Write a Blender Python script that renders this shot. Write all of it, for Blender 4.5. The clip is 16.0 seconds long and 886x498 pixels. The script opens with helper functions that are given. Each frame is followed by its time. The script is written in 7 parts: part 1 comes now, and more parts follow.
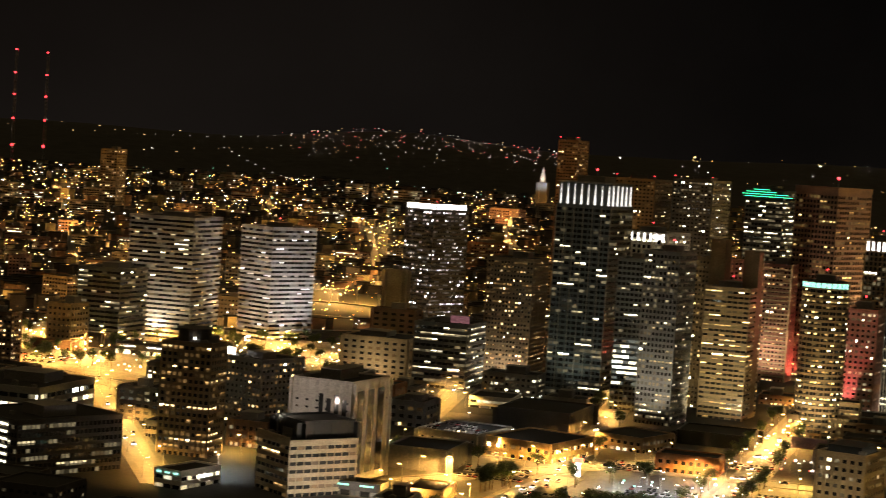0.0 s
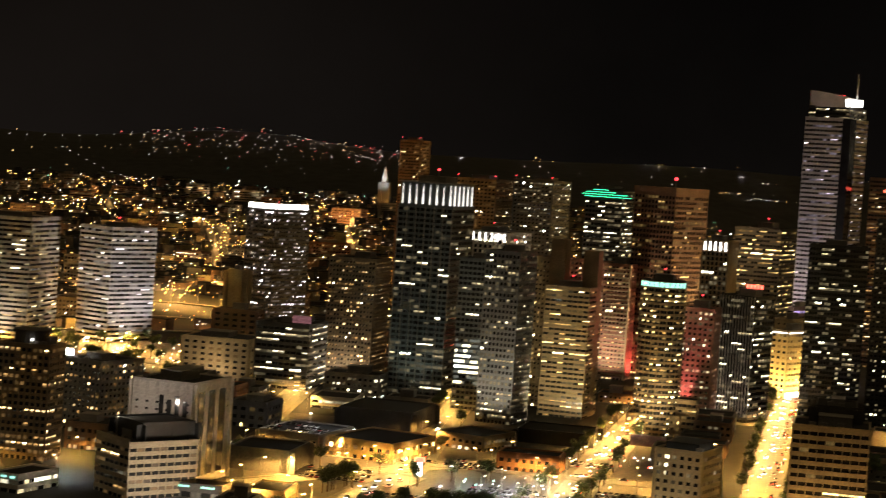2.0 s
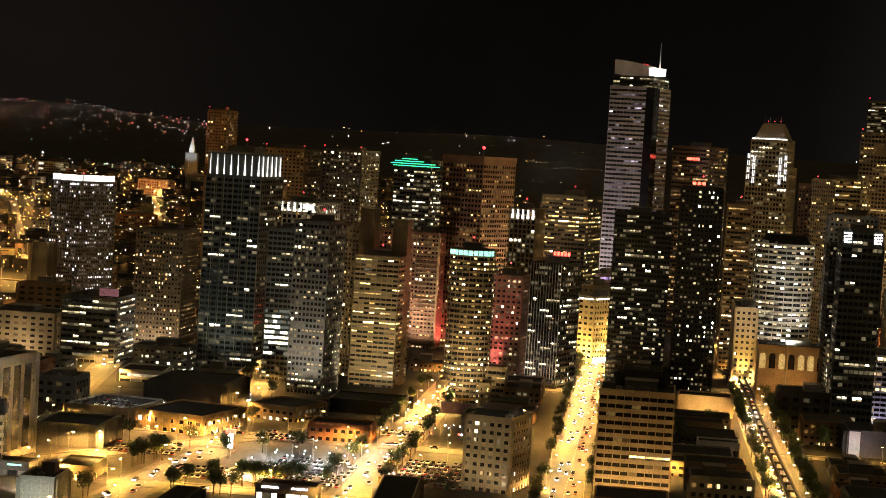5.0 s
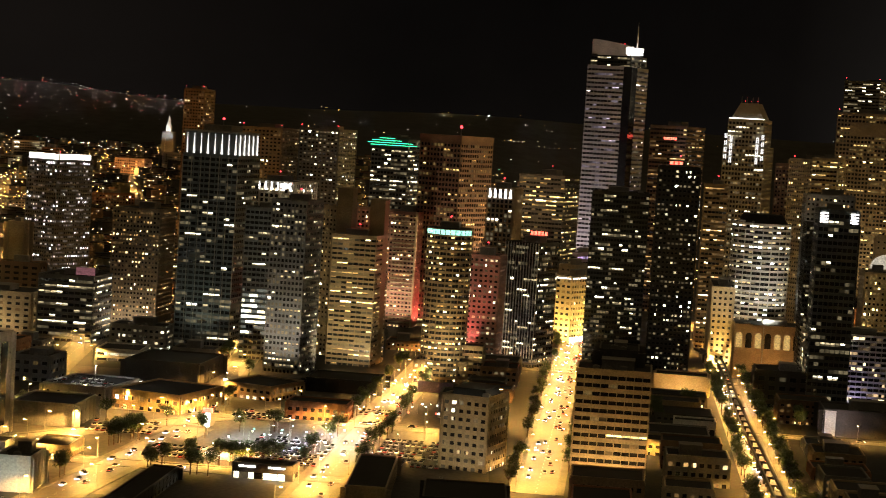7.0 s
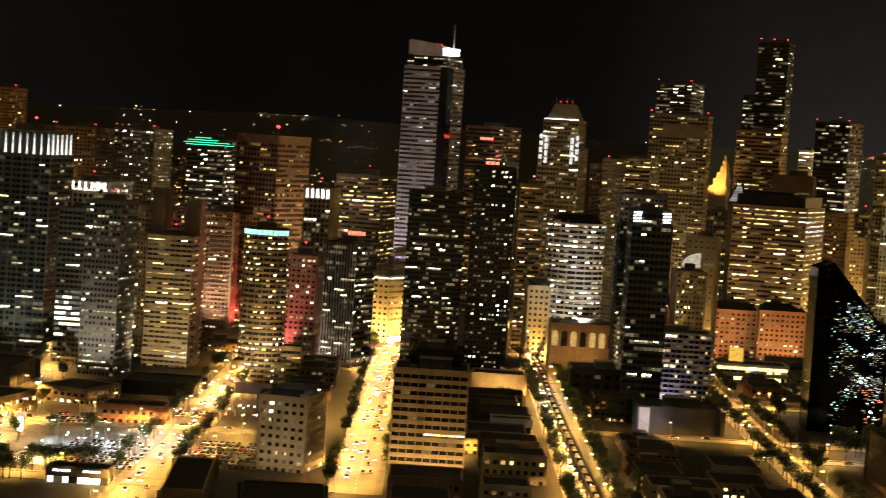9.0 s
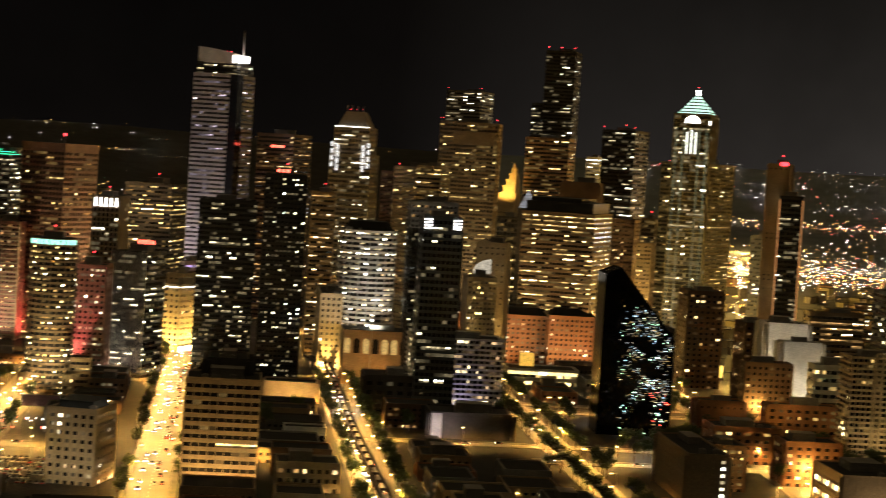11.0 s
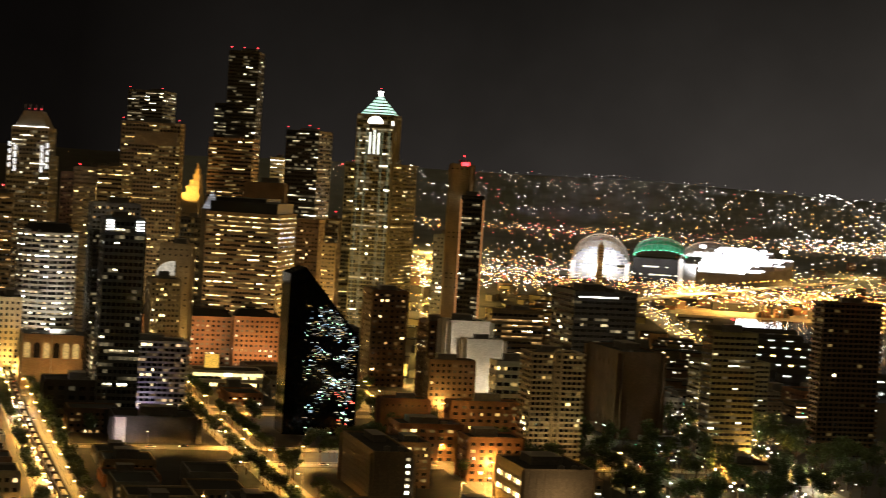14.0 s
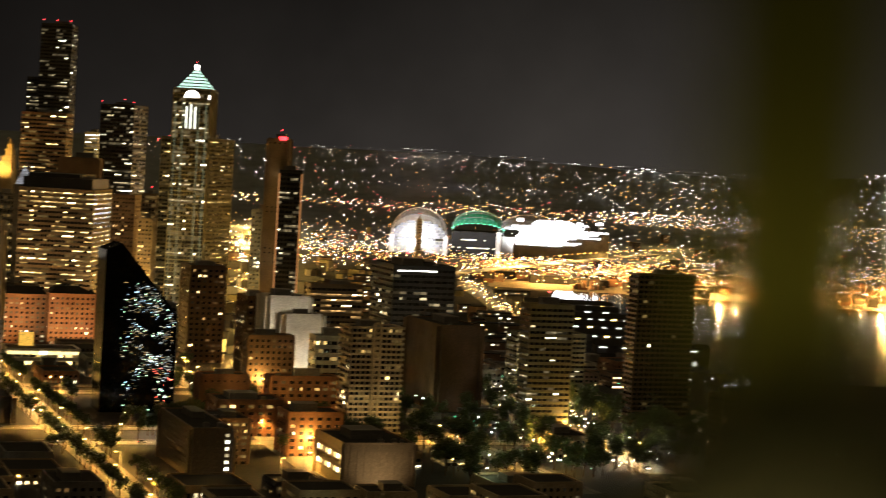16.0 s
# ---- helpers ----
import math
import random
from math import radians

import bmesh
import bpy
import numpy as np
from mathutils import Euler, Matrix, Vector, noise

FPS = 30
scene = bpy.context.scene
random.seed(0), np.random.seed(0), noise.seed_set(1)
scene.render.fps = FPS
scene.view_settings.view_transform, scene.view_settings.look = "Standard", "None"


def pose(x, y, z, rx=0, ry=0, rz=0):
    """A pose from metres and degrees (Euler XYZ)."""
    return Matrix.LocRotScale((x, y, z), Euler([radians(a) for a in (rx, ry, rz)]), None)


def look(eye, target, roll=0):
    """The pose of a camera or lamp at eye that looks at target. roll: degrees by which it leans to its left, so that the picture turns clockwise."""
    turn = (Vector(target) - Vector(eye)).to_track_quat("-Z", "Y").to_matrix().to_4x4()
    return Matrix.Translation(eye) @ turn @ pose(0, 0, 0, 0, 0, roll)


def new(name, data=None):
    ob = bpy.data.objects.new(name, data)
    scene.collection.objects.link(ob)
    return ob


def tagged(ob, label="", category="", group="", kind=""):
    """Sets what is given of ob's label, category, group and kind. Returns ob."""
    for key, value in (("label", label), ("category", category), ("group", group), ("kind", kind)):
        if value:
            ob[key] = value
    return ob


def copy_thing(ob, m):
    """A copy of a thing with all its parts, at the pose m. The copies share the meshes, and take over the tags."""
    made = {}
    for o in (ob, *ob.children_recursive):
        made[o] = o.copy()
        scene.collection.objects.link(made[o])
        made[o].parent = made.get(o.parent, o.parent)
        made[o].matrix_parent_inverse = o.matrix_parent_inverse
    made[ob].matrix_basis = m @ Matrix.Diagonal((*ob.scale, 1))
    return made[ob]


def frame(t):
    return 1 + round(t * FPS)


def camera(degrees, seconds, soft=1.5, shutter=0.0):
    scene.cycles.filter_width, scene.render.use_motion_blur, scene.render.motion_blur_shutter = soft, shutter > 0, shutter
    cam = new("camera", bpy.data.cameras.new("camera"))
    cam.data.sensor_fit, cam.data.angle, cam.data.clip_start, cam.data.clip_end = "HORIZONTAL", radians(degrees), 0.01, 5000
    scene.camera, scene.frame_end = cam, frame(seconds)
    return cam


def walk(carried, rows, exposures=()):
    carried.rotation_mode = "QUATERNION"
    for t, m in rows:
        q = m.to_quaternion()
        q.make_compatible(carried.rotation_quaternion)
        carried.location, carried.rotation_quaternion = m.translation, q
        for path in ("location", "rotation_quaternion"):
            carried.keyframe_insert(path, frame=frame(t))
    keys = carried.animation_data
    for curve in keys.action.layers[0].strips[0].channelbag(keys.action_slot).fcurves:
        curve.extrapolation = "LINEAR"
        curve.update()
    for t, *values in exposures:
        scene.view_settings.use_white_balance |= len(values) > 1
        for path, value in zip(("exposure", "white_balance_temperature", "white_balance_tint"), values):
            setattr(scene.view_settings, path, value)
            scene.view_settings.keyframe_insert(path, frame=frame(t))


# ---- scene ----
# ---------------------------------------------------------------- camera
EYE_HEIGHT = 155.0
RING = 1.8          # the eye rides on a small ring as the deck turns


def eye_row(t, yaw, pitch, roll):
    a, p = radians(yaw), radians(pitch)
    eye = Vector((RING * math.sin(a), RING * math.cos(a), EYE_HEIGHT))
    way = Vector((math.sin(a) * math.cos(p), math.cos(a) * math.cos(p), math.sin(p)))
    return t, look(eye, eye + 100 * way, roll)


cam = camera(26.0, 16.0, soft=0.7, shutter=0.75)
cam.data.dof.use_dof = True
cam.data.dof.focus_distance = 1500.0
cam.data.dof.aperture_fstop = 0.62
walk(cam, [
    eye_row(0.0, -0.000, -2.748, 3.580),
    eye_row(0.5, 1.144, -2.670, 3.594),
    eye_row(1.0, 2.397, -2.674, 3.574),
    eye_row(1.5, 3.530, -2.643, 3.795),
    eye_row(2.0, 4.706, -2.451, 3.742),
    eye_row(2.5, 5.834, -2.062, 3.601),
    eye_row(3.0, 6.875, -2.088, 3.541),
    eye_row(3.5, 7.653, -2.442, 3.478),
    eye_row(4.0, 8.756, -2.553, 3.411),
    eye_row(4.5, 10.093, -2.777, 3.373),
    eye_row(5.0, 10.438, -3.000, 3.429),
    eye_row(7.5, 11.796, -3.619, 3.557),
    eye_row(8.0, 13.323, -3.572, 3.314),
    eye_row(8.5, 15.336, -3.457, 3.484),
    eye_row(9.0, 16.587, -3.238, 3.648),
    eye_row(11.5, 24.526, -2.347, 3.310),
    eye_row(12.0, 26.176, -2.032, 3.090),
    eye_row(12.5, 27.631, -2.095, 3.188),
    eye_row(13.0, 29.131, -2.213, 3.338),
    eye_row(13.5, 30.624, -2.142, 3.384),
    eye_row(14.0, 32.150, -2.047, 3.430),
    eye_row(14.5, 33.574, -2.184, 3.661),
    eye_row(15.0, 34.893, -2.575, 4.059),
    eye_row(15.5, 36.146, -2.708, 3.672),
    eye_row(16.0, 37.593, -2.501, 3.248),
], exposures=[(0.0, 0.28), (16.0, 0.28)])

# ---------------------------------------------------------------- night sky
world = bpy.data.worlds.new("night_sky")
scene.world = world
world.use_nodes = True
wn, wl = world.node_tree.nodes, world.node_tree.links
wn.clear()
w_out = wn.new("ShaderNodeOutputWorld")
w_bg = wn.new("ShaderNodeBackground")
w_tc = wn.new("ShaderNodeTexCoord")
w_sep = wn.new("ShaderNodeSeparateXYZ")
w_ramp = wn.new("ShaderNodeValToRGB")        # glow of the city on the haze, fading upwards
w_side = wn.new("ShaderNodeMapRange")        # the glow is stronger over the harbour lights
w_mix = wn.new("ShaderNodeMixRGB")
w_noise = wn.new("ShaderNodeTexNoise")
w_cloud = wn.new("ShaderNodeMapRange")
w_mul = wn.new("ShaderNodeMixRGB")
wl.new(w_tc.outputs["Generated"], w_sep.inputs[0])
wl.new(w_sep.outputs["Z"], w_ramp.inputs[0])
e = w_ramp.color_ramp.elements
e[0].position, e[0].color = 0.0, (0.0034, 0.0028, 0.0024, 1)
e[1].position, e[1].color = 0.14, (0.0010, 0.0008, 0.0007, 1)
for e_pos, e_col in ((0.36, (0.018, 0.013, 0.006, 1)), (1.0, (0.120, 0.085, 0.038, 1))):   # low cloud assumed overhead, out of view, added to lift walls and roofs
    w_ramp.color_ramp.elements.new(e_pos).color = e_col
w_ramp2 = wn.new("ShaderNodeValToRGB")
e = w_ramp2.color_ramp.elements
e[0].position, e[0].color = 0.0, (0.040, 0.035, 0.031, 1)
e[1].position, e[1].color = 0.14, (0.0066, 0.0058, 0.0046, 1)
for e_pos, e_col in ((0.36, (0.018, 0.013, 0.006, 1)), (1.0, (0.120, 0.085, 0.038, 1))):
    w_ramp2.color_ramp.elements.new(e_pos).color = e_col
wl.new(w_sep.outputs["Z"], w_ramp2.inputs[0])
wl.new(w_sep.outputs["X"], w_side.inputs["Value"])
w_side.inputs["From Min"].default_value, w_side.inputs["From Max"].default_value = 0.36, 0.74
wl.new(w_side.outputs[0], w_mix.inputs[0])
wl.new(w_ramp.outputs[0], w_mix.inputs[1])
wl.new(w_ramp2.outputs[0], w_mix.inputs[2])
wl.new(w_tc.outputs["Generated"], w_noise.inputs["Vector"])
w_noise.inputs["Scale"].default_value, w_noise.inputs["Detail"].default_value = 5.0, 5.0
wl.new(w_noise.outputs[0], w_cloud.inputs["Value"])
w_cloud.inputs["From Min"].default_value, w_cloud.inputs["From Max"].default_value = 0.3, 0.7
w_cloud.inputs["To Min"].default_value, w_cloud.inputs["To Max"].default_value = 0.6, 1.5
w_mul.blend_type = "MULTIPLY"
w_mul.inputs[0].default_value = 1.0
wl.new(w_mix.outputs[0], w_mul.inputs[1])
wl.new(w_cloud.outputs[0], w_mul.inputs[2])
w_left = wn.new("ShaderNodeMapRange")        # faint lit cloud over the hill town
wl.new(w_sep.outputs["X"], w_left.inputs["Value"])
w_left.inputs["From Min"].default_value, w_left.inputs["From Max"].default_value = 0.16, -0.14
w_add = wn.new("ShaderNodeMixRGB")
w_add.blend_type = "ADD"
wl.new(w_left.outputs[0], w_add.inputs[0])
wl.new(w_mul.outputs[0], w_add.inputs[1])
w_add.inputs[2].default_value = (0.0032, 0.0023, 0.0018, 1)
wl.new(w_add.outputs[0], w_bg.inputs["Color"])
w_bg.inputs["Strength"].default_value = 1.0
wl.new(w_bg.outputs[0], w_out.inputs[0])


# ---------------------------------------------------------------- materials
def surface(name, colour, rough=0.8, metal=0.0, vary=0.35, scale=0.25, bump=0.15):
    """A worn surface: two scales of noise in its colour, fine relief, a little tint from piece to piece."""
    m = bpy.data.materials.new(name)
    m.use_nodes = True
    n, l = m.node_tree.nodes, m.node_tree.links
    b = n["Principled BSDF"]
    tc, geo = n.new("ShaderNodeTexCoord"), n.new("ShaderNodeObjectInfo")
    add = n.new("ShaderNodeVectorMath")
    add.operation = "ADD"
    l.new(tc.outputs["Object"], add.inputs[0])
    l.new(geo.outputs["Random"], add.inputs[1])
    big, small = n.new("ShaderNodeTexNoise"), n.new("ShaderNodeTexNoise")
    big.inputs["Scale"].default_value, big.inputs["Detail"].default_value = scale * 0.3, 4
    small.inputs["Scale"].default_value, small.inputs["Detail"].default_value = scale * 5, 6
    for q in (big, small):
        l.new(add.outputs[0], q.inputs["Vector"])
    mix = n.new("ShaderNodeMath")
    mix.operation = "MULTIPLY"
    l.new(big.outputs[0], mix.inputs[0])
    l.new(small.outputs[0], mix.inputs[1])
    ramp = n.new("ShaderNodeValToRGB")
    e = ramp.color_ramp.elements
    e[0].position, e[0].color = 0.10, (*[c * (1 - vary) for c in colour], 1)
    e[1].position, e[1].color = 0.42, (*[min(1, c * (1 + vary)) for c in colour], 1)
    l.new(mix.outputs[0], ramp.inputs[0])
    l.new(ramp.outputs[0], b.inputs["Base Color"])
    bp = n.new("ShaderNodeBump")
    bp.inputs["Strength"].default_value, bp.inputs["Distance"].default_value = bump, 0.05
    l.new(small.outputs[0], bp.inputs["Height"])
    l.new(bp.outputs[0], b.inputs["Normal"])
    b.inputs["Roughness"].default_value, b.inputs["Metallic"].default_value = rough, metal
    return m


def glow(name, colour, strength, vary=0.6, sample=False):
    """A lit lamp or a lit room behind a pane; brightness differs from piece to piece."""
    m = bpy.data.materials.new(name)
    m.use_nodes = True
    n, l = m.node_tree.nodes, m.node_tree.links
    b = n["Principled BSDF"]
    b.inputs["Base Color"].default_value = (0.05, 0.05, 0.05, 1)
    b.inputs["Roughness"].default_value = 0.3
    b.inputs["Emission Color"].default_value = (*colour, 1)
    geo, mr = n.new("ShaderNodeNewGeometry"), n.new("ShaderNodeMapRange")
    l.new(geo.outputs["Random Per Island"], mr.inputs["Value"])
    mr.inputs["To Min"].default_value, mr.inputs["To Max"].default_value = strength * (1 - vary), strength * (1 + vary)
    tc, no, mu = n.new("ShaderNodeTexCoord"), n.new("ShaderNodeTexNoise"), n.new("ShaderNodeMath")
    no.inputs["Scale"].default_value = 0.9
    l.new(tc.outputs["Object"], no.inputs["Vector"])
    mu.operation = "MULTIPLY"
    m2 = n.new("ShaderNodeMapRange")
    m2.inputs["From Min"].default_value, m2.inputs["From Max"].default_value = 0.3, 0.7
    m2.inputs["To Min"].default_value, m2.inputs["To Max"].default_value = 0.55, 1.45
    l.new(no.outputs[0], m2.inputs["Value"])
    l.new(mr.outputs[0], mu.inputs[0])
    l.new(m2.outputs[0], mu.inputs[1])
    l.new(mu.outputs[0], b.inputs["Emission Strength"])
    if not sample:
        m.cycles.emission_sampling = "NONE"
    return m


WALL = dict(
    dark=surface("dark_cladding", (0.07, 0.065, 0.06)), black=surface("black_cladding", (0.019, 0.020, 0.020), 0.5),
    glass=surface("blue_grey_mullion", (0.10, 0.115, 0.12), 0.4), concrete=surface("concrete", (0.27, 0.255, 0.23)),
    grey=surface("grey_render", (0.17, 0.17, 0.17)), brown=surface("brown_precast", (0.18, 0.115, 0.075)),
    cream=surface("cream_stone", (0.40, 0.33, 0.23)), white=surface("white_render", (0.68, 0.66, 0.63)),
    tan=surface("tan_stone", (0.25, 0.19, 0.12)), brick=surface("orange_brick", (0.28, 0.14, 0.075)),
    gold=surface("yellow_brick", (0.42, 0.30, 0.15)), slate=surface("slate_cladding", (0.13, 0.135, 0.14), 0.5),
    rose=surface("rose_granite", (0.34, 0.20, 0.16)), red=surface("red_stucco", (0.46, 0.12, 0.09)),
    stone=surface("pale_stone", (0.30, 0.26, 0.20)), pale=surface("pale_precast", (0.52, 0.49, 0.46)),
    lilac=surface("lilac_render", (0.45, 0.36, 0.55)), umber=surface("umber_masonry", (0.115, 0.068, 0.036)), olive=surface("olive_precast", (0.19, 0.17, 0.10)))
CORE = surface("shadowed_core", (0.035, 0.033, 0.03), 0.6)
ROOF = surface("roof_membrane", (0.014, 0.0135, 0.013), 0.9, scale=0.5)
PLANT = surface("roof_plant_metal", (0.20, 0.19, 0.18), 0.6)
ASPHALT = surface("asphalt", (0.12, 0.115, 0.105), 0.7, vary=0.35, scale=0.15)
PAVING = surface("pavement_concrete", (0.12, 0.11, 0.095), 0.85)
EARTH = surface("city_ground", (0.017, 0.017, 0.016), 0.9, vary=0.75, scale=0.12)
# blue-grey tone paints distance haze onto the far right-hand slopes
HILL = surface("hazy_hillside", (0.14, 0.17, 0.20), 0.95, vary=0.25, scale=0.004)
STEEL = surface("painted_steel", (0.30, 0.30, 0.30), 0.5, 0.3)
PANE = surface("unlit_glass", (0.022, 0.022, 0.022), 0.10, vary=0.7, scale=0.8, bump=0.02)
BARK = surface("bark", (0.10, 0.07, 0.045), 0.9, scale=2)
LEAF = surface("leaves", (0.07, 0.10, 0.03), 0.6, vary=0.5, scale=1.0)
MARK = surface("road_paint", (0.6, 0.6, 0.55), 0.6)

G = {}
for pal, cols in dict(
        warm=((1, .70, .32), (1, .55, .18), (1, .90, .62)), gold=((1, .74, .28), (1, .64, .20), (1, .91, .58)),
        white=((1, .92, .64), (1, .80, .44), (.95, 1.0, .88)), violet=((1, .80, .42), (1, .66, .34), (1, .86, .55)),
        violetw=((.93, .88, .95), (1, .90, .78), (.90, .88, 1)), lilac=((.62, .40, 1), (.70, .5, 1), (.6, .45, 1)),
        whitev=((.95, .82, .80), (.80, .66, .80), (1, .90, .75)), mix=((.45, .70, 1), (1, .85, .6), (.55, 1, .65))).items():
    G[pal] = [glow("lit_room_%s" % pal, cols[0], 2.5, 0.75), glow("half_lit_room_%s" % pal, cols[1], 0.6, 0.8),
              glow("bright_room_%s" % pal, cols[2], 5.5), glow("dim_room_%s" % pal, cols[1], 0.09, 0.98)]
RED = glow("red_beacon", (1, 0.035, 0.045), 5, 0.2)
GREEN = glow("green_neon", (0.05, 1.0, 0.42), 2.2, 0.3)
TURQ = glow("turquoise_band", (0.40, 1.0, 0.78), 1.5, 0.5)
FLOOD = glow("white_floodlight", (1, 0.95, 0.88), 4.0, 0.3)
SODIUM = glow("sodium_bulb", (1, 0.62, 0.16), 40, 0.3)
HEAD = glow("headlight", (1, 0.95, 0.85), 30, 0.3)
TAIL = glow("tail_light", (1, 0.06, 0.03), 5, 0.3)


# ---------------------------------------------------------------- building blocks
def part(name, bm, material, parent, label="", kind=""):
    me = bpy.data.meshes.new(name)
    bm.to_mesh(me)
    bm.free()
    for q in material if isinstance(material, (list, tuple)) else (material,):
        me.materials.append(q)
    ob = new(name, me)
    ob.parent = parent
    return tagged(ob, label, kind=kind)


def piece(name, me, parent, x=0, y=0, z=0, rz=0):
    ob = new(name, me)
    ob.parent = parent
    ob.matrix_basis = pose(x, y, z, 0, 0, rz)
    return ob


def box(bm, x0, x1, y0, y1, z0, z1, slot=0):
    v = [bm.verts.new(p) for p in ((x0, y0, z0), (x1, y0, z0), (x1, y1, z0), (x0, y1, z0), (x0, y0, z1), (x1, y0, z1), (x1, y1, z1), (x0, y1, z1))]
    for q in ((3, 2, 1, 0), (4, 5, 6, 7), (0, 1, 5, 4), (1, 2, 6, 5), (2, 3, 7, 6), (3, 0, 4, 7)):
        bm.faces.new([v[i] for i in q]).material_index = slot


def quad(bm, pts, slot=0):
    bm.faces.new([bm.verts.new(p) for p in pts]).material_index = slot


def mesh_of(name, material, *boxes):
    bm = bmesh.new()
    for b in boxes:
        box(bm, *b)
    me = bpy.data.meshes.new(name)
    bm.to_mesh(me)
    bm.free()
    me.materials.append(material)
    return me


def cone(bm, x, y, z0, z1, r0, r1, n=8, slot=0):
    a = [bm.verts.new((x + r0 * math.cos(k * math.tau / n), y + r0 * math.sin(k * math.tau / n), z0)) for k in range(n)]
    b = [bm.verts.new((x + r1 * math.cos(k * math.tau / n), y + r1 * math.sin(k * math.tau / n), z1)) for k in range(n)]
    for k in range(n):
        bm.faces.new((a[k], a[(k + 1) % n], b[(k + 1) % n], b[k])).material_index = slot
    bm.faces.new(b).material_index = slot
    bm.faces.new(a[::-1]).material_index = slot


def root_at(name, label, category, x, y, phi, z=0.0):
    r = new(name)
    r.matrix_basis = pose(x, y, z, 0, 0, -phi)
    return tagged(r, label, category)


# pier share of a bay, pier depth, band share of a storey, band depth
STYLE = dict(P=(0.45, 0.35, 0.56, 0.30), G=(0.30, 0.45, 0.46, 0.35), C=(0.16, 0.18, 0.46, 0.12), F=(0.34, 0.60, 0.34, 0.15),
             S=(0.10, 0.15, 0.53, 0.40), T=(0.03, 0.05, 0.50, 0.60), B=(0.16, 0.25, 0.12, 1.30), N=(0.70, 0.30, 0.70, 0.25), R=(0.10, 0.15, 0.42, 0.35))


def tier(root, cx, cy, w, d, z0, z1, style, wall, pal, lit, bay, fh, split=True, rng=None, top=True, h_shop=False):
    """One rectangular stack of storeys under a building's root."""
    rng = rng or random.Random(int(w * 10 + z1 * 7))
    ps, pd, bs, bd = STYLE[style]
    core = bmesh.new()
    box(core, cx - w / 2, cx + w / 2, cy - d / 2, cy + d / 2, z0, z1 - 0.3)
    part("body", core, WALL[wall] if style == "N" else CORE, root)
    floors = max(1, round((z1 - z0) / fh))
    fh = (z1 - z0) / floors
    # storey bands
    bh = fh * bs
    band = mesh_of("spandrel", WALL[wall], (cx - w / 2 - bd, cx + w / 2 + bd, cy - d / 2 - bd, cy + d / 2 + bd, -bh, 0))
    if split:
        for k in range(1, floors + 1):
            piece("spandrel", band, root, 0, 0, z0 + k * fh)
    grid = None
    if not split:
        grid = bmesh.new()
        for k in range(1, floors + 1):
            z = z0 + k * fh
            box(grid, cx - w / 2 - bd, cx + w / 2 + bd, cy - d / 2 - bd, cy + d / 2 + bd, z - bh, z)
    if style == "B":      # balcony fronts
        rail = mesh_of("balcony_front", WALL[wall], (cx - w / 2 - 1.35, cx + w / 2 + 1.35, cy - d / 2 - 1.35, cy - d / 2 - 1.2, 0, 0.95),
                       (cx - w / 2 - 1.35, cx - w / 2 - 1.2, cy - d / 2 - 1.2, cy + d / 2 + 1.2, 0, 0.95),
                       (cx + w / 2 + 1.2, cx + w / 2 + 1.35, cy - d / 2 - 1.2, cy + d / 2 + 1.2, 0, 0.95))
        for k in range(1, floors):
            piece("balcony_front", rail, root, 0, 0, z0 + k * fh)
    # piers
    nx, ny = max(2, round(w / bay)), max(2, round(d / bay))
    bx, by = w / nx, d / ny
    pw = bay * ps / 2
    e = pd + 0.03
    zt = z1 - 0.02
    along = mesh_of("pier", WALL[wall], (-pw, pw, -e, 0.3, z0, zt))
    spots = [(cx - w / 2 + k * bx, cy - d / 2, 0) for k in range(nx + 1)] + [(cx - w / 2 + k * bx, cy + d / 2, 180) for k in range(nx + 1)]
    spots += [(cx + w / 2, cy - d / 2 + k * by, 90) for k in range(ny + 1)] + [(cx - w / 2, cy - d / 2 + k * by, -90) for k in range(ny + 1)]
    if split and style != "S":
        for x, y, r in spots:
            piece("pier", along, root, x, y, 0, r)
    else:
        bm = grid or bmesh.new()
        for x, y, r in spots:
            q = pose(x, y, 0, 0, 0, r)
            n0 = len(bm.verts)
            box(bm, -pw, pw, -e, 0.3, z0, zt)
            bm.verts.ensure_lookup_table()
            for v in bm.verts[n0:]:
                v.co = q @ v.co
        part("facade_grid", bm, WALL[wall], root, kind="stuff")
    if split is not None:
        bpy.data.meshes.remove(along) if along.users == 0 else None
        bpy.data.meshes.remove(band) if band.users == 0 else None
    # panes
    bm = bmesh.new()
    row = [min(0.95, lit * rng.choice((0.15, 0.3, 0.45, 0.6, 0.7, 0.9, 1.5))) for _ in range(floors)]

    if z0 < 1 and h_shop:
        row[0] = min(0.9, 0.25 + 2 * lit)
    runs = {}            # offices light up in runs along a storey, homes room by room
    keep = 0.38 if style in "SCG" and bay < 5 else 0.45 if style == "F" else 0.15

    def slot(k, side=0):
        run = runs.setdefault((k, side), [None])
        if run[0] is not None and rng.random() < keep:
            return run[0]
        if rng.random() < row[k]:
            u = rng.random()
            run[0] = 1 if u < 0.34 else 2 if u < 0.74 else 3 if u < 0.82 else 4
        else:
            run[0] = 4 if rng.random() < min(0.24, 0.03 + lit) else 0
        return run[0]

    g = 0.06
    strip_lit = style in "SCGFT" and bay < 5      # offices: bright under the ceiling, dim below

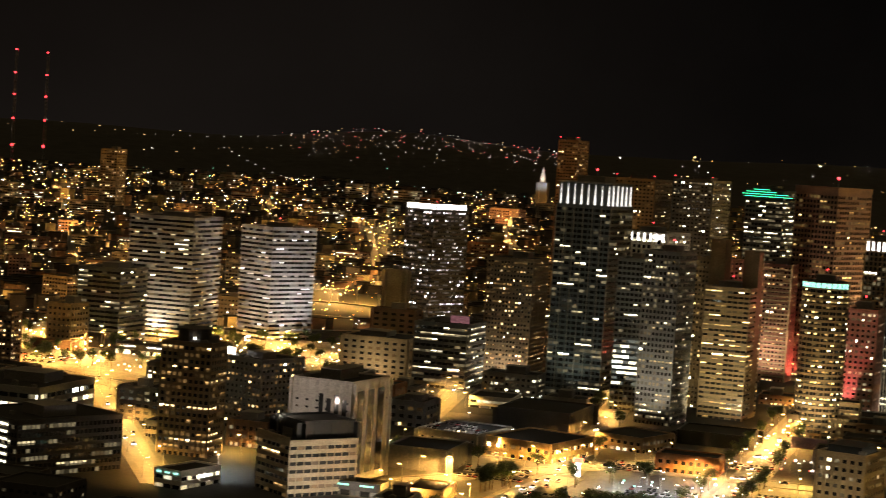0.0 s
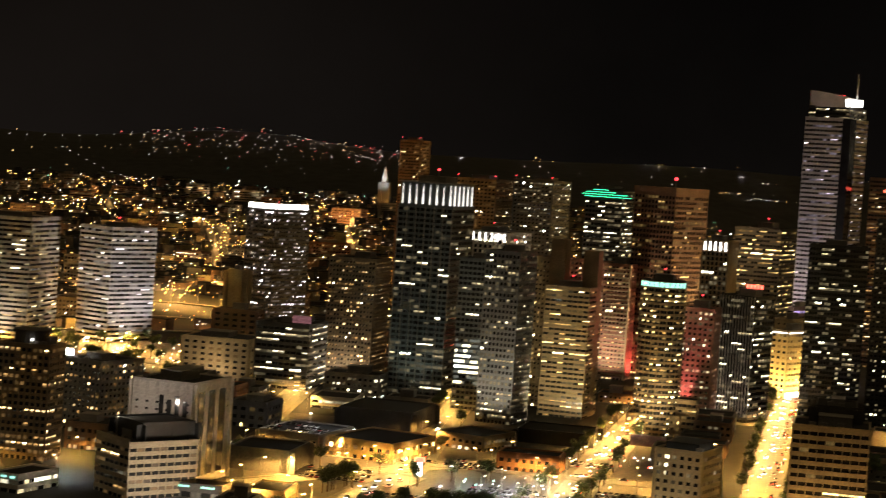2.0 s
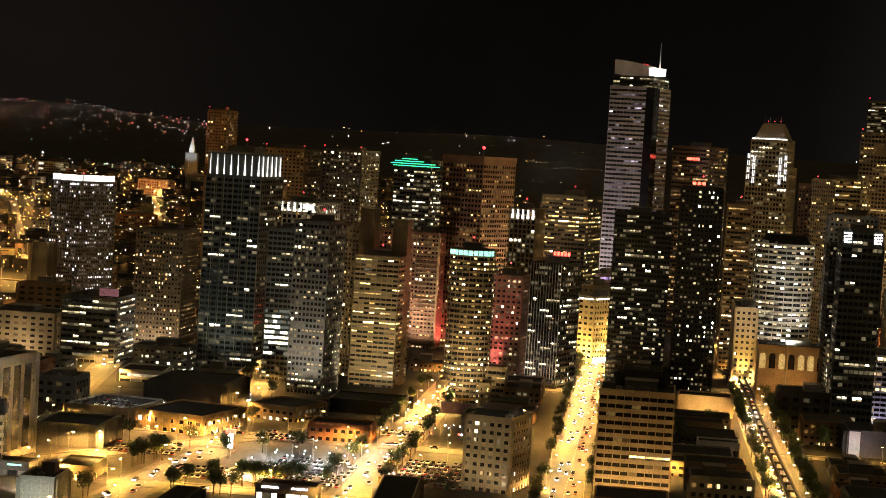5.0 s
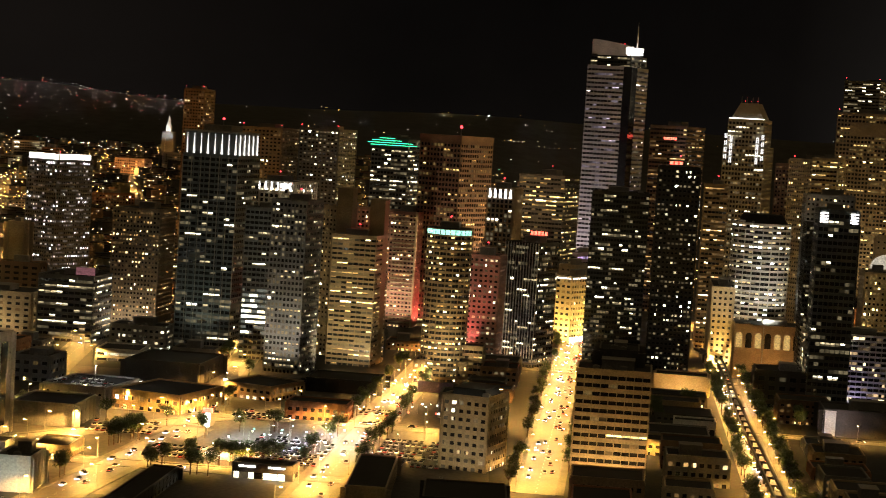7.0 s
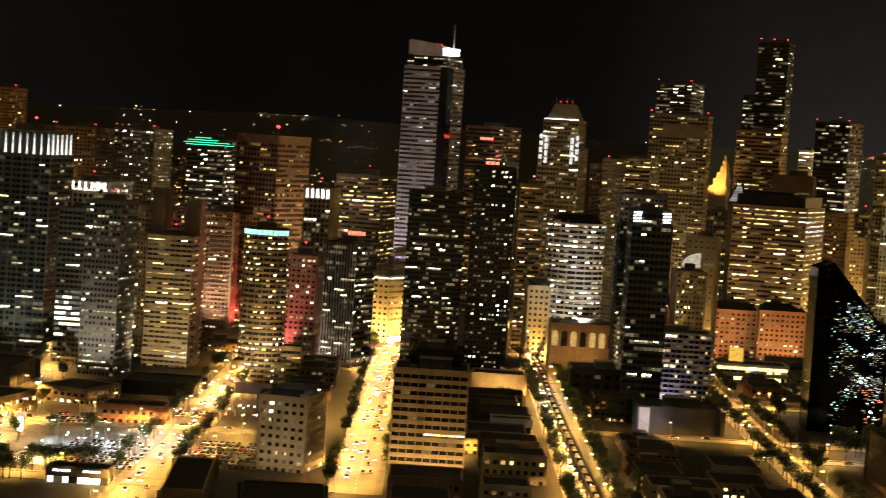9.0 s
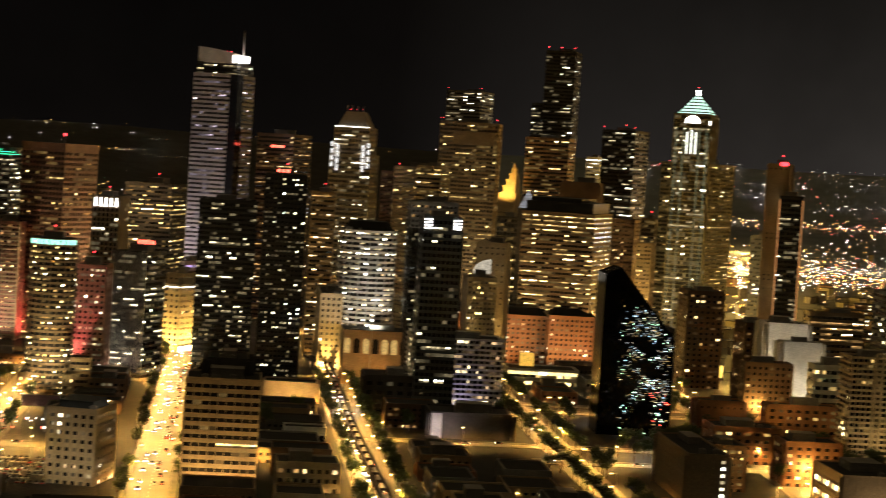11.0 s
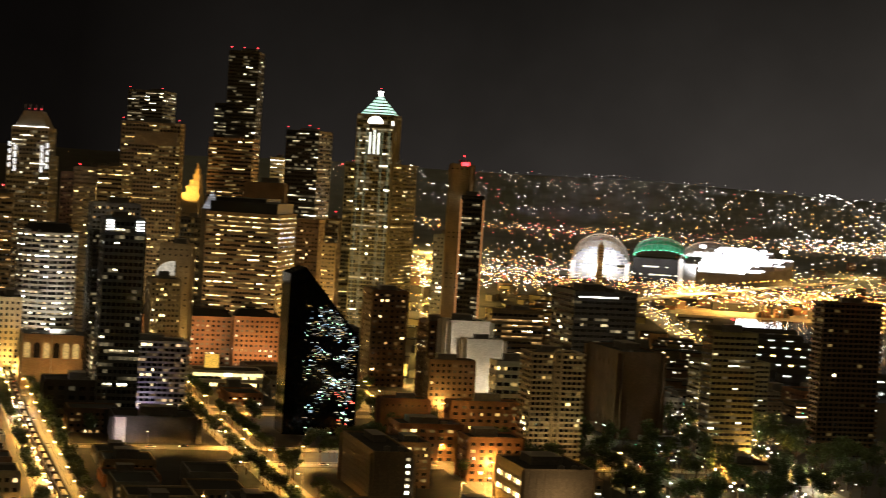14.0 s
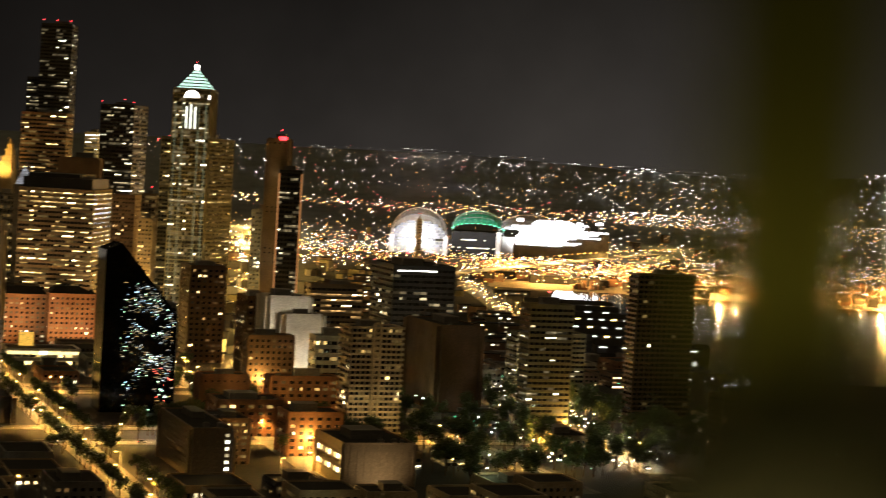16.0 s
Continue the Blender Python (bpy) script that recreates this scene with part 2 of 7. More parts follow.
    def pane(p, q, za, zb, s):
        if strip_lit and 0 < s < 4:
            zm = zb - (zb - za) * 0.52
            quad(bm, ((*p, zm), (*q, zm), (*q, zb), (*p, zb)), s)
            quad(bm, ((*p, za), (*q, za), (*q, zm), (*p, zm)), 2 if s == 3 else 4)
        elif 0 < s < 4 and (f := rng.choice((1, 1, 0.72, 0.5, 0.4))) < 1:      # a drawn curtain or a dark room beside
            m = tuple(u + (v - u) * f for u, v in zip(p, q))
            a, b = (s, rng.choice((0, 0, 4))) if rng.random() < 0.5 else (rng.choice((0, 0, 4)), s)
            quad(bm, ((*p, za), (*m, za), (*m, zb), (*p, zb)), a)
            quad(bm, ((*m, za), (*q, za), (*q, zb), (*m, zb)), b)
        else:
            quad(bm, ((*p, za), (*q, za), (*q, zb), (*p, zb)), s)

    for k in range(floors):
        za, zb = z0 + k * fh + 0.02, z0 + (k + 1) * fh - bh
        if style == "N" and rng.random() > lit * 4:
            continue
        for i in range(nx):
            xa, xb = cx - w / 2 + i * bx + pw, cx - w / 2 + (i + 1) * bx - pw
            pane((xa, cy - d / 2 - g), (xb, cy - d / 2 - g), za, zb, slot(k, 0))
            pane((xb, cy + d / 2 + g), (xa, cy + d / 2 + g), za, zb, slot(k, 1))
        for i in range(ny):
            ya, yb = cy - d / 2 + i * by + pw, cy - d / 2 + (i + 1) * by - pw
            pane((cx + w / 2 + g, ya), (cx + w / 2 + g, yb), za, zb, slot(k, 2))
            pane((cx - w / 2 - g, yb), (cx - w / 2 - g, ya), za, zb, slot(k, 3))
    part("glazing", bm, [PANE] + G[pal], root, kind="stuff")
    if top:
        r = bmesh.new()
        box(r, cx - w / 2 + 0.4, cx + w / 2 - 0.4, cy - d / 2 + 0.4, cy + d / 2 - 0.4, z1 - 0.25, z1 + 0.06)
        part("roof", r, ROOF, root)
        p = bmesh.new()
        o = bd + 0.02
        for a in ((cx - w / 2 - o, cx + w / 2 + o, cy - d / 2 - o, cy - d / 2 + 0.4), (cx - w / 2 - o, cx + w / 2 + o, cy + d / 2 - 0.4, cy + d / 2 + o),
                  (cx - w / 2 - o, cx - w / 2 + 0.4, cy - d / 2 + 0.4, cy + d / 2 - 0.4), (cx + w / 2 - 0.4, cx + w / 2 + o, cy - d / 2 + 0.4, cy + d / 2 - 0.4)):
            box(p, *a, z1 + 0.004, z1 + 0.9)
        part("parapet", p, WALL[wall], root)


def roof_gear(root, w, d, z, rng, beacon=False, fans=True):
    """Plant room, ducts and a beacon on a flat roof."""
    a, b, hh = w * rng.uniform(0.3, 0.5), d * rng.uniform(0.3, 0.5), rng.uniform(3, 5)
    ox, oy = rng.uniform(-0.12, 0.12) * w, rng.uniform(-0.1, 0.2) * d
    bm = bmesh.new()
    box(bm, ox - a / 2, ox + a / 2, oy - b / 2, oy + b / 2, z + 0.06, z + hh)
    box(bm, ox - a / 2 - 0.2, ox + a / 2 + 0.2, oy - b / 2 - 0.2, oy + b / 2 + 0.2, z + hh, z + hh + 0.3)
    part("plant_room", bm, PLANT, root)
    for _ in range(rng.randint(1, 3) if fans and root.matrix_basis.translation.length < 1400 else 0):
        x, y, s = rng.uniform(-0.4, 0.4) * w, rng.uniform(-0.42, -0.3) * d, rng.uniform(0.8, 1.6)
        bm = bmesh.new()
        box(bm, x - s, x + s, y - s * 0.7, y + s * 0.7, z + 0.06, z + 0.4 + s)
        cone(bm, x, y, z + 0.4 + s, z + 0.7 + s, s * 0.6, s * 0.6, 8)
        part("rooftop_fan", bm, PLANT, root)
    if beacon:
        beacon_at(root, ox, oy, z + hh + 0.3)


def beacon_at(root, x, y, z, s=1.0):
    bm = bmesh.new()
    cone(bm, x, y, z, z + 2.5 * s, 0.2 * s, 0.12 * s, 6)
    m = part("beacon_mast", bm, STEEL, root)
    bm = bmesh.new()
    bmesh.ops.create_icosphere(bm, subdivisions=1, radius=0.62 * s, matrix=Matrix.Translation((x, y, z + 3.1 * s)))
    part("beacon_lamp", bm, RED, m, "red aviation lamp")


T = {}


def block(name, label, x, y, phi, w, d, h, style, wall, pal, lit, bay, fh, key="", gear=True):
    rng = random.Random(key)
    root = root_at(name, label, name.replace("_", " "), x, y, phi)
    T[key] = (root, w, d, h)
    if style == "R":
        round_tower(root, w, d, h, wall, pal, lit, bay, fh, rng)
    elif style == "A":
        arcade(root, w, d, h, wall, pal, lit, bay, rng)
    else:
        near = math.hypot(x, y) < 1010
        tier(root, 0, 0, w, d, 0, h, style, wall, pal, lit, bay, fh, near, rng)
    if gear and h > 12:
        roof_gear(root, w, d, h, rng, h > 70 and rng.random() < 0.35)
    return root


def round_tower(root, w, d, h, wall, pal, lit, bay, fh, rng):
    """A barrel-shaped tower: ring bands and bowed ribbons of panes."""
    R, n = w / 2, 40
    cy = 0
    bm = bmesh.new()
    cone(bm, 0, cy, 0, h - 0.3, R - 0.5, R - 0.5, n)
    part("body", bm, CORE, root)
    floors = round(h / fh)
    fh = h / floors
    bm = bmesh.new()
    cone(bm, 0, cy, -fh * 0.45, 0, R, R, n)
    me = bpy.data.meshes.new("spandrel")
    bm.to_mesh(me)
    bm.free()
    me.materials.append(WALL[wall])
    for k in range(1, floors + 1):
        piece("spandrel", me, root, 0, 0, k * fh)
    bm = bmesh.new()
    for k in range(floors):
        p = min(0.95, lit * rng.choice((0.4, 0.8, 1, 1.2, 2.0)))
        for i in range(n):
            a, b = i * math.tau / n + 0.02, (i + 1) * math.tau / n - 0.02
            q = R - 0.35
            s = (rng.choice((1, 1, 2, 2, 2, 3, 4, 4)) if rng.random() < p else 0)
            z0, z1 = (k + 0.22 * (s > 0)) * fh + 0.05, (k + 0.55) * fh
            quad(bm, ((q * math.cos(a), q * math.sin(a), z0), (q * math.cos(b), q * math.sin(b), z0), (q * math.cos(b), q * math.sin(b), z1), (q * math.cos(a), q * math.sin(a), z1)), s)
    part("glazing", bm, [PANE] + G[pal], root, kind="stuff")
    me = mesh_of("pier", WALL[wall], (-0.25, 0.25, -0.12, 0.3, 0, h))
    for i in range(0, n, 2):
        a = i * math.tau / n
        piece("pier", me, root, (R - 0.2) * math.cos(a), (R - 0.2) * math.sin(a), 0, math.degrees(a) + 90)
    bm = bmesh.new()
    cone(bm, 0, 0, h, h + 0.25, R - 0.8, R - 0.8, n)
    part("roof", bm, ROOF, root)


def arcade(root, w, d, h, wall, pal, lit, bay, rng):
    """A hall whose front is a row of round-arched openings with lit glass behind."""
    bm = bmesh.new()
    box(bm, -w / 2, w / 2, -d / 2 + 0.8, d / 2, 0, h - 0.3)
    part("body", bm, WALL[wall], root)
    n = max(3, round(w / bay))
    b = w / n
    r = b * 0.33
    zb = max(0.0, h - 15)          # sill of the arcade
    zs = zb + (h - zb) * 0.55
    for i in range(n):
        cx = -w / 2 + (i + 0.5) * b
        bm = bmesh.new()
        y0, y1 = -d / 2, -d / 2 + 0.74
        box(bm, cx - b / 2, cx - r, y0, y1, 0, h)
        if zb > 0:
            box(bm, cx - r, cx + r, y0, y1, 0, zb)
        box(bm, cx + r, cx + b / 2, y0, y1, 0, h)
        m = 10
        for k in range(m):
            a0, a1 = math.pi * k / m, math.pi * (k + 1) / m
            p0, p1 = (cx + r * math.cos(a0), zs + r * math.sin(a0)), (cx + r * math.cos(a1), zs + r * math.sin(a1))
            for yy, flip in ((y0, 1), (y1, -1)):
                quad(bm, [(p0[0], yy, p0[1]), (p0[0], yy, h), (p1[0], yy, h), (p1[0], yy, p1[1])][::flip])
            quad(bm, ((p0[0], y0, p0[1]), (p1[0], y0, p1[1]), (p1[0], y1, p1[1]), (p0[0], y1, p0[1])))
        part("arch_bay", bm, WALL[wall], root)
        bm = bmesh.new()
        on = rng.random() < lit
        quad(bm, ((cx - r, y1 + 0.02, zb + 0.05), (cx + r, y1 + 0.02, zb + 0.05), (cx + r, y1 + 0.02, zs + r), (cx - r, y1 + 0.02, zs + r)))
        part("arch_window", bm, G[pal][rng.choice((1, 1, 0))] if on else PANE, root)
    bm = bmesh.new()
    box(bm, -w / 2 - 0.4, w / 2 + 0.4, -d / 2 - 0.4, d / 2 + 0.4, h + 0.004, h + 0.9)
    part("cornice", bm, WALL[wall], root)
    bm = bmesh.new()
    box(bm, -w / 2 + 0.3, w / 2 - 0.3, -d / 2 + 0.3, d / 2 - 0.3, h + 0.9, h + 0.95)
    part("roof", bm, ROOF, root)


# ---------------------------------------------------------------- ground
def smooth(a, b, x):
    u = min(1, max(0, (x - a) / (b - a)))
    return u * u * (3 - 2 * u)


def ground_z(x, y):
    """Flat under the city centre, rising to a broad hill on one side and to low ridges at the horizon."""
    r, a = math.hypot(x, y), math.degrees(math.atan2(x, y))
    left = 1 - smooth(6, 19, a) if -90 < a < 90 else 0
    wob = noise.noise(Vector((x * 0.0011, y * 0.0011, 0.3)))
    hill = left * (92 + 30 * wob) * smooth(1650, 3300, r)
    top = 178 + 36 * math.exp(-((a + 1) / 3.5) ** 2) + 22 * noise.noise(Vector((a * 0.16, 0.5, 2.2)))
    # far plain tilted up so its lamps line up in the camera's view
    plain = (1 - left) * 62 * min(1, max(0, (r - 3420) / 900))
    hill += plain
    ridge = (top - hill) * smooth(3900 + 430 * (1 - left), 4850, r)
    return hill + ridge


def ground_sheet():
    me = bpy.data.meshes.new("ground")
    radii = [0, 60, 150, 300, 500, 700, 900, 1100, 1300, 1500] + [1500 + 80 * k for k in range(1, 44)]
    angles = [-40 + k for k in range(110)] + [70 + 10 * k for k in range(25)]
    vs, fs = [], []
    for r in radii:
        for a in angles:
            x, y = r * math.sin(radians(a)), r * math.cos(radians(a))
            vs.append((x, y, ground_z(x, y)))
    n = len(angles)
    for i in range(len(radii) - 1):
        for j in range(n):
            k = (j + 1) % n
            fs.append((i * n + j, i * n + k, (i + 1) * n + k, (i + 1) * n + j)[::-1])
    me.from_pydata(vs, [], fs)
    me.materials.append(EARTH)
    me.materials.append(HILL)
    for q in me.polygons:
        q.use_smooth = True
        # only far slopes on the right take the haze-coloured material
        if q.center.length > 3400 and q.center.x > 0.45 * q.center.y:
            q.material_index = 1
    return tagged(new("ground", me), "dark city ground rising to wooded ridges", "ground", kind="structure")


ground_sheet()


def strip(name, label, category, pts, width, z0, z1, material):
    """A ribbon of constant width along a line of points on the flat ground."""
    bm = bmesh.new()
    P = [Vector(p) for p in pts]
    rows = []
    for i, p in enumerate(P):
        t = (P[min(i + 1, len(P) - 1)] - P[max(i - 1, 0)]).normalized()
        n = Vector((t.y, -t.x)) * width / 2
        rows.append([bm.verts.new((*(p + s * n), z)) for s, z in ((-1, z0), (-1, z1), (1, z1), (1, z0))])
    for a, b in zip(rows, rows[1:]):
        for k in range(4):
            bm.faces.new((a[k], a[(k + 1) % 4], b[(k + 1) % 4], b[k]))
    bm.faces.new(rows[0][::-1])
    bm.faces.new(rows[-1])
    bmesh.ops.recalc_face_normals(bm, faces=bm.faces)
    me = bpy.data.meshes.new(name)
    bm.to_mesh(me)
    bm.free()
    me.materials.append(material)
    return tagged(new(name, me), label, category, kind="structure")


LAMP_SPOTS = []
ROADS = []


def road(p, q, width=14, step=34, lamps=True, level=0.05, far=False):
    """Carriageway, two raised pavements and lamp places along a straight street."""
    p, q = Vector(p), Vector(q)
    t = (q - p).normalized()
    n = Vector((t.y, -t.x))
    strip("road", "asphalt street lit by sodium lamps", "road", (p, q), width, 0.0, level, ASPHALT)
    ROADS.append((p, q, width))
    for s in (-1, 1):
        o = n * s * (width / 2 + 1.8)
        strip("pavement", "concrete pavement with a raised kerb", "pavement", (p + o, q + o), 3.6, 0.0, level + 0.15, PAVING)
    L = (q - p).length
    if lamps:
        k = 0
        d = step / 2
        while d < L:
            s = 1 if k % 2 else -1
            c = p + t * d + n * s * (width / 2 + 0.8)
            LAMP_SPOTS.append((c.x, c.y, math.degrees(math.atan2(-s * n.y, -s * n.x))))
            d += step
            k += 1
    # dashed centre line
    bm = bmesh.new()
    d = 4
    while d < L:
        a, b = p + t * d, p + t * min(L, d + 3)
        w = n * 0.12
        quad(bm, ((a.x - w.x, a.y - w.y, level + 0.006), (b.x - w.x, b.y - w.y, level + 0.006), (b.x + w.x, b.y + w.y, level + 0.006), (a.x + w.x, a.y + w.y, level + 0.006)))
        d += 9
    me = bpy.data.meshes.new("road_marking")
    bm.to_mesh(me)
    bm.free()
    me.materials.append(MARK)
    tagged(new("road_marking", me), "white dashed lane line on the street", "road marking", kind="structure")


AV = (math.sin(radians(16.5)), math.cos(radians(16.5)))


def avenue(x, y, r0, r1, **kw):
    """A street of the city grid through (x, y), from r0 to r1 metres along it."""
    road((x + AV[0] * r0, y + AV[1] * r0), (x + AV[0] * r1, y + AV[1] * r1), **kw)


def cross(x, y, r0, r1, **kw):
    road((x + AV[1] * r0, y - AV[0] * r0), (x + AV[1] * r1, y - AV[0] * r1), **kw)


avenue(222, 857, -60, 760, width=17, step=24)
avenue(322, 830, -160, 800, width=15, step=20)
avenue(118, 829, -150, 620, width=16, step=28)
avenue(443, 845, -160, 560, width=11, step=38)
road((67, 956), (128, 1290), width=12, step=30)
road((530, 772), (690, 1215), width=13, step=28)
avenue(653, 783, -100, 360, width=11, step=120)
cross(450, 905, -10, 330, width=10, step=90, level=0.07)
cross(505, 1135, -60, 300, width=10, step=110, level=0.07)
road((706, 720), (838, 1010), width=12, step=32)
road((-120, 860), (-225, 1245), width=12, step=34)
cross(118, 985, -175, 110, width=15, step=26, level=0.07)
cross(60, 840, -130, 75, width=13, step=34, level=0.07)
road((-62, 871), (139, 1029), width=13, step=38, level=0.09)
road((-10, 745), (66, 950), width=17, step=36, level=0.08)
cross(322, 1225, -60, 130, width=12, step=36, level=0.07)
cross(380, 980, -20, 190, width=10, step=44, level=0.07)
road((-330, 1440), (-40, 1400), width=26, step=26, level=0.07)
road((-330, 1330), (-190, 1190), width=14, step=34, level=0.07)
road((-10, 1090), (42, 1480), width=12, step=40)
cross(640, 1060, -150, 40, width=10, step=100, level=0.07)
road((1010, 1590), (800, 1230), width=14, step=40, level=0.07)


strip("pavement", "worn asphalt car parks between the streets", "car park", [(50, 770), (130, 1140)], 250, -0.5, 0.025, surface("car_park_asphalt", (0.055, 0.053, 0.050), 0.8, vary=0.6, scale=0.1))
strip("pavement", "lamplit asphalt yards and car parks", "yard", [(-345, 1410), (-48, 1372)], 330, -0.5, 0.03, surface("worn_yard_asphalt", (0.17, 0.155, 0.13), 0.8, vary=0.6, scale=0.08))

# car parks and yards with lamps of their own
rng = random.Random(31)
for k in range(56):
    LAMP_SPOTS.append((rng.uniform(-345, -50), rng.uniform(1240, 1560), rng.uniform(0, 360)))
for x, y in ((160, 890), (180, 930), (35, 955), (55, 985), (70, 850), (-20, 880), (-75, 870), (-10, 850), (-95, 960), (-40, 960), (-60, 900), (-5, 930), (10, 880), (-105, 1060), (-25, 1010), (195, 1088), (206, 1112), (186, 1072), (212, 1130), (322, 1190), (338, 1240), (352, 1290), (368, 1345), (470, 1330), (482, 1290), (500, 1390), (240, 1010), (250, 1060), (-30, 1130), (20, 1190), (-90, 1010), (-60, 930), (-110, 1130), (285, 900), (743, 1245), (726, 1185), (712, 1134), (697, 1085), (685, 1038)):
    LAMP_SPOTS.append((x, y, rng.uniform(0, 360)))

# ---------------------------------------------------------------- street lamps
def street_lamp(name="street_lamp", label="tall steel street lamp with a glowing sodium head", bulb=None):
    r = root_at(name, label, name.replace("_", " "), 0, 0, 0)
    r["group"] = name.replace("_", " ") + "s"
    bm = bmesh.new()
    cone(bm, 0, 0, 0, 9.5, 0.12, 0.08, 6)
    box(bm, 0, 2.2, -0.06, 0.06, 9.3, 9.45)
    part("pole", bm, STEEL, r)
    bm = bmesh.new()
    box(bm, 1.7, 2.9, -0.35, 0.35, 9.05, 9.3)
    bmesh.ops.bevel(bm, geom=bm.edges[:], offset=0.1, segments=1)
    part("lamp_head", bm, bulb or SODIUM, r, "glowing lamp head")
    return r


LAMP_COLOUR = (1.0, 0.49, 0.10)


def lamp_light(parent, power, kind, colour=LAMP_COLOUR):
    d = bpy.data.lights.new("lamp_light", kind)
    d.energy, d.color, d.shadow_soft_size = power, colour, 0.5
    if kind == "SPOT":
        d.spot_size, d.spot_blend = radians(164), 0.3
    ob = new("lamp_light", d)
    ob.parent = parent
    ob.location = (2.3, 0, 8.6)
    return ob


def set_lamps(made, places):
    """Stand the first lamp at the first place and copies of it at the rest."""
    for k, (x, y, r) in enumerate(places):
        if k == 0:
            made.matrix_basis = pose(x, y, 0, 0, 0, r)
        else:
            copy_thing(made, pose(x, y, 0, 0, 0, r))


cut_off, low_power = street_lamp(), street_lamp()      # shielded heads: they shine down on the street only
lamp_light(cut_off, 52000, "SPOT")
lamp_light(low_power, 24000, "SPOT")
set_lamps(cut_off, LAMP_SPOTS[0::2])
set_lamps(low_power, LAMP_SPOTS[1::2])
lot_lamp = street_lamp("car_park_lamp", "car park lamp with a cool white head", FLOOD)
lamp_light(lot_lamp, 26000, "SPOT", (0.95, 0.97, 0.95))
set_lamps(lot_lamp, [(x, y, 40 * k) for k, (x, y) in enumerate(((95, 880), (112, 925), (135, 940), (45, 1040), (118, 890), (-12, 1105), (-100, 905), (395, 1090), (560, 1040), (520, 905), (100, 905), (128, 915), (145, 890), (90, 930), (-20, 975)))])
garden_lamp = street_lamp("garden_lamp", "garden lamp with a cool greenish head", glow("mercury_bulb", (0.75, 1.0, 0.75), 20, 0.3))
lamp_light(garden_lamp, 1300, "POINT", (0.85, 1.0, 0.55))
set_lamps(garden_lamp, [(x, y, 75 * k) for k, (x, y) in enumerate(((725, 964), (723, 949), (673, 817), (619, 755), (649, 757), (694, 821), (739, 777), (817, 910), (843, 860), (756, 831), (587, 719), (643, 726)))])


# ---------------------------------------------------------------- city blocks: name, label, place, turn, width, depth, height, front
block("office_building", "dark glass office block with lit stair bands", -181, 889, 44, 45.9, 57.3, 25.1, "C", "dark", "white", .09, 2.4, 3.4, key="n1")
block("office_building", "low concrete office block with wide lit windows", -215, 1002, 17, 51.1, 59.8, 24.9, "S", "concrete", "white", .8, 6, 5, key="n2")
block("apartment_tower", "brown masonry apartment tower with scattered lit windows", -120, 951, 17, 26.6, 18.1, 55.7, "G", "tan", "warm", .42, 3.0, 3.3, key="n3")
block("apartment_building", "dark grey apartment block with punched windows", -94, 1057, 38, 26.3, 32.8, 38.4, "P", "grey", "warm", .22, 3.4, 3.3, key="n4")
block("office_building", "cream banded office block with black flat roof", -56, 868, 55, 28.3, 35.1, 24.6, "S", "cream", "warm", .10, 4, 3.6, key="n5")
block("office_tower", "grey tower with tall recessed window slots", -44, 911, 24, 31.4, 39.1, 47.4, "N", "pale", "warm", .03, 5, 3.4, key="n6")
block("warehouse", "grey windowless warehouse with flat dark roof", -1, 960, 16, 30.8, 36.6, 10.6, "N", "grey", "warm", .02, 8, 5, key="n7")
block("parking_garage", "low concrete parking garage with open roof deck", 18, 1041, 25, 35.4, 44.2, 8.4, "N", "concrete", "white", .05, 6, 5, key="n8")
block("market_hall", "two-storey yellow-lit brick hall with arched openings", 58, 1018, 32, 38.8, 47.7, 9.4, "P", "gold", "gold", .6, 5, 4.5, key="n9")
block("warehouse", "low dark warehouse with long flat roof", 67, 1131, 19, 44.0, 52.7, 11.5, "N", "dark", "warm", .04, 8, 5, key="n9b")
block("showroom", "low showroom with a bright white glazed front", 39, 1209, 12, 26.8, 32.2, 6.7, "S", "white", "white", .9, 6, 4, key="n9c")
block("commercial_building", "two-storey grey commercial block", -11, 1107, 18, 21.1, 27.3, 13.9, "P", "grey", "gold", .15, 5, 4, key="n10")
block("office_building", "cream stucco office block with square windows", -36, 1304, 17, 46, 40, 31, "P", "cream", "warm", .12, 6, 4, key="n11")
block("office_building", "dark brown stepped office block", -30, 1372, 17, 32, 14, 44, "P", "brown", "warm", .06, 6, 4, key="n11b")
block("office_building", "slate office block with ribbon windows lit at random", 9, 1306, 18, 37.0, 44.9, 43.1, "S", "slate", "white", .5, 4, 4, key="n12")
block("apartment_tower", "tan residential tower with many small lit windows", 53, 1333, 18, 32.5, 39.1, 88.1, "P", "tan", "warm", .42, 2.4, 3, key="n13")
block("podium_building", "concrete podium with a lit glazed upper floor", 53, 1271, 17, 36.4, 24.9, 14.8, "P", "concrete", "white", .6, 3.5, 4, key="n13p")
block("glass_tower", "dark glass high-rise with white floodlit crown fins", 100, 1287, 23, 38.0, 46.5, 128.5, "C", "glass", "white", .13, 3.8, 3.6, key="n14")
block("apartment_tower", "slate grid residential tower with white-lit rooms", 140, 1180, 28, 22.5, 28.0, 105.3, "G", "slate", "white", .40, 2.6, 3.4, key="n15")
block("glass_tower", "glass slab with a stack of bright white floors", 124.5, 1238, 18, 17.5, 22, 97, "C", "glass", "white", .10, 3, 3.4, key="n15b")
block("office_tower", "white-finned tower with floodlit roof edge", 166, 1501, 30, 36.7, 44.9, 106.2, "F", "white", "white", .35, 4, 4, key="n15c")
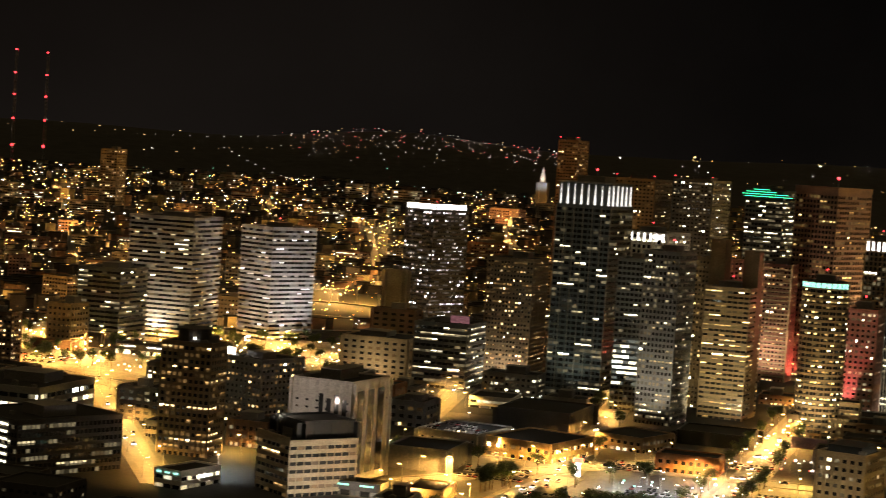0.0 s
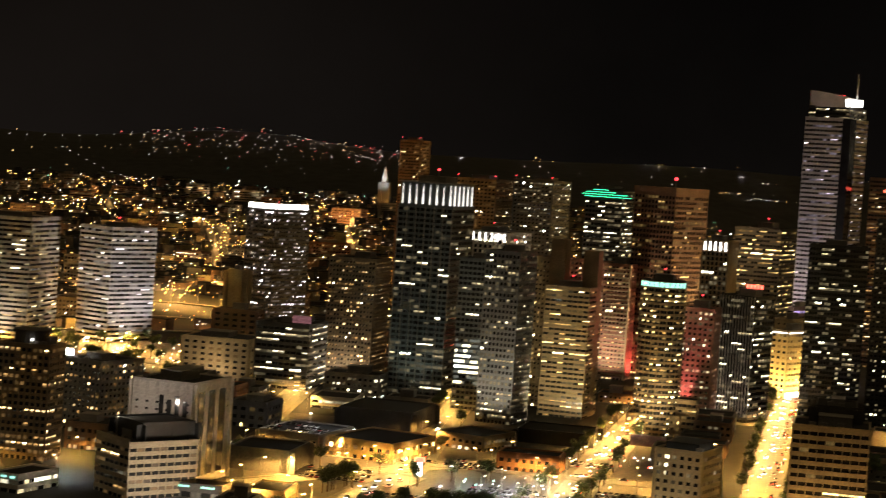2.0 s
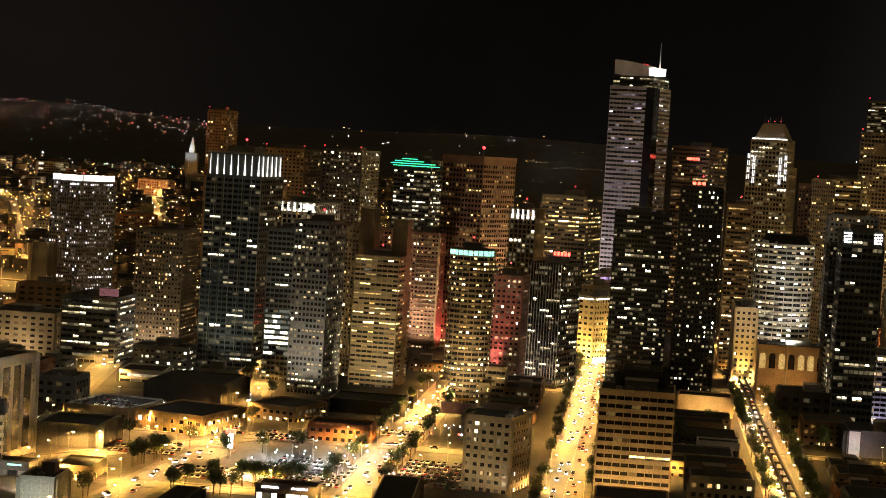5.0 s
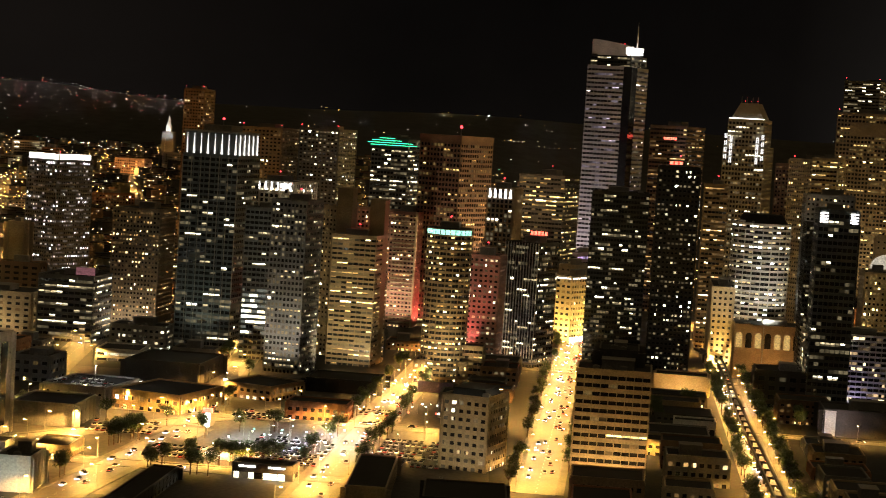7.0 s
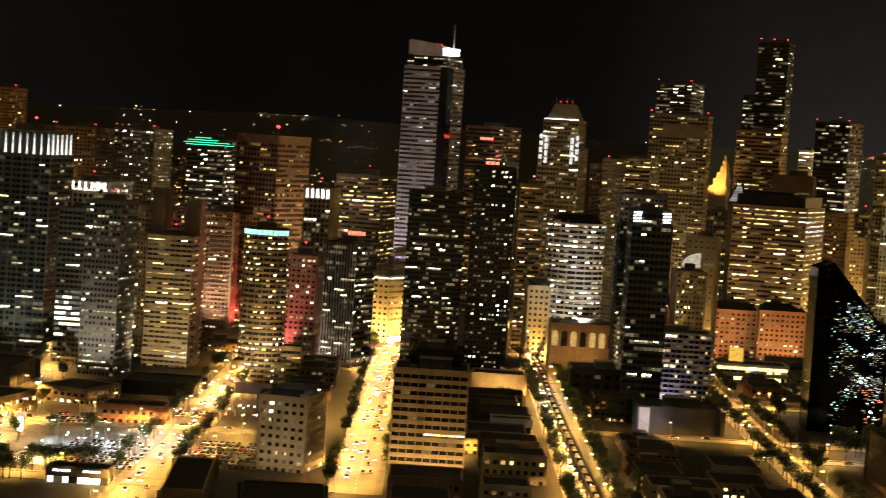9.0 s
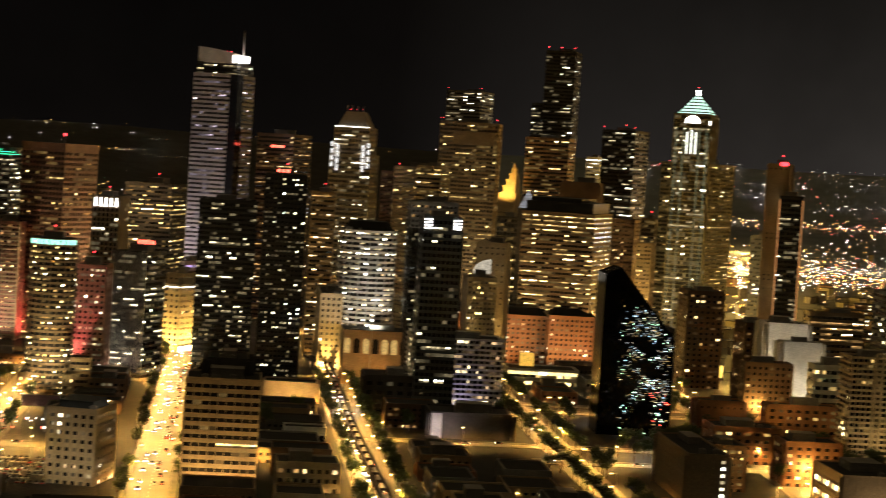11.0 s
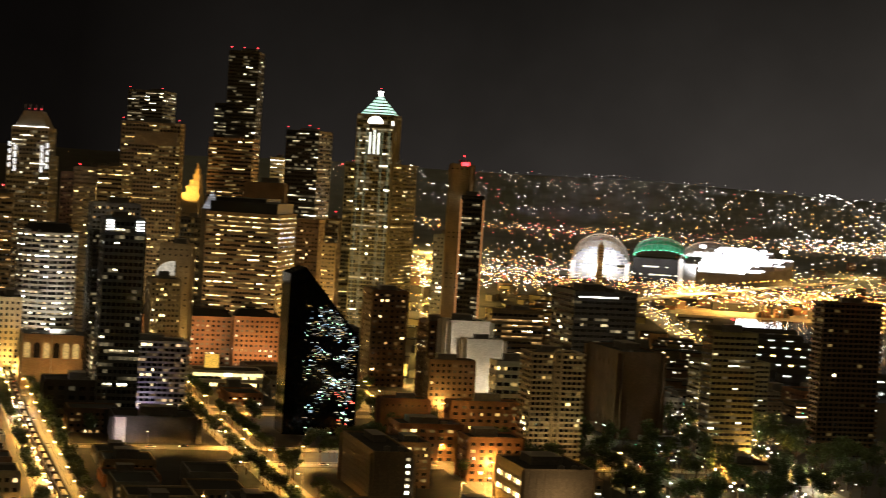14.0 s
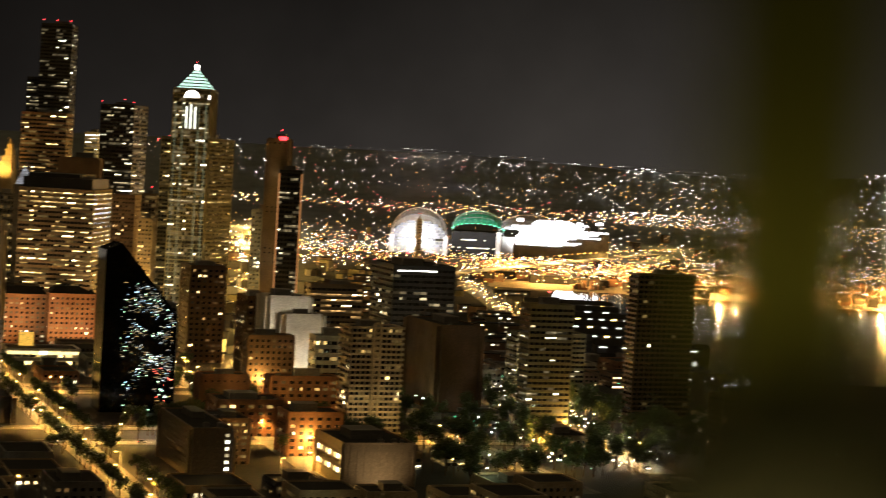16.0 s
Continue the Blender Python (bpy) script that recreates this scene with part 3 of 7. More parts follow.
block("apartment_tower", "tan condominium tower with stacked balconies", 183, 1275, 56, 23.7, 29.5, 98.9, "P", "tan", "gold", .34, 3.6, 3.1, key="n16")
block("apartment_tower", "tan condominium wing with wide ribbon windows", 188, 1229, 23, 29.0, 33.9, 83.2, "S", "tan", "gold", .45, 3.6, 3.1, key="n16f")
block("apartment_tower", "pale balcony tower washed with red light", 260, 1477, 25, 27.1, 33.3, 88.7, "P", "rose", "warm", .45, 3, 3.1, key="n17")
block("office_tower", "brown precast office tower with deep square windows", 298, 1481, 45, 37.5, 45.2, 145.5, "G", "brown", "gold", .14, 3.2, 3.8, key="n19")
block("hotel", "red-lit stucco hotel block", 272, 1226, 22, 20.0, 25.8, 74.5, "P", "rose", "white", .6, 3.2, 3.4, key="n20")
block("office_tower", "black tower with white vertical mullions", 308, 1253, 40, 24.7, 29.5, 82.5, "C", "black", "white", .34, 2.4, 3.6, key="n21")
block("department_store", "cream stone block glowing from the street below", 380, 1407, 45, 13.5, 30, 50.0, "P", "cream", "gold", .15, 4, 4, key="n22")
block("office_building", "cream stone block with dark roof", 400, 1478, 38, 13.4, 30, 53.6, "N", "cream", "warm", .1, 4, 4, key="n22b")
block("theatre", "low hall lit lilac on one side", 424, 1556, 42, 10.4, 30, 58.5, "S", "lilac", "lilac", .8, 5, 5, key="n23")
block("glass_tower", "black glass residential tower with gold-lit rooms", 358.4, 1222, 17, 37.2, 33.6, 120.3, "C", "black", "white", .24, 2.0, 3.2, key="n24")
block("apartment_tower", "dark residential tower with scattered gold windows", 389.8, 1199.5, 17, 26.5, 33.6, 139.3, "P", "black", "white", .26, 2.6, 3.1, key="n25")
block("office_tower", "tan office tower with banded windows", 490, 1414, 17, 17.4, 30.0, 124.8, "S", "tan", "warm", .5, 3, 3.6, key="n26")
block("commercial_building", "cream corner block with lamplit flank", 459, 1298, 17, 14.6, 70.0, 57.1, "P", "cream", "gold", .12, 4, 4, key="n26b")
block("office_building", "stone-banded office block with dark ribbon windows", 246, 831, 17, 33.0, 30.0, 52.3, "S", "stone", "gold", .10, 3.6, 3.7, key="n27")
block("plant_room", "dark roof plant room on an office block", 254, 852, 17, 17.8, 30.0, 59.0, "N", "dark", "warm", .0, 9, 9, key="n27p")
block("office_building", "cream office block with square windows and black roof", 190, 863, 32, 21.8, 27.2, 33.8, "P", "cream", "white", .22, 3.6, 3.7, key="n28")
block("arcade_building", "cream stone building with tall lit arches", 469, 1229, 17, 44.5, 30.0, 36.2, "A", "tan", "gold", .42, 6.2, 12, key="n30")
block("commercial_building", "low dark brick building with flat roof", 481, 1259, 17, 38.8, 30.0, 15.9, "N", "brown", "warm", .02, 8, 6, key="n30b")
block("commercial_building", "dark low block beside the elevated track", 430, 1098, 17, 31.2, 30.0, 22.0, "P", "dark", "white", .05, 6, 5, key="n30c")
block("glass_tower", "black glass residential tower with lit roof lanterns", 494, 1191, 17, 34.2, 30.0, 107.6, "C", "black", "white", .08, 1.9, 3.2, key="n31")
block("roof_lantern", "glazed roof storey glowing white", 453, 1085, 17, 23.7, 30.0, 120.7, "C", "glass", "white", .15, 3, 4, key="n31b")
block("apartment_building", "white balcony apartment slab with violet entrance lights", 472, 1096, 17, 56.0, 30.0, 46.1, "B", "white", "violet", .34, 3.4, 3, key="n32")
block("commercial_building", "dark flat-roofed hall with a floodlit white end wall", 440, 996, 17, 46.0, 32.0, 14.0, "N", "dark", "white", .0, 8, 6, key="n32b")
block("hotel", "orange brick hotel lit from below", 616, 1363, 17, 84.0, 30.0, 39.0, "P", "brick", "white", .30, 4, 3.6, key="n33")
block("hotel", "orange brick hotel wing lit from below", 668, 1328, 17, 34.4, 16.6, 41.0, "P", "brick", "white", .32, 4, 3.6, key="n33r")
block("bus_station", "low hall with a bright glazed front", 603, 1242, 17, 50.5, 30.0, 10.5, "S", "white", "gold", .9, 5, 5, key="n34")
block("office_tower", "wide gold-lit office tower with fine bands", 677, 1362, 39, 56.9, 66.8, 119.9, "S", "tan", "gold", .55, 2.8, 3.6, key="n36")
block("office_tower", "brown office tower with a red roof sign", 546, 1692, 41, 35.4, 42.4, 169.7, "S", "brown", "warm", .25, 3, 3.8, key="n38")
block("office_tower", "slate tower with lit upper floors", 895, 2077, 41, 41.1, 49.0, 237.3, "S", "slate", "white", .45, 4, 3.8, key="n40")
block("office_tower", "tan stone tower with gold-lit grid windows", 706, 1632, 33, 53.3, 23.8, 191.0, "G", "tan", "gold", .38, 3.2, 3.7, key="n41")
block("office_tower", "cream banded tower among downtown blocks", 633, 1542, 35, 21.2, 27.3, 149.3, "S", "cream", "gold", .35, 3, 3.7, key="n41b")
block("office_tower", "brown stepped tower with lit floors", 830, 1718, 34, 42.4, 46.5, 183.0, "S", "brown", "gold", .2, 3.4, 3.8, key="n43")
block("office_tower", "plain brown tower crown", 775, 1534, 33, 32.7, 30.7, 142.9, "N", "brown", "warm", .04, 5, 5, key="n43b")
block("office_tower", "black box tower with white-lit floors", 947, 1782, 48, 35.6, 42.3, 197.2, "C", "black", "white", .30, 3.4, 4, key="n44")
block("office_tower", "lower wings of a stone tower", 911, 1567, 53, 48.4, 57.5, 166.3, "G", "olive", "gold", .32, 3, 3.7, key="n45w")
block("office_tower", "dark glass tower with amber corner strips", 814, 1256, 33, 17.7, 30.0, 143.6, "C", "black", "white", .42, 3.0, 3.6, key="n46")
block("office_tower", "tan stone tower shaft with a red roof lamp", 816, 1277, 41, 15.0, 24.9, 167.8, "N", "tan", "gold", .05, 3.4, 3.6, key="n46b")
block("department_store", "cream block with curved lit canopy", 581, 1287, 33, 20.8, 17.2, 96.9, "N", "cream", "gold", .12, 4, 4, key="n47")
block("hotel", "cream hotel slab with warm windows", 546, 1230, 17, 19.6, 30.0, 75.2, "P", "cream", "gold", .3, 3, 3.5, key="n47b")
block("telephone_exchange", "windowless dark brown masonry block", 757, 978, 17, 26.5, 62.7, 54.1, "N", "umber", "warm", .01, 9, 9, key="n50")
block("apartment_tower", "dark balcony apartment tower with few lit rooms", 842, 867, 17, 38.7, 12.0, 94.0, "B", "umber", "gold", .014, 3.6, 3, key="n52")
block("apartment_tower", "tan apartment tower near the water", 660, 628, 17, 17.0, 12.0, 54.8, "F", "tan", "warm", .05, 3, 3, key="n53")
block("apartment_tower", "cream condominium tower with stacked curved balconies", 629, 878, 17, 29.4, 18.2, 61.9, "B", "cream", "gold", .12, 3, 3, key="n48")
block("commercial_building", "low cream block with lit flank windows", 543, 759, 17, 35.1, 44.6, 20.3, "N", "tan", "gold", .0, 4, 5, key="n49")
block("office_building", "white rendered block with plain walls", 733, 1130, 17, 28.4, 23.7, 57.6, "N", "white", "white", .0, 9, 9, key="n54")
block("office_building", "white rendered block with plain walls", 718, 1086, 17, 25.6, 13.8, 48.7, "N", "white", "white", .0, 9, 9, key="n54b")
block("commercial_building", "low white block with bright glazed corner", 702, 1025, 17, 24.4, 14.9, 40.5, "S", "white", "gold", .5, 5, 5, key="n54c")
block("office_building", "tan office block with ribbon windows", 811, 1184, 17, 39.9, 14.5, 61.2, "S", "tan", "warm", .45, 4, 4, key="n55")
block("office_building", "black stepped office block with a long roof lamp", 821, 1100, 17, 46.0, 48.6, 82.8, "S", "black", "white", .10, 5, 4, key="n56")
block("brick_building", "brick warehouse glowing beside the street lamps", 592, 976, 17, 27.5, 14.2, 24, "N", "brick", "gold", .1, 4, 4, key="n57")
block("brick_building", "brick walk-up with flat dark roof", 622, 936, 17, 40.8, 12.1, 27, "P", "brick", "gold", .2, 5, 4, key="n57b")
block("brick_building", "low brick block with flat dark roof", 566, 907, 17, 36.9, 25.9, 19.6, "P", "brick", "gold", .15, 5, 4, key="n57c")
block("brick_building", "low brick block with flat dark roof", 561, 835, 17, 28.8, 21.1, 22.5, "P", "brick", "gold", .1, 5, 4, key="n57d")
block("brick_building", "brown block with a lit billboard wall", 674, 1056, 17, 30.2, 14.2, 38, "P", "brown", "gold", .12, 4, 4, key="n57e")
block("apartment_building", "tan apartment block with narrow stair windows", 479, 812, 17, 19.3, 70.0, 24.2, "N", "tan", "white", .0, 5, 3.2, key="n58")
block("apartment_building", "brown apartment block with flat black roof", 505, 832, 17, 21.8, 30.0, 22.3, "P", "brown", "gold", .2, 4, 3.2, key="n58b")
block("office_building", "olive ribbon-window block with stepped top", 870, 1007, 17, 50.7, 19.7, 42.9, "S", "olive", "white", .16, 3.4, 3.3, key="n51")
block("office_building", "stepped upper storeys of an olive block", 741, 858, 17, 27.6, 14.1, 76.1, "S", "olive", "white", .12, 3.4, 3.3, key="n51t")
block("office_tower", "pale banded office tower with stepped corner", -212, 1523, 17, 54.4, 53.2, 94.8, "T", "pale", "white", .16, 4.0, 3.6, key="c1")
block("office_tower", "pale banded office tower floodlit white", -133, 1555, 44, 37.5, 45.9, 90.0, "T", "pale", "violetw", .18, 4.0, 3.6, key="c2")
block("office_building", "dark banded office block", -249, 1458, 18, 35.4, 43.6, 55.7, "T", "grey", "white", .10, 4.0, 3.8, key="c3")
block("apartment_building", "tan lamplit block among downtown blocks", -269, 1392, 17, 18.1, 26.0, 32.1, "P", "tan", "gold", .1, 4, 4, key="c4")
block("apartment_tower", "far hilltop apartment tower", -449, 2580, 17, 23.3, 26.6, 137.5, "P", "tan", "warm", .4, 4, 3.5, key="c5")
# part of these lit panes stand in for white reflections on the glass
block("office_tower", "slate tower with white roof glow and reflections painted as lit panes", -7, 1679, 44, 34.4, 42.4, 108.9, "P", "slate", "violetw", .36, 2.6, 3.3, key="c6")
block("apartment_building", "cream plain-walled slab among downtown blocks", -33, 1429, 17, 11.9, 12.0, 68.7, "N", "cream", "gold", .0, 9, 9, key="c7")
block("apartment_tower", "brown hilltop apartment tower with red beacon", 143, 2216, 27, 23.9, 29.7, 182.5, "P", "brown", "warm", .25, 3.5, 3.5, key="c8")
block("hospital_building", "tan hilltop hospital block", 197, 1923, 27, 41.8, 51.2, 145.0, "P", "tan", "warm", .2, 4, 3.6, key="c9")
block("office_building", "slate block with scattered white windows", 254, 1916, 29, 40.9, 50.6, 147.3, "P", "slate", "white", .3, 4, 3.6, key="c10")
block("glass_tower", "glass tower with a green-lit crown", 273, 1603, 32, 32.8, 40.3, 143.5, "C", "slate", "white", .35, 3, 3.6, key="c11")
block("office_tower", "tan tower with white floodlit attic", 321, 1401, 28, 19.5, 26.5, 113.6, "F", "tan", "white", .15, 3, 3.6, key="c12")
block("office_building", "dark office block with gold-lit floors", 390, 1541, 30, 38.1, 46.0, 122.1, "S", "dark", "gold", .45, 3, 3.6, key="c13")
block("office_tower", "cream stone tower among downtown blocks", 639, 1581, 72, 30.0, 37.4, 147.5, "P", "cream", "gold", .2, 3, 3.6, key="c14")
block("office_tower", "dark brown tower among downtown blocks", 643, 1640, 33, 21.9, 15.7, 138.9, "P", "brown", "gold", .12, 3, 3.6, key="c15")
block("office_tower", "tan tower with vertical fins", 877, 1590, 38, 12.3, 27.5, 112.3, "F", "tan", "gold", .25, 3, 3.7, key="c17")
block("office_tower", "dark brick tower among downtown blocks", 663, 1696, 37, 26.1, 32.1, 141.8, "P", "brown", "warm", .15, 3, 3.7, key="c18")
block("office_tower", "slate block with white windows", 942, 1495, 52, 12.5, 27.6, 104.7, "P", "slate", "white", .3, 3, 3.7, key="c19")
block("office_tower", "dark brown block among downtown blocks", 882, 1647, 44, 23.8, 28.7, 108.9, "P", "brown", "warm", .2, 3, 3.7, key="c20")
block("office_tower", "dark tower with tall lit window columns", 677, 1465, 33, 23.7, 21.0, 111.1, "F", "dark", "gold", .5, 3, 3.7, key="c21")
block("office_tower", "dark slate tower among downtown blocks", 520, 1262, 17, 32.3, 30.0, 125.0, "P", "slate", "warm", .15, 3, 3.5, key="c22")
block("office_tower", "pale curved skyscraper with a floodlit crown and mast", 476.8, 1661.5, 33, 39.4, 53.0, 218.6, "S", "pale", "whitev", .10, 3.2, 3.9, key="n37")
block("office_tower", "stone skyscraper with white-lit shoulders and pitched crown", 543, 1494, 33, 33.7, 31.4, 155.0, "G", "stone", "white", .28, 2.6, 3.8, key="n39")
block("office_tower", "very tall black stepped skyscraper with red roof lamps", 999, 2047, 36, 34.9, 40.2, 291.0, "C", "black", "white", .17, 3.4, 4, key="n42")
block("office_tower", "stone skyscraper with a green-white lit pyramid roof", 895, 1548, 41, 33.3, 37.5, 211.2, "F", "olive", "white", .30, 2.8, 3.7, key="n45")
block("glass_tower", "black angular glass tower with painted coloured reflections", 550, 1008, 17, 42.7, 25.7, 63.9, "C", "black", "mix", .22, 3, 3.6, key="n35")
block("apartment_tower", "round tan residential tower with a turquoise-lit top", 233, 1162, 17, 28.4, 28.4, 94.3, "R", "tan", "gold", .42, 3, 3.3, key="n18")
block("office_tower", "rounded white banded office tower with arched corner", 477, 1274, 17, 41.3, 41.3, 103.4, "R", "pale", "white", .48, 2.6, 3.6, key="n29")
block("commercial_building", "low tan two-storey block with corner windows", 114, 1068, 36, 28.8, 35.9, 7.5, "P", "tan", "white", .25, 4, 4, key="f5")
block("brick_building", "long low brick building with small windows", 135, 992, 17, 31.7, 18.3, 8.8, "P", "brick", "warm", .12, 4, 4, key="f6")
block("warehouse", "dark unlit warehouse with flat black roof", 165, 1104, 17, 41.3, 35.5, 7.2, "N", "black", "warm", .0, 9, 9, key="f6b")
block("showroom", "low flat-roofed showroom with white fascia", 78, 876, 26, 14.7, 28.0, 2.8, "N", "white", "white", .1, 6, 4, key="f7")
block("commercial_building", "low dark block with lit front signs", 90, 823, 17, 25.9, 12.0, 6.0, "S", "dark", "white", .3, 6, 5, key="f8")
block("workshop", "long workshop with a flat black roof", 133, 799, 13, 16.5, 76, 8, "N", "stone", "warm", .02, 6, 5, key="f9")
block("commercial_building", "two-storey cream block glowing under street lamps", 1, 865, 13, 16.8, 26.6, 5.8, "P", "cream", "gold", .5, 4, 4, key="f10")
block("apartment_building", "white rendered block with few windows", -12, 845, 17, 10.5, 14.4, 2.6, "P", "white", "warm", .1, 4, 4, key="f11")
block("commercial_building", "low dark block with a green-lit sign", -31, 865, 17, 23.6, 12.0, 5.8, "S", "dark", "mix", .3, 5, 5, key="f12")
block("petrol_station", "low filling station with blazing white windows", -109, 864, 31, 14.4, 28.0, 7.6, "S", "white", "white", .9, 5, 5, key="g2")
block("office_building", "dark block with a column of white windows", -160, 1057, 17, 24.5, 12.0, 18.1, "P", "dark", "white", .18, 5, 4, key="g3")
block("warehouse", "low warehouse with a pale gable wall", -258, 1413, 17, 33.1, 17.3, 10.0, "N", "dark", "gold", .1, 6, 5, key="g4")
block("warehouse", "low dark shed in a lamplit yard", -273, 1376, 17, 30.6, 12.0, 6.5, "N", "brown", "gold", .1, 6, 5, key="g4b")
block("apartment_building", "brown apartment block with warm windows", -282, 1232, 17, 24.4, 12.0, 37.7, "P", "brown", "warm", .4, 3, 3, key="g6")
block("showroom", "low car showroom with bright windows", -206, 1382, 17, 42.0, 28.9, 6.5, "S", "dark", "white", .8, 6, 5, key="g7")
block("stone_tower", "old stone tower floodlit in deep gold", 799, 1741, 35, 15.9, 25.6, 127.0, "N", "cream", "gold", .05, 4, 4, key="c23")
block("office_tower", "white floodlit roof storeys of a tower", 987, 1927, 36, 14.1, 25.2, 168.8, "S", "white", "white", .6, 4, 4, key="c24")
block("office_building", "tan block glowing above a bright street", 851, 1547, 38, 12.5, 26.6, 91.2, "P", "tan", "gold", .3, 3, 3.6, key="c25")
block("brick_building", "dark brick block at the canyon street", 731, 1163, 17, 20.7, 30.0, 54.4, "P", "umber", "warm", .1, 4, 4, key="c26")
block("brick_building", "dark brick block with few lit rooms", 728, 1235, 17, 25.7, 30.0, 70.8, "P", "umber", "warm", .12, 4, 4, key="c27")
block("commercial_building", "long low block with an amber-lit wall", 380, 1137, 20, 32, 22, 12, "N", "cream", "gold", .0, 6, 5, key="lw1")
block("warehouse", "long low shed with a flat black roof", 36, 778, 16.5, 11, 74, 5, "N", "dark", "warm", .0, 6, 5, key="lw3")
block("commercial_building", "low block with a broad black roof", 163, 750, 12, 33, 38, 10, "N", "dark", "warm", .02, 6, 5, key="lw4")
block("apartment_building", "pale plain-walled block beside the street", -13, 788, 14, 14, 22, 14, "N", "pale", "warm", .02, 4, 4.5, key="lw5")
block("pavilion", "low pavilion with a bright glazed band", 338, 984, 17, 22, 14, 6.5, "S", "white", "white", .85, 3, 5, key="lw2")
block("clock_tower", "slim tan brick clock tower", 1659, 2214, 33, 5.7, 30.0, 75.2, "P", "tan", "gold", .1, 3, 4, key="ks")


# ---------------------------------------------------------------- landmark towers
# each fin glows by itself in place of the floodlighting on it
def light_fin(root, x, y, z, h, w0=0.75, w1=0.25, material=None, deg=0):
    bm = bmesh.new()
    a = [bm.verts.new(p) for p in ((-w0, -0.2, 0), (w0, -0.2, 0), (w0, 0.2, 0), (-w0, 0.2, 0), (-w1, -0.2, h), (w1, -0.2, h), (w1, 0.2, h), (-w1, 0.2, h))]
    for q in ((3, 2, 1, 0), (4, 5, 6, 7), (0, 1, 5, 4), (1, 2, 6, 5), (2, 3, 7, 6), (3, 0, 4, 7)):
        bm.faces.new([a[i] for i in q])
    ob = part("light_fin", bm, material or FLOOD, root, "white crown fin with floodlighting put in as glow")
    ob.matrix_basis = pose(x, y, z, 0, 0, deg)
    return ob


def solid(name, root, material, *boxes, label=""):
    bm = bmesh.new()
    for b in boxes:
        box(bm, *b)
    return part(name, bm, material, root, label)


def frustum(bm, w0, d0, z0, w1, d1, z1, cx=0, cy=0, slot=0):
    a = [bm.verts.new((cx + sx * w0 / 2, cy + sy * d0 / 2, z0)) for sx, sy in ((-1, -1), (1, -1), (1, 1), (-1, 1))]
    b = [bm.verts.new((cx + sx * w1 / 2, cy + sy * d1 / 2, z1)) for sx, sy in ((-1, -1), (1, -1), (1, 1), (-1, 1))]
    for k in range(4):
        bm.faces.new((a[k], a[(k + 1) % 4], b[(k + 1) % 4], b[k])).material_index = slot
    bm.faces.new(b).material_index = slot
    bm.faces.new(a[::-1]).material_index = slot


CROWN = glow("painted_crown_light", (1, 0.95, 0.86), 1.6, 0.5)
# glass tower with a crown of fins, their uplighting painted as glow
r, w, d, h = T["n14"]
solid("crown", r, WALL["glass"], (-w / 2 + 1, w / 2 - 1, -d / 2 + 1, d / 2 - 1, h + 0.1, h + 15))
solid("crown_roof", r, WALL["concrete"], (-w / 2, w / 2, -d / 2, d / 2, h + 15.1, h + 16), (-w / 4, w / 4, -d / 4, d / 4, h + 16, h + 20))
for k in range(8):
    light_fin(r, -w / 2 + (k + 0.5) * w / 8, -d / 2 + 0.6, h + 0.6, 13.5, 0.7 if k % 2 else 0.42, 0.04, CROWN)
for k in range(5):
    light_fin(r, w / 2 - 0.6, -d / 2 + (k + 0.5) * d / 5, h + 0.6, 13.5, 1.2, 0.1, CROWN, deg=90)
beacon_at(r, 0, 0, h + 20, 1.4)
for k in range(7):
    x = -w / 2 + k * w / 6
    solid("mullion", r, WALL["concrete"], (x - 0.22, x + 0.22, -d / 2 - 0.7, -d / 2 - 0.24, 0.5, h - 0.5), label="pale vertical mullion")
# white-finned roof behind
r, w, d, h = T["n15c"]
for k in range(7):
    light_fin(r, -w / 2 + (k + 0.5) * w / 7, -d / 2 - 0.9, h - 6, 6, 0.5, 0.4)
solid("roof_lamp", r, FLOOD, (w * 0.2, w * 0.42, -d / 2 - 0.8, -d / 2 - 0.5, h - 4, h - 1))

# tall curved-crown tower with a mast
r, w, d, h = T["n37"]
tier(r, 0, 0, w - 3, d - 3, h + 0.1, h + 10, "C", "black", "white", 0.35, 3, 3.5, False)
bm = bmesh.new()
n = 14
for k in range(n):       # sail-shaped crown wall, falling towards one side
    x0, x1 = -w / 2 + 2 + k * (w - 2) / n, -w / 2 + 2 + (k + 1) * (w - 2) / n
    z0, z1 = h + 24 - 5.5 * (k / n) ** 1.4, h + 24 - 5.5 * ((k + 1) / n) ** 1.4
    y = -d / 2 + 2 - 1.5 * math.sin(math.pi * k / n)
    box(bm, x0, x1, y, y + 3, h + 10, min(z0, z1))
part("crown_wall", bm, WALL["white"], r, "pale floodlit crown wall")
bm = bmesh.new()
cone(bm, w / 2 - 1, -d / 2 + 8, h + 11, h + 17, 8, 8.5, 20)
# floodlighting on the drum is put into it as glow
part("crown_drum", bm, FLOOD, r, "bright drum with its floodlighting put in as glow")
bm = bmesh.new()
cone(bm, w / 2 + 2, -d / 2 + 8, h + 17, h + 40, 0.8, 0.12, 8)
part("mast", bm, WALL["white"], r)
solid("glass_corner", r, surface("dark_corner_glass", (0.02, 0.021, 0.024), 0.15, vary=0.4), (w * 0.34, w * 0.5 + 1.0, -d / 2 - 1.0, -d / 2 + 0.2, 0, h + 0.4), (w * 0.5, w * 0.5 + 1.0, -d / 2 + 0.2, -d / 2 + 16, 0, h + 0.4), label="dark glass corner strip")
for x in (-w / 2 + 2, -w / 8, w * 0.22, w * 0.3):
    beacon_at(r, x, -d / 2 + 3, h + 18, 0.8)
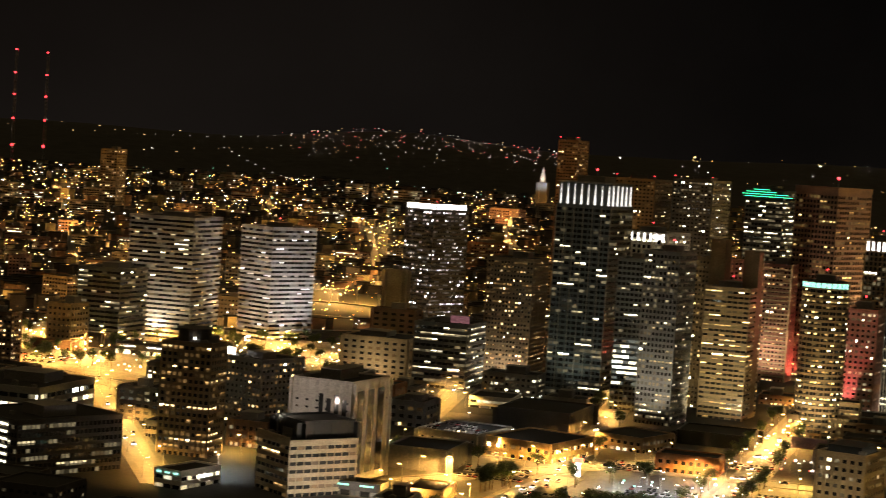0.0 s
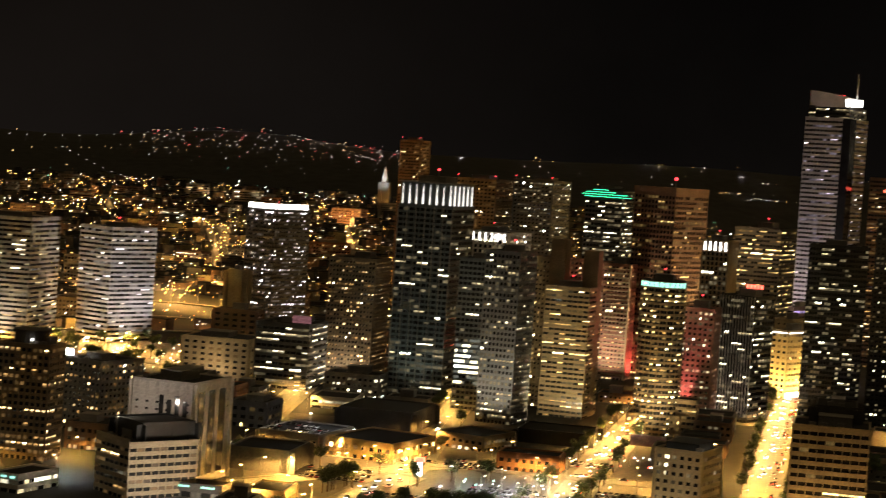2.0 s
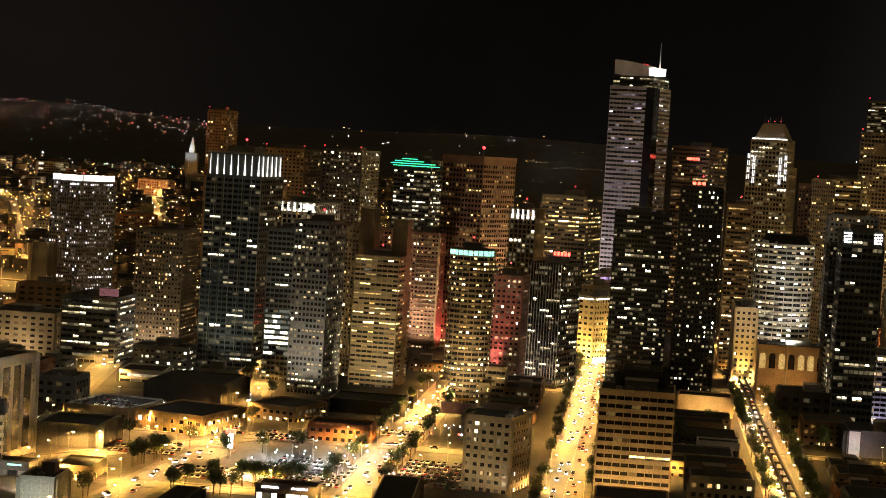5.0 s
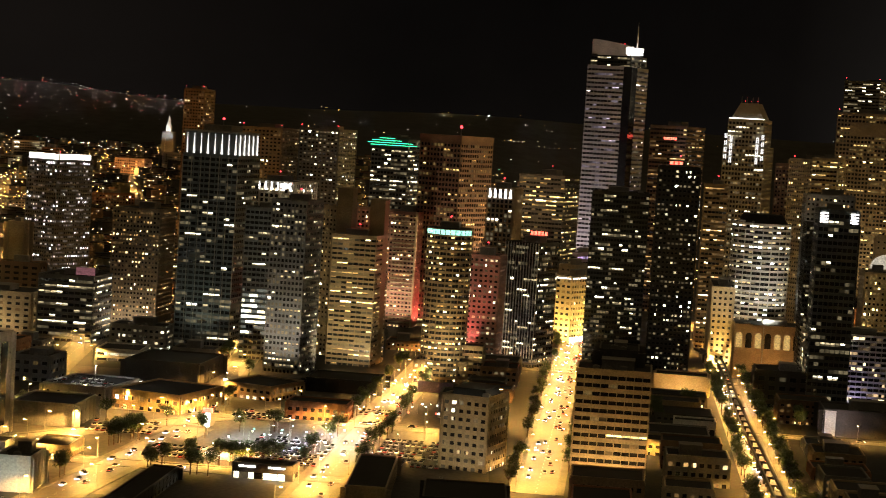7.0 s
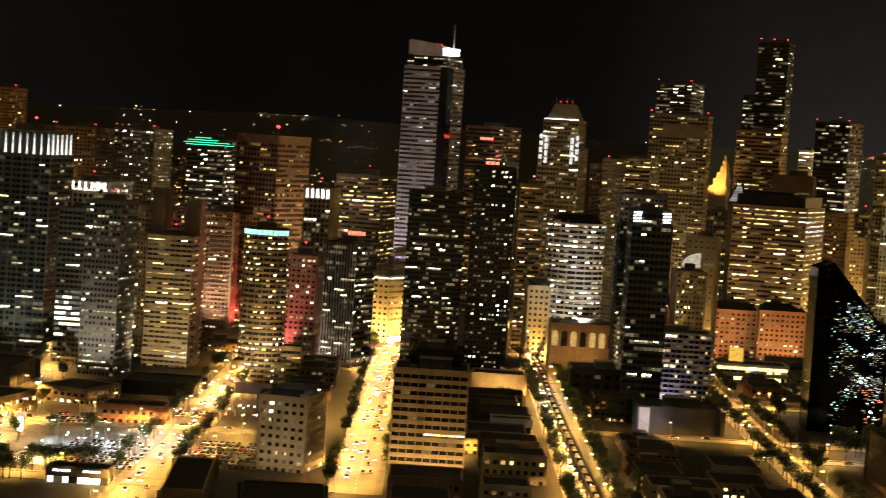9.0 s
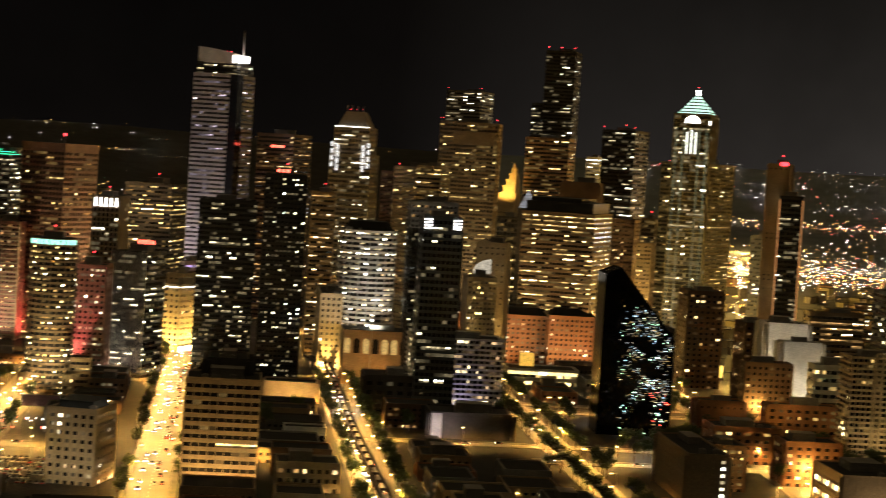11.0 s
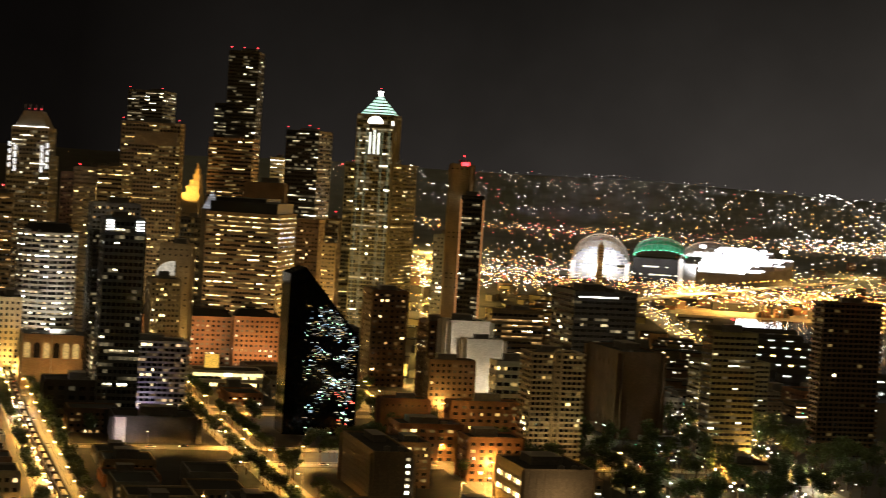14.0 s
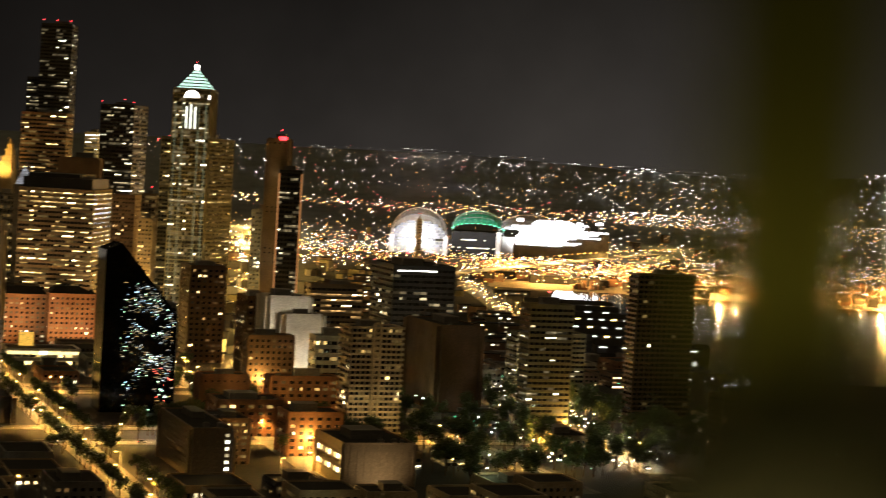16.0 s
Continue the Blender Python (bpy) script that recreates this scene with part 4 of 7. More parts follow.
SHOULDER = glow("shoulder_glow_paint", (1, 0.97, 0.95), 1.5, 0.7)
# stone skyscraper; the light on its shoulders is painted as glowing panes
r, w, d, h = T["n39"]
tier(r, 0, 0, w * 0.86, d * 0.86, h + 0.1, h + 22, "G", "stone", "white", 0.4, 3, 3.8, False)
bm = bmesh.new()
frustum(bm, w * 0.8, d * 0.8, h + 22, w * 0.42, d * 0.5, h + 36)
part("pitched_crown", bm, WALL["stone"], r, "stone pitched crown lit from its edge")
solid("crown_light_band", r, FLOOD, (-w * 0.42, w * 0.42, -d * 0.42 - 0.3, -d * 0.42, h + 22.3, h + 23.6))
for x in (-w * .2, -w * .07, w * .07, w * .2):
    solid("crown_post", r, STEEL, (x - 0.2, x + 0.2, -d * 0.2, -d * 0.2 + 0.4, h + 36, h + 41))
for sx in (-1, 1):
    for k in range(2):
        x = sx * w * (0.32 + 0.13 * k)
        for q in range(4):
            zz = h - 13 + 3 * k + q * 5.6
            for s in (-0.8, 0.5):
                solid("shoulder_light", r, SHOULDER, (x + s - 0.35, x + s + 0.35, -d / 2 - 1.0, -d / 2 - 0.6, zz, zz + 4.8 - k), label="tall corner window with floodlighting painted as glow")
for k in range(3):
    beacon_at(r, (k - 1) * w * 0.15, 0, h + 36, 0.6)
# very tall black stepped skyscraper
r, w, d, h = T["n42"]
tier(r, -w / 2 - 7, 4, 14, d, 0, h - 62, "C", "black", "white", 0.34, 4, 4, False)
tier(r, -w / 2 - 17, 10, 8, d, 0, h - 130, "C", "black", "white", 0.3, 4, 4, False)
for x in (-w / 2 + 2, 0, w / 2 - 2):
    beacon_at(r, x, -d / 2 + 2, h + 1, 1.2)
# stone skyscraper with pyramid roof
r, w, d, h = T["n45"]
s = w * 0.92
# green lighting on the roof is put into the tier faces as glow
TIER = [glow("painted_green_light", (0.62, 1.0, 0.80), 1.2, 0.3), surface("copper_roof", (0.25, 0.38, 0.30), 0.5)]
for k in range(6):
    bm = bmesh.new()
    frustum(bm, s, s, h + 3 * k + 0.1, s - 2.2, s - 2.2, h + 3 * k + 2.0, slot=0)
    frustum(bm, s - 2.6, s - 2.6, h + 3 * k + 2.0, s - 4.4, s - 4.4, h + 3 * k + 3.05, slot=1)
    s -= 4.6
    part("roof_tier", bm, TIER, r, "stepped roof tier with pale green light put in as glow")
solid("lantern", r, FLOOD, (-1.8, 1.8, -1.8, 1.8, h + 18, h + 23), label="white roof lantern")
bm = bmesh.new()
for k in range(16):
    a, b = math.pi * k / 16, math.pi * (k + 1) / 16
    quad(bm, ((7 * math.cos(a), -d / 2 - 0.75, h - 8 + 7 * math.sin(a)), (0, -d / 2 - 0.75, h - 8), (0, -d / 2 - 0.75, h - 8), (7 * math.cos(b), -d / 2 - 0.75, h - 8 + 7 * math.sin(b)))[:2] + ((7 * math.cos(b), -d / 2 - 0.75, h - 8 + 7 * math.sin(b)),))
part("arched_gable_light", bm, FLOOD, r, "bright half-round gable window")
for x in (-4, 0, 4):
    solid("light_column", r, glow("column_light", (0.95, 1.0, 0.85), 2.2, 0.3), (x - 0.7, x + 0.7, -d / 2 - 0.85, -d / 2 - 0.7, h - 36, h - 14 - 2 * abs(x) / 4))
for x in (-0.42, -0.22, 0.22, 0.42):
    solid("mullion_light", r, glow("mullion_light", (0.85, 1.0, 0.62), 0.2, 0.3), (x * w - 0.25, x * w + 0.25, -d / 2 - 0.95, -d / 2 - 0.75, 8, h - 12), label="thin vertical light line")
beacon_at(r, 0, 0, h + 23, 0.8)
solid("corner_lamp", r, FLOOD, (w / 2 - 1, w / 2 + 0.4, -d / 2 - 0.9, -d / 2 - 0.6, h - 9, h - 5))

r, w, d, h = T["n36"]
solid("attic", r, WALL["black"], (-w / 2 + 2, w / 2 - 2, -d / 2 + 2, d / 2 - 2, h + 0.95, h + 9), (-w / 2 + 5, w / 2 - 12, -d / 2 + 5, d / 2 - 5, h + 9, h + 12), label="black recessed attic storey")
r, w, d, h = T["n41"]
solid("crown_panel", r, WALL["tan"], (-w * 0.28, w * 0.47, -d / 2 - 1.4, -d / 2 - 0.5, h - 19, h - 8), label="blank stone crown panel")
r, w, d, h = T["n31b"]
for x in (-w / 2 + 3, w / 2 - 3):
    for q in range(4):
        solid("lantern_bar", r, FLOOD, (x - 2.2, x + 2.2, -d / 2 - 0.7, -d / 2 - 0.4, h - 7 + 1.7 * q, h - 6 + 1.7 * q), label="white lantern bar")
r, w, d, h = T["n6"]
for k in range(4):
    a = -0.05 * w + k * 0.13 * w
    solid("window_slot", r, PANE, (a, a + 0.075 * w, -d / 2 - 0.36, -d / 2 - 0.30, 4, h - 6 - 2 * (k % 2)), label="tall dark recessed window slot")
for k in range(3):
    a = -d / 2 + d * (0.12 + 0.28 * k)
    solid("window_slot", r, PANE, (w / 2 + 0.30, w / 2 + 0.36, a, a + 0.18 * d, 4, h - 4), label="tall dark recessed window slot")
r, w, d, h = T["n4"]
solid("roof_sign", r, FLOOD, (-w / 2 - 2, -w / 2 + 6, -d / 2 - 0.6, -d / 2 - 0.2, h + 1.5, h + 5.5), label="blank white glowing roof sign")
solid("sign_post", r, STEEL, (-w / 2 + 1, -w / 2 + 1.4, -d / 2 - 0.2, -d / 2 + 0.2, h, h + 5))
SIGN = glow("red_neon", (1, 0.10, 0.06), 5, 0.4)
# black angular glass tower: slanted roof falling to one side
r, w, d, h = T["n35"]
bm = bmesh.new()
zl, zr = 99.0, h - 6
prof = ((-w / 2 - 0.5, 0), (w / 2 + 0.5, 0), (w / 2 + 0.5, zr), (-w / 2 + 9, zl), (-w / 2 - 0.5, zl - 4))
f0 = [bm.verts.new((x, -d / 2 - 0.3, z)) for x, z in prof]
f1 = [bm.verts.new((x, d / 2 + 0.3, z)) for x, z in prof]
bm.faces.new(f0)
bm.faces.new(f1[::-1])
for k in range(5):
    bm.faces.new((f0[k], f1[k], f1[(k + 1) % 5], f0[(k + 1) % 5]))
bmesh.ops.recalc_face_normals(bm, faces=bm.faces)
MIRROR = surface("black_mirror_glass", (0.006, 0.0065, 0.0075), 0.12, vary=0.4, bump=0.02)
MIRROR.node_tree.nodes["Principled BSDF"].inputs["Specular IOR Level"].default_value = 0.2
part("slanted_shell", bm, MIRROR, r, "black mirror glass shell with slanted roof")
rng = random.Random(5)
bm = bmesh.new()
for k in range(1150):      # city reflections painted onto the glass as glowing pieces, in loose clusters
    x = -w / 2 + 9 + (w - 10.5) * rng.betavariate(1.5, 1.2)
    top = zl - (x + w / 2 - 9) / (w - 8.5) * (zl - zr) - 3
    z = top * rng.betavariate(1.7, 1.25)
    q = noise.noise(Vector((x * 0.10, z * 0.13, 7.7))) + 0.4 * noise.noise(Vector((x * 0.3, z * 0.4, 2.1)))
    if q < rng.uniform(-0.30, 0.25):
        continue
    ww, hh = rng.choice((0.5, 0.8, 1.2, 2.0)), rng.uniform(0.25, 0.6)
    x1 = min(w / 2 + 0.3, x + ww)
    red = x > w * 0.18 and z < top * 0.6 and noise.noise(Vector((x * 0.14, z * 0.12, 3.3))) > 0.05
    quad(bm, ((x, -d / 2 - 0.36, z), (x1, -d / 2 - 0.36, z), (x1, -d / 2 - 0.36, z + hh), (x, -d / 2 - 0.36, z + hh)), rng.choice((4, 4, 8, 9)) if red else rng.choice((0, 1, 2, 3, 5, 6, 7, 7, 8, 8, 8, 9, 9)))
TINTED = [glow("cool_glint", (.55, .75, 1), 0.30, 0.9), glow("white_glint", (.85, .9, .9), 0.5, 0.9), glow("amber_glint", (1, .62, .22), 0.22, 0.9), glow("green_glint", (.5, .8, .45), 0.10, 0.9)]
part("lit_panes", bm, G["mix"] + [SIGN] + [G["gold"][1]] + TINTED, r, "city reflections painted as small glowing pieces", kind="stuff")

# turquoise band and podium of the round tower
r, w, d, h = T["n18"]
for k in range(11):
    a, q, z = radians(200 + 13 * k), w / 2 + 0.15, h - 3.6
    bm = bmesh.new()
    quad(bm, ((q * math.cos(a), q * math.sin(a), z), (q * math.cos(a + 0.19), q * math.sin(a + 0.19), z), (q * math.cos(a + 0.19), q * math.sin(a + 0.19), z + 3), (q * math.cos(a), q * math.sin(a), z + 3)))
    bmesh.ops.solidify(bm, geom=bm.faces[:], thickness=0.1)
    part("roof_light_panel", bm, TURQ, r, "turquoise lit roof panel")
tier(r, w / 2 + 4, 4, 14, 18, 0, 22, "S", "tan", "gold", 0.5, 3, 3.4)
tier(r, 0, -2, w + 4, 16, 0, 12, "P", "tan", "gold", 0.7, 3, 4)
# gable on the rounded white tower
r, w, d, h = T["n29"]
bm = bmesh.new()
cone(bm, 0, 0, h, h + 6, w / 2 - 3, w / 2 - 7, 32)
part("dark_dome", bm, ROOF, r)
# red roof sign
def bar_sign(root, x, y, z, w, h, n, material):
    solid("sign_board", root, WALL["black"], (x - w / 2 - 0.5, x + w / 2 + 0.5, y, y + 0.3, z - 0.4, z + h + 0.4))
    for k in range(n):
        a = x - w / 2 + k * w / n
        solid("sign_bar", root, material, (a, a + w / n * 0.7, y - 0.12, y - 0.02, z, z + h), label="glowing red sign bar")
r, w, d, h = T["n38"]
bar_sign(r, 3, -d / 2 - 0.9, h - 12, 13, 2.4, 6, SIGN)
r, w, d, h = T["n25"]
bar_sign(r, -2, -d / 2 - 0.9, h + 2, 9, 2.0, 3, SIGN)
r, w, d, h = T["n21"]
for k in range(13):
    x = -w / 2 + k * w / 12
    solid("mullion", r, WALL["white"], (x - 0.16, x + 0.16, -d / 2 - 0.75, -d / 2 - 0.25, 6, h + 0.5), label="thin white vertical mullion")
bar_sign(r, 2, 6, h + 5, 13, 2.6, 5, SIGN)
r, w, d, h = T["n19"]
beacon_at(r, 2, 2, h + 5, 2.2)
solid("roof_cap", r, WALL["brown"], (-w / 2 - 0.8, w / 2 + 0.8, -d / 2 - 0.8, d / 2 + 0.8, h + 0.95, h + 5))
r, w, d, h = T["c6"]
# the screen's floodlighting is put into its faces as glow
solid("roof_light_wall", r, FLOOD, (-w / 2 + 2, w / 2 + 0.4, -d / 2 - 0.8, -d / 2 - 0.4, h + 0.5, h + 5), (w / 2, w / 2 + 0.4, -d / 2 - 0.4, d / 2 - 3, h + 0.5, h + 5), label="white roof screen with floodlighting put in as glow")
bm = bmesh.new()
cone(bm, w / 2 + 1, -d / 2 + 1, h, h + 9, 1.0, 0.2, 8)
part("roof_spike", bm, WALL["white"], r)
r, w, d, h = T["c11"]
for k, (x0, x1) in enumerate(((-1.0, 8.0), (-3.5, 4.5), (0.5, -6.0), (7.0, -12.0))):
    solid("crown_neon", r, GREEN, (-w / 2 + x0, w / 2 + x1, -d / 2 - 1.2, -d / 2 - 0.8, h - 5 + 1.9 * k, h - 4.5 + 1.9 * k), label="green neon crown band")
    solid("crown_step", r, WALL["dark"], (-w / 2 + max(x0, 0), w / 2 + min(x1, 0), -d / 2 - 0.7, d / 2 - 2 * k, h - 5 + 1.9 * k - (0 if k else 3), h - 3.1 + 1.9 * k))
r, w, d, h = T["c12"]
for k in range(5):
    light_fin(r, -w / 2 + (k + 0.5) * w / 5, -d / 2 - 0.9, h - 7, 6.5, 0.9, 0.5)
r, w, d, h = T["n46"]
for x in (-0.49, 0.49):
    solid("corner_strip", r, glow("amber_strip", (1, 0.42, 0.14), 0.38, 0.3), (x * w - 0.6, x * w + 0.6, -d / 2 - 0.6, -d / 2 - 0.3, 0, h - 2), label="amber-lit corner strip")
r, w, d, h = T["n46b"]
solid("beacon_wall", r, RED, (w / 2 - 6, w / 2, -d / 2 - 0.7, -d / 2 - 0.4, h - 0.6, h + 2.2), label="red roof edge lamp")
r, w, d, h = T["n56"]
solid("roof_strip_lamp", r, FLOOD, (-w / 2 + 3, w / 2 - 14, -d / 2 - 0.7, -d / 2 - 0.45, h - 3.6, h - 2.6), label="long white strip lamp under the roof edge")
r, w, d, h = T["n16f"]
for x in (-w * 0.42, w * 0.34):
    solid("service_core", r, WALL["tan"], (x - 5, x + 5, 0, 12, 0, h + 30 - (6 if x > 0 else 0)), label="blind masonry service core")
# cream condominium: tall centre bay under a round-headed gable
r, w, d, h = T["n48"]
for s in (-1, 1):
    solid("centre_bay", r, WALL["cream"], (s * 1.9 - 0.5, s * 1.9 + 0.5, -d / 2 - 2.2, -d / 2 - 0.1, 0, h + 1), label="cream stone bay running the full height")
for k in range(1, int(h / 3)):
    solid("balcony_front", r, WALL["cream"], (-1.4, 1.4, -d / 2 - 2.0, -d / 2 - 0.2, 3 * k - 0.35, 3 * k + 0.5))
bm = bmesh.new()
for k in range(10):
    a, b = math.pi * k / 10, math.pi * (k + 1) / 10
    for ra, rb in ((1.4, 2.5),):
        quad(bm, ((ra * math.cos(a), -d / 2 - 2.2, h + 1 + ra * math.sin(a)), (rb * math.cos(a), -d / 2 - 2.2, h + 1 + rb * math.sin(a)), (rb * math.cos(b), -d / 2 - 2.2, h + 1 + rb * math.sin(b)), (ra * math.cos(b), -d / 2 - 2.2, h + 1 + ra * math.sin(b))))
bmesh.ops.remove_doubles(bm, verts=bm.verts[:], dist=0.01)
bmesh.ops.solidify(bm, geom=bm.faces[:], thickness=1.8)
part("round_gable", bm, WALL["cream"], r)
for key in ("n44", "n40", "n41", "c8", "c9", "c10"):
    r, w, d, h = T[key]
    for x in (-w / 2 + 1, w / 2 - 1):
        beacon_at(r, x, -d / 2 + 1, h + 1, 0.9)


# ---------------------------------------------------------------- lamps added to brighten building fronts
def flood(name, label, at, aim, power, colour, deg):
    r = root_at(name, label, "floodlight", at[0], at[1], 0, at[2])
    bm = bmesh.new()
    box(bm, -0.6, 0.6, -0.4, 0.4, 0, 0.8)
    cone(bm, 0, 0, -min(40, max(0.1, at[2])), 0, 0.25, 0.25, 6)
    part("housing", bm, STEEL, r)
    d = bpy.data.lights.new("flood_light", "SPOT")
    d.energy, d.color, d.spot_size, d.spot_blend, d.shadow_soft_size = power, colour, radians(deg), 0.8, 1.0
    ob = new("flood_light", d)
    ob.parent = r
    ob.matrix_basis = look((0, 0, 1.2), Vector(aim) - Vector(at), 0)


def wash(key, power, colour, back=45, up=0.5, deg=80, side=0, flank=False):
    r, w, d, h = T[key]
    if flank:            # light the flank instead of the front
        at, aim = r.matrix_basis @ Vector((w / 2 + back, side, 0)), r.matrix_basis @ Vector((w / 2, side * 0.3, h * up))
        flood("floodlight", "added lamp washing a tower flank", (at.x, at.y, 0.1), aim, power, colour, deg)
        return
    at = r.matrix_basis @ Vector((side, -d / 2 - back, 0))
    aim = r.matrix_basis @ Vector((side * 0.3, -d / 2, h * up))
    flood("floodlight", "added lamp washing a tower front", (at.x, at.y, 0.1), aim, power, colour, deg)


# Only some fronts are known to be floodlit; the other lamps are added.
wash("c2", 120000, (0.98, 0.9, 0.95), 40, 0.6, 95, flank=True)
wash("c2", 60000, (1.0, 0.9, 0.85), 40, 0.6, 95)
wash("c1", 60000, (1.0, 0.84, 0.66), 10, 0.7, 130)
wash("n33", 110000, (1.0, 0.54, 0.19), 30, 0.7, 110)
wash("n33r", 100000, (1.0, 0.54, 0.19), 30, 0.7, 110)

wash("n17", 70000, (1.0, 0.14, 0.10), 10, 0.75, 140, side=-8, flank=True)
wash("n20", 150000, (1.0, 0.18, 0.18), 10, 0.8, 150, side=-8)
r, w, d, h = T["c23"]
for k, (x, ww, z0, z1) in enumerate(((1.5, 12.5, 0, 7), (3.0, 9.5, 7, 13), (4.2, 6.5, 13, 19), (4.8, 4.2, 19, 24))):     # setbacks towards one corner
    solid("setback", r, WALL["cream"], (x - ww / 2, x + ww / 2, -d / 2 + k, d / 2 - 4 * k, h + z0 + 0.9, h + z1 + 0.9), (x - ww / 2 - 0.4, x + ww / 2 + 0.4, -d / 2 + k - 0.4, -d / 2 + k, h + z1 - 0.3, h + z1 + 0.5))
bm = bmesh.new()
frustum(bm, 4.0, 4.0, h + 24.9, 0.4, 0.4, h + 31, 4.8, -d / 2 + 6)
part("spire", bm, WALL["cream"], r)
# the mast is made up to hold the lamp near the tower top
at, aim = r.matrix_basis @ Vector((-10, -d / 2 - 24, h - 12)), r.matrix_basis @ Vector((3, -d / 2, h + 14))
flood("floodlight", "floodlight on an added tall mast aimed at an old stone tower", at, aim, 260000, (1.0, 0.55, 0.10), 80)
bm = bmesh.new()
cone(bm, 0, 0, -at.z, -0.01, 0.5, 0.3, 8)
part("mast", bm, STEEL, bpy.data.objects[r.name]).matrix_basis = r.matrix_basis.inverted() @ Matrix.Translation(at)
wash("n46b", 14000, (1.0, 0.55, 0.24), 40, 0.7, 70)
flood("floodlight", "roof floodlight on a tall pole aimed at a church spire", (143, 2976, 114), (149, 2998, 134), 45000, (0.85, 0.94, 1.0), 120)
wash("n49", 9000, (1.0, 0.72, 0.40), 16, 0.6, 120)
wash("n48", 22000, (1.0, 0.68, 0.28), 22, 0.5, 110)
wash("c25", 240000, (1.0, 0.60, 0.15), 30, 0.6, 100)
wash("n22", 160000, (1.0, 0.60, 0.14), 10, 0.5, 150, flank=True)
wash("n22", 150000, (1.0, 0.60, 0.14), 12, 0.5, 150)
wash("n54b", 36000, (1.0, 0.85, 0.6), 20, 0.6, 120)
wash("n54", 80000, (1.0, 0.85, 0.6), 20, 0.6, 120)
wash("n19", 800000, (1.0, 0.60, 0.30), 40, 0.6, 110, flank=True)
wash("n27", 30000, (1.0, 0.54, 0.16), 13, 0.6, 150, side=-8)
wash("n27", 26000, (1.0, 0.54, 0.16), 13, 0.6, 150, side=12)
wash("n17", 130000, (1.0, 0.66, 0.42), 30, 0.6, 110)
wash("n21", 9000, (1.0, 0.9, 0.75), 16, 0.5, 130)
wash("n5", 90000, (1.0, 0.82, 0.64), 44, 0.5, 90, flank=True)
# lamp added on the roof before this front to brighten it
flood("floodlight", "added lamp on a roof aimed at a pale tower front", (-70, 868, 33), (-52, 893, 36), 14000, (1.0, 0.82, 0.66), 140)
wash("n16f", 130000, (1.0, 0.78, 0.40), 50, 0.5, 100)
wash("n13", 40000, (1.0, 0.80, 0.58), 6, 0.6, 150)
wash("n15", 100000, (1.0, 0.82, 0.56), 30, 0.5, 100)
wash("n18", 130000, (1.0, 0.72, 0.34), 30, 0.5, 110)
wash("n45", 60000, (1.0, 0.80, 0.42), 60, 0.5, 90)
wash("n36", 30000, (1.0, 0.72, 0.32), 40, 0.5, 110)
wash("n41", 160000, (1.0, 0.74, 0.40), 60, 0.7, 90)
wash("n30", 34000, (1.0, 0.50, 0.15), 22, 0.8, 120)
wash("n26b", 130000, (1.0, 0.62, 0.17), 12, 0.5, 130)
wash("n47b", 110000, (1.0, 0.62, 0.18), 16, 0.6, 120)
wash("n47", 90000, (1.0, 0.62, 0.18), 16, 0.6, 120)
wash("n32", 5000, (0.72, 0.60, 1.0), 12, 0.3, 130)
# lamp added on the arcade roof to brighten the round tower
flood("floodlight", "added lamp on a roof aimed at a round pale tower", (461, 1214, 38), (473, 1256, 72), 70000, (1.0, 0.92, 0.76), 130)
wash("lw1", 26000, (1.0, 0.58, 0.18), 14, 0.6, 130)
flood("floodlight", "floodlight close to a white end wall", (414, 972, 1), (420, 986, 8), 7000, (1.0, 0.86, 0.92), 120)
wash("lw5", 7000, (0.9, 1.0, 0.8), 14, 0.6, 120)
wash("n11", 16000, (1.0, 0.75, 0.42), 16, 0.5, 130)
wash("n37", 280000, (0.95, 0.78, 0.85), 60, 0.55, 100)
wash("n28", 14000, (1.0, 0.74, 0.42), 26, 0.6, 110)
wash("n14", 20000, (0.85, 1.0, 0.82), 30, 0.5, 100)

# ---------------------------------------------------------------- elevated track
def track():
    pts = [(312 - 30, 797 - 105), (312, 797), (354, 945), (392, 1075), (424, 1180), (447, 1260), (452, 1320)]
    r = root_at("elevated_track", "concrete monorail track with two beams on columns", "monorail track", 0, 0, 0)
    P = [Vector(p) for p in pts]
    for s in (-2.3, 2.3):
        bm = bmesh.new()
        rows = []
        for i, p in enumerate(P):
            t = (P[min(i + 1, len(P) - 1)] - P[max(i - 1, 0)]).normalized()
            n = Vector((t.y, -t.x))
            c = p + n * s
            rows.append([bm.verts.new((*(c + n * a), z)) for a, z in ((-0.5, 7.2), (-0.5, 8.8), (0.5, 8.8), (0.5, 7.2))])
        for a, b in zip(rows, rows[1:]):
            for k in range(4):
                bm.faces.new((a[k], a[(k + 1) % 4], b[(k + 1) % 4], b[k]))
        bmesh.ops.recalc_face_normals(bm, faces=bm.faces)
        part("beam", bm, WALL["dark"], r)
    bm = bmesh.new()
    box(bm, -0.6, 0.6, -0.9, 0.9, 0, 6.2)
    box(bm, -3.3, 3.3, -0.7, 0.7, 6.2, 7.18)
    me = bpy.data.meshes.new("column")
    bm.to_mesh(me)
    bm.free()
    me.materials.append(WALL["dark"])
    for a, b in zip(P, P[1:]):
        t = (b - a).normalized()
        k = 0.0
        while k < (b - a).length - 10:
            c = a + t * k
            piece("column", me, r, c.x, c.y, 0, -math.degrees(math.atan2(t.x, t.y)))
            k += 21


track()

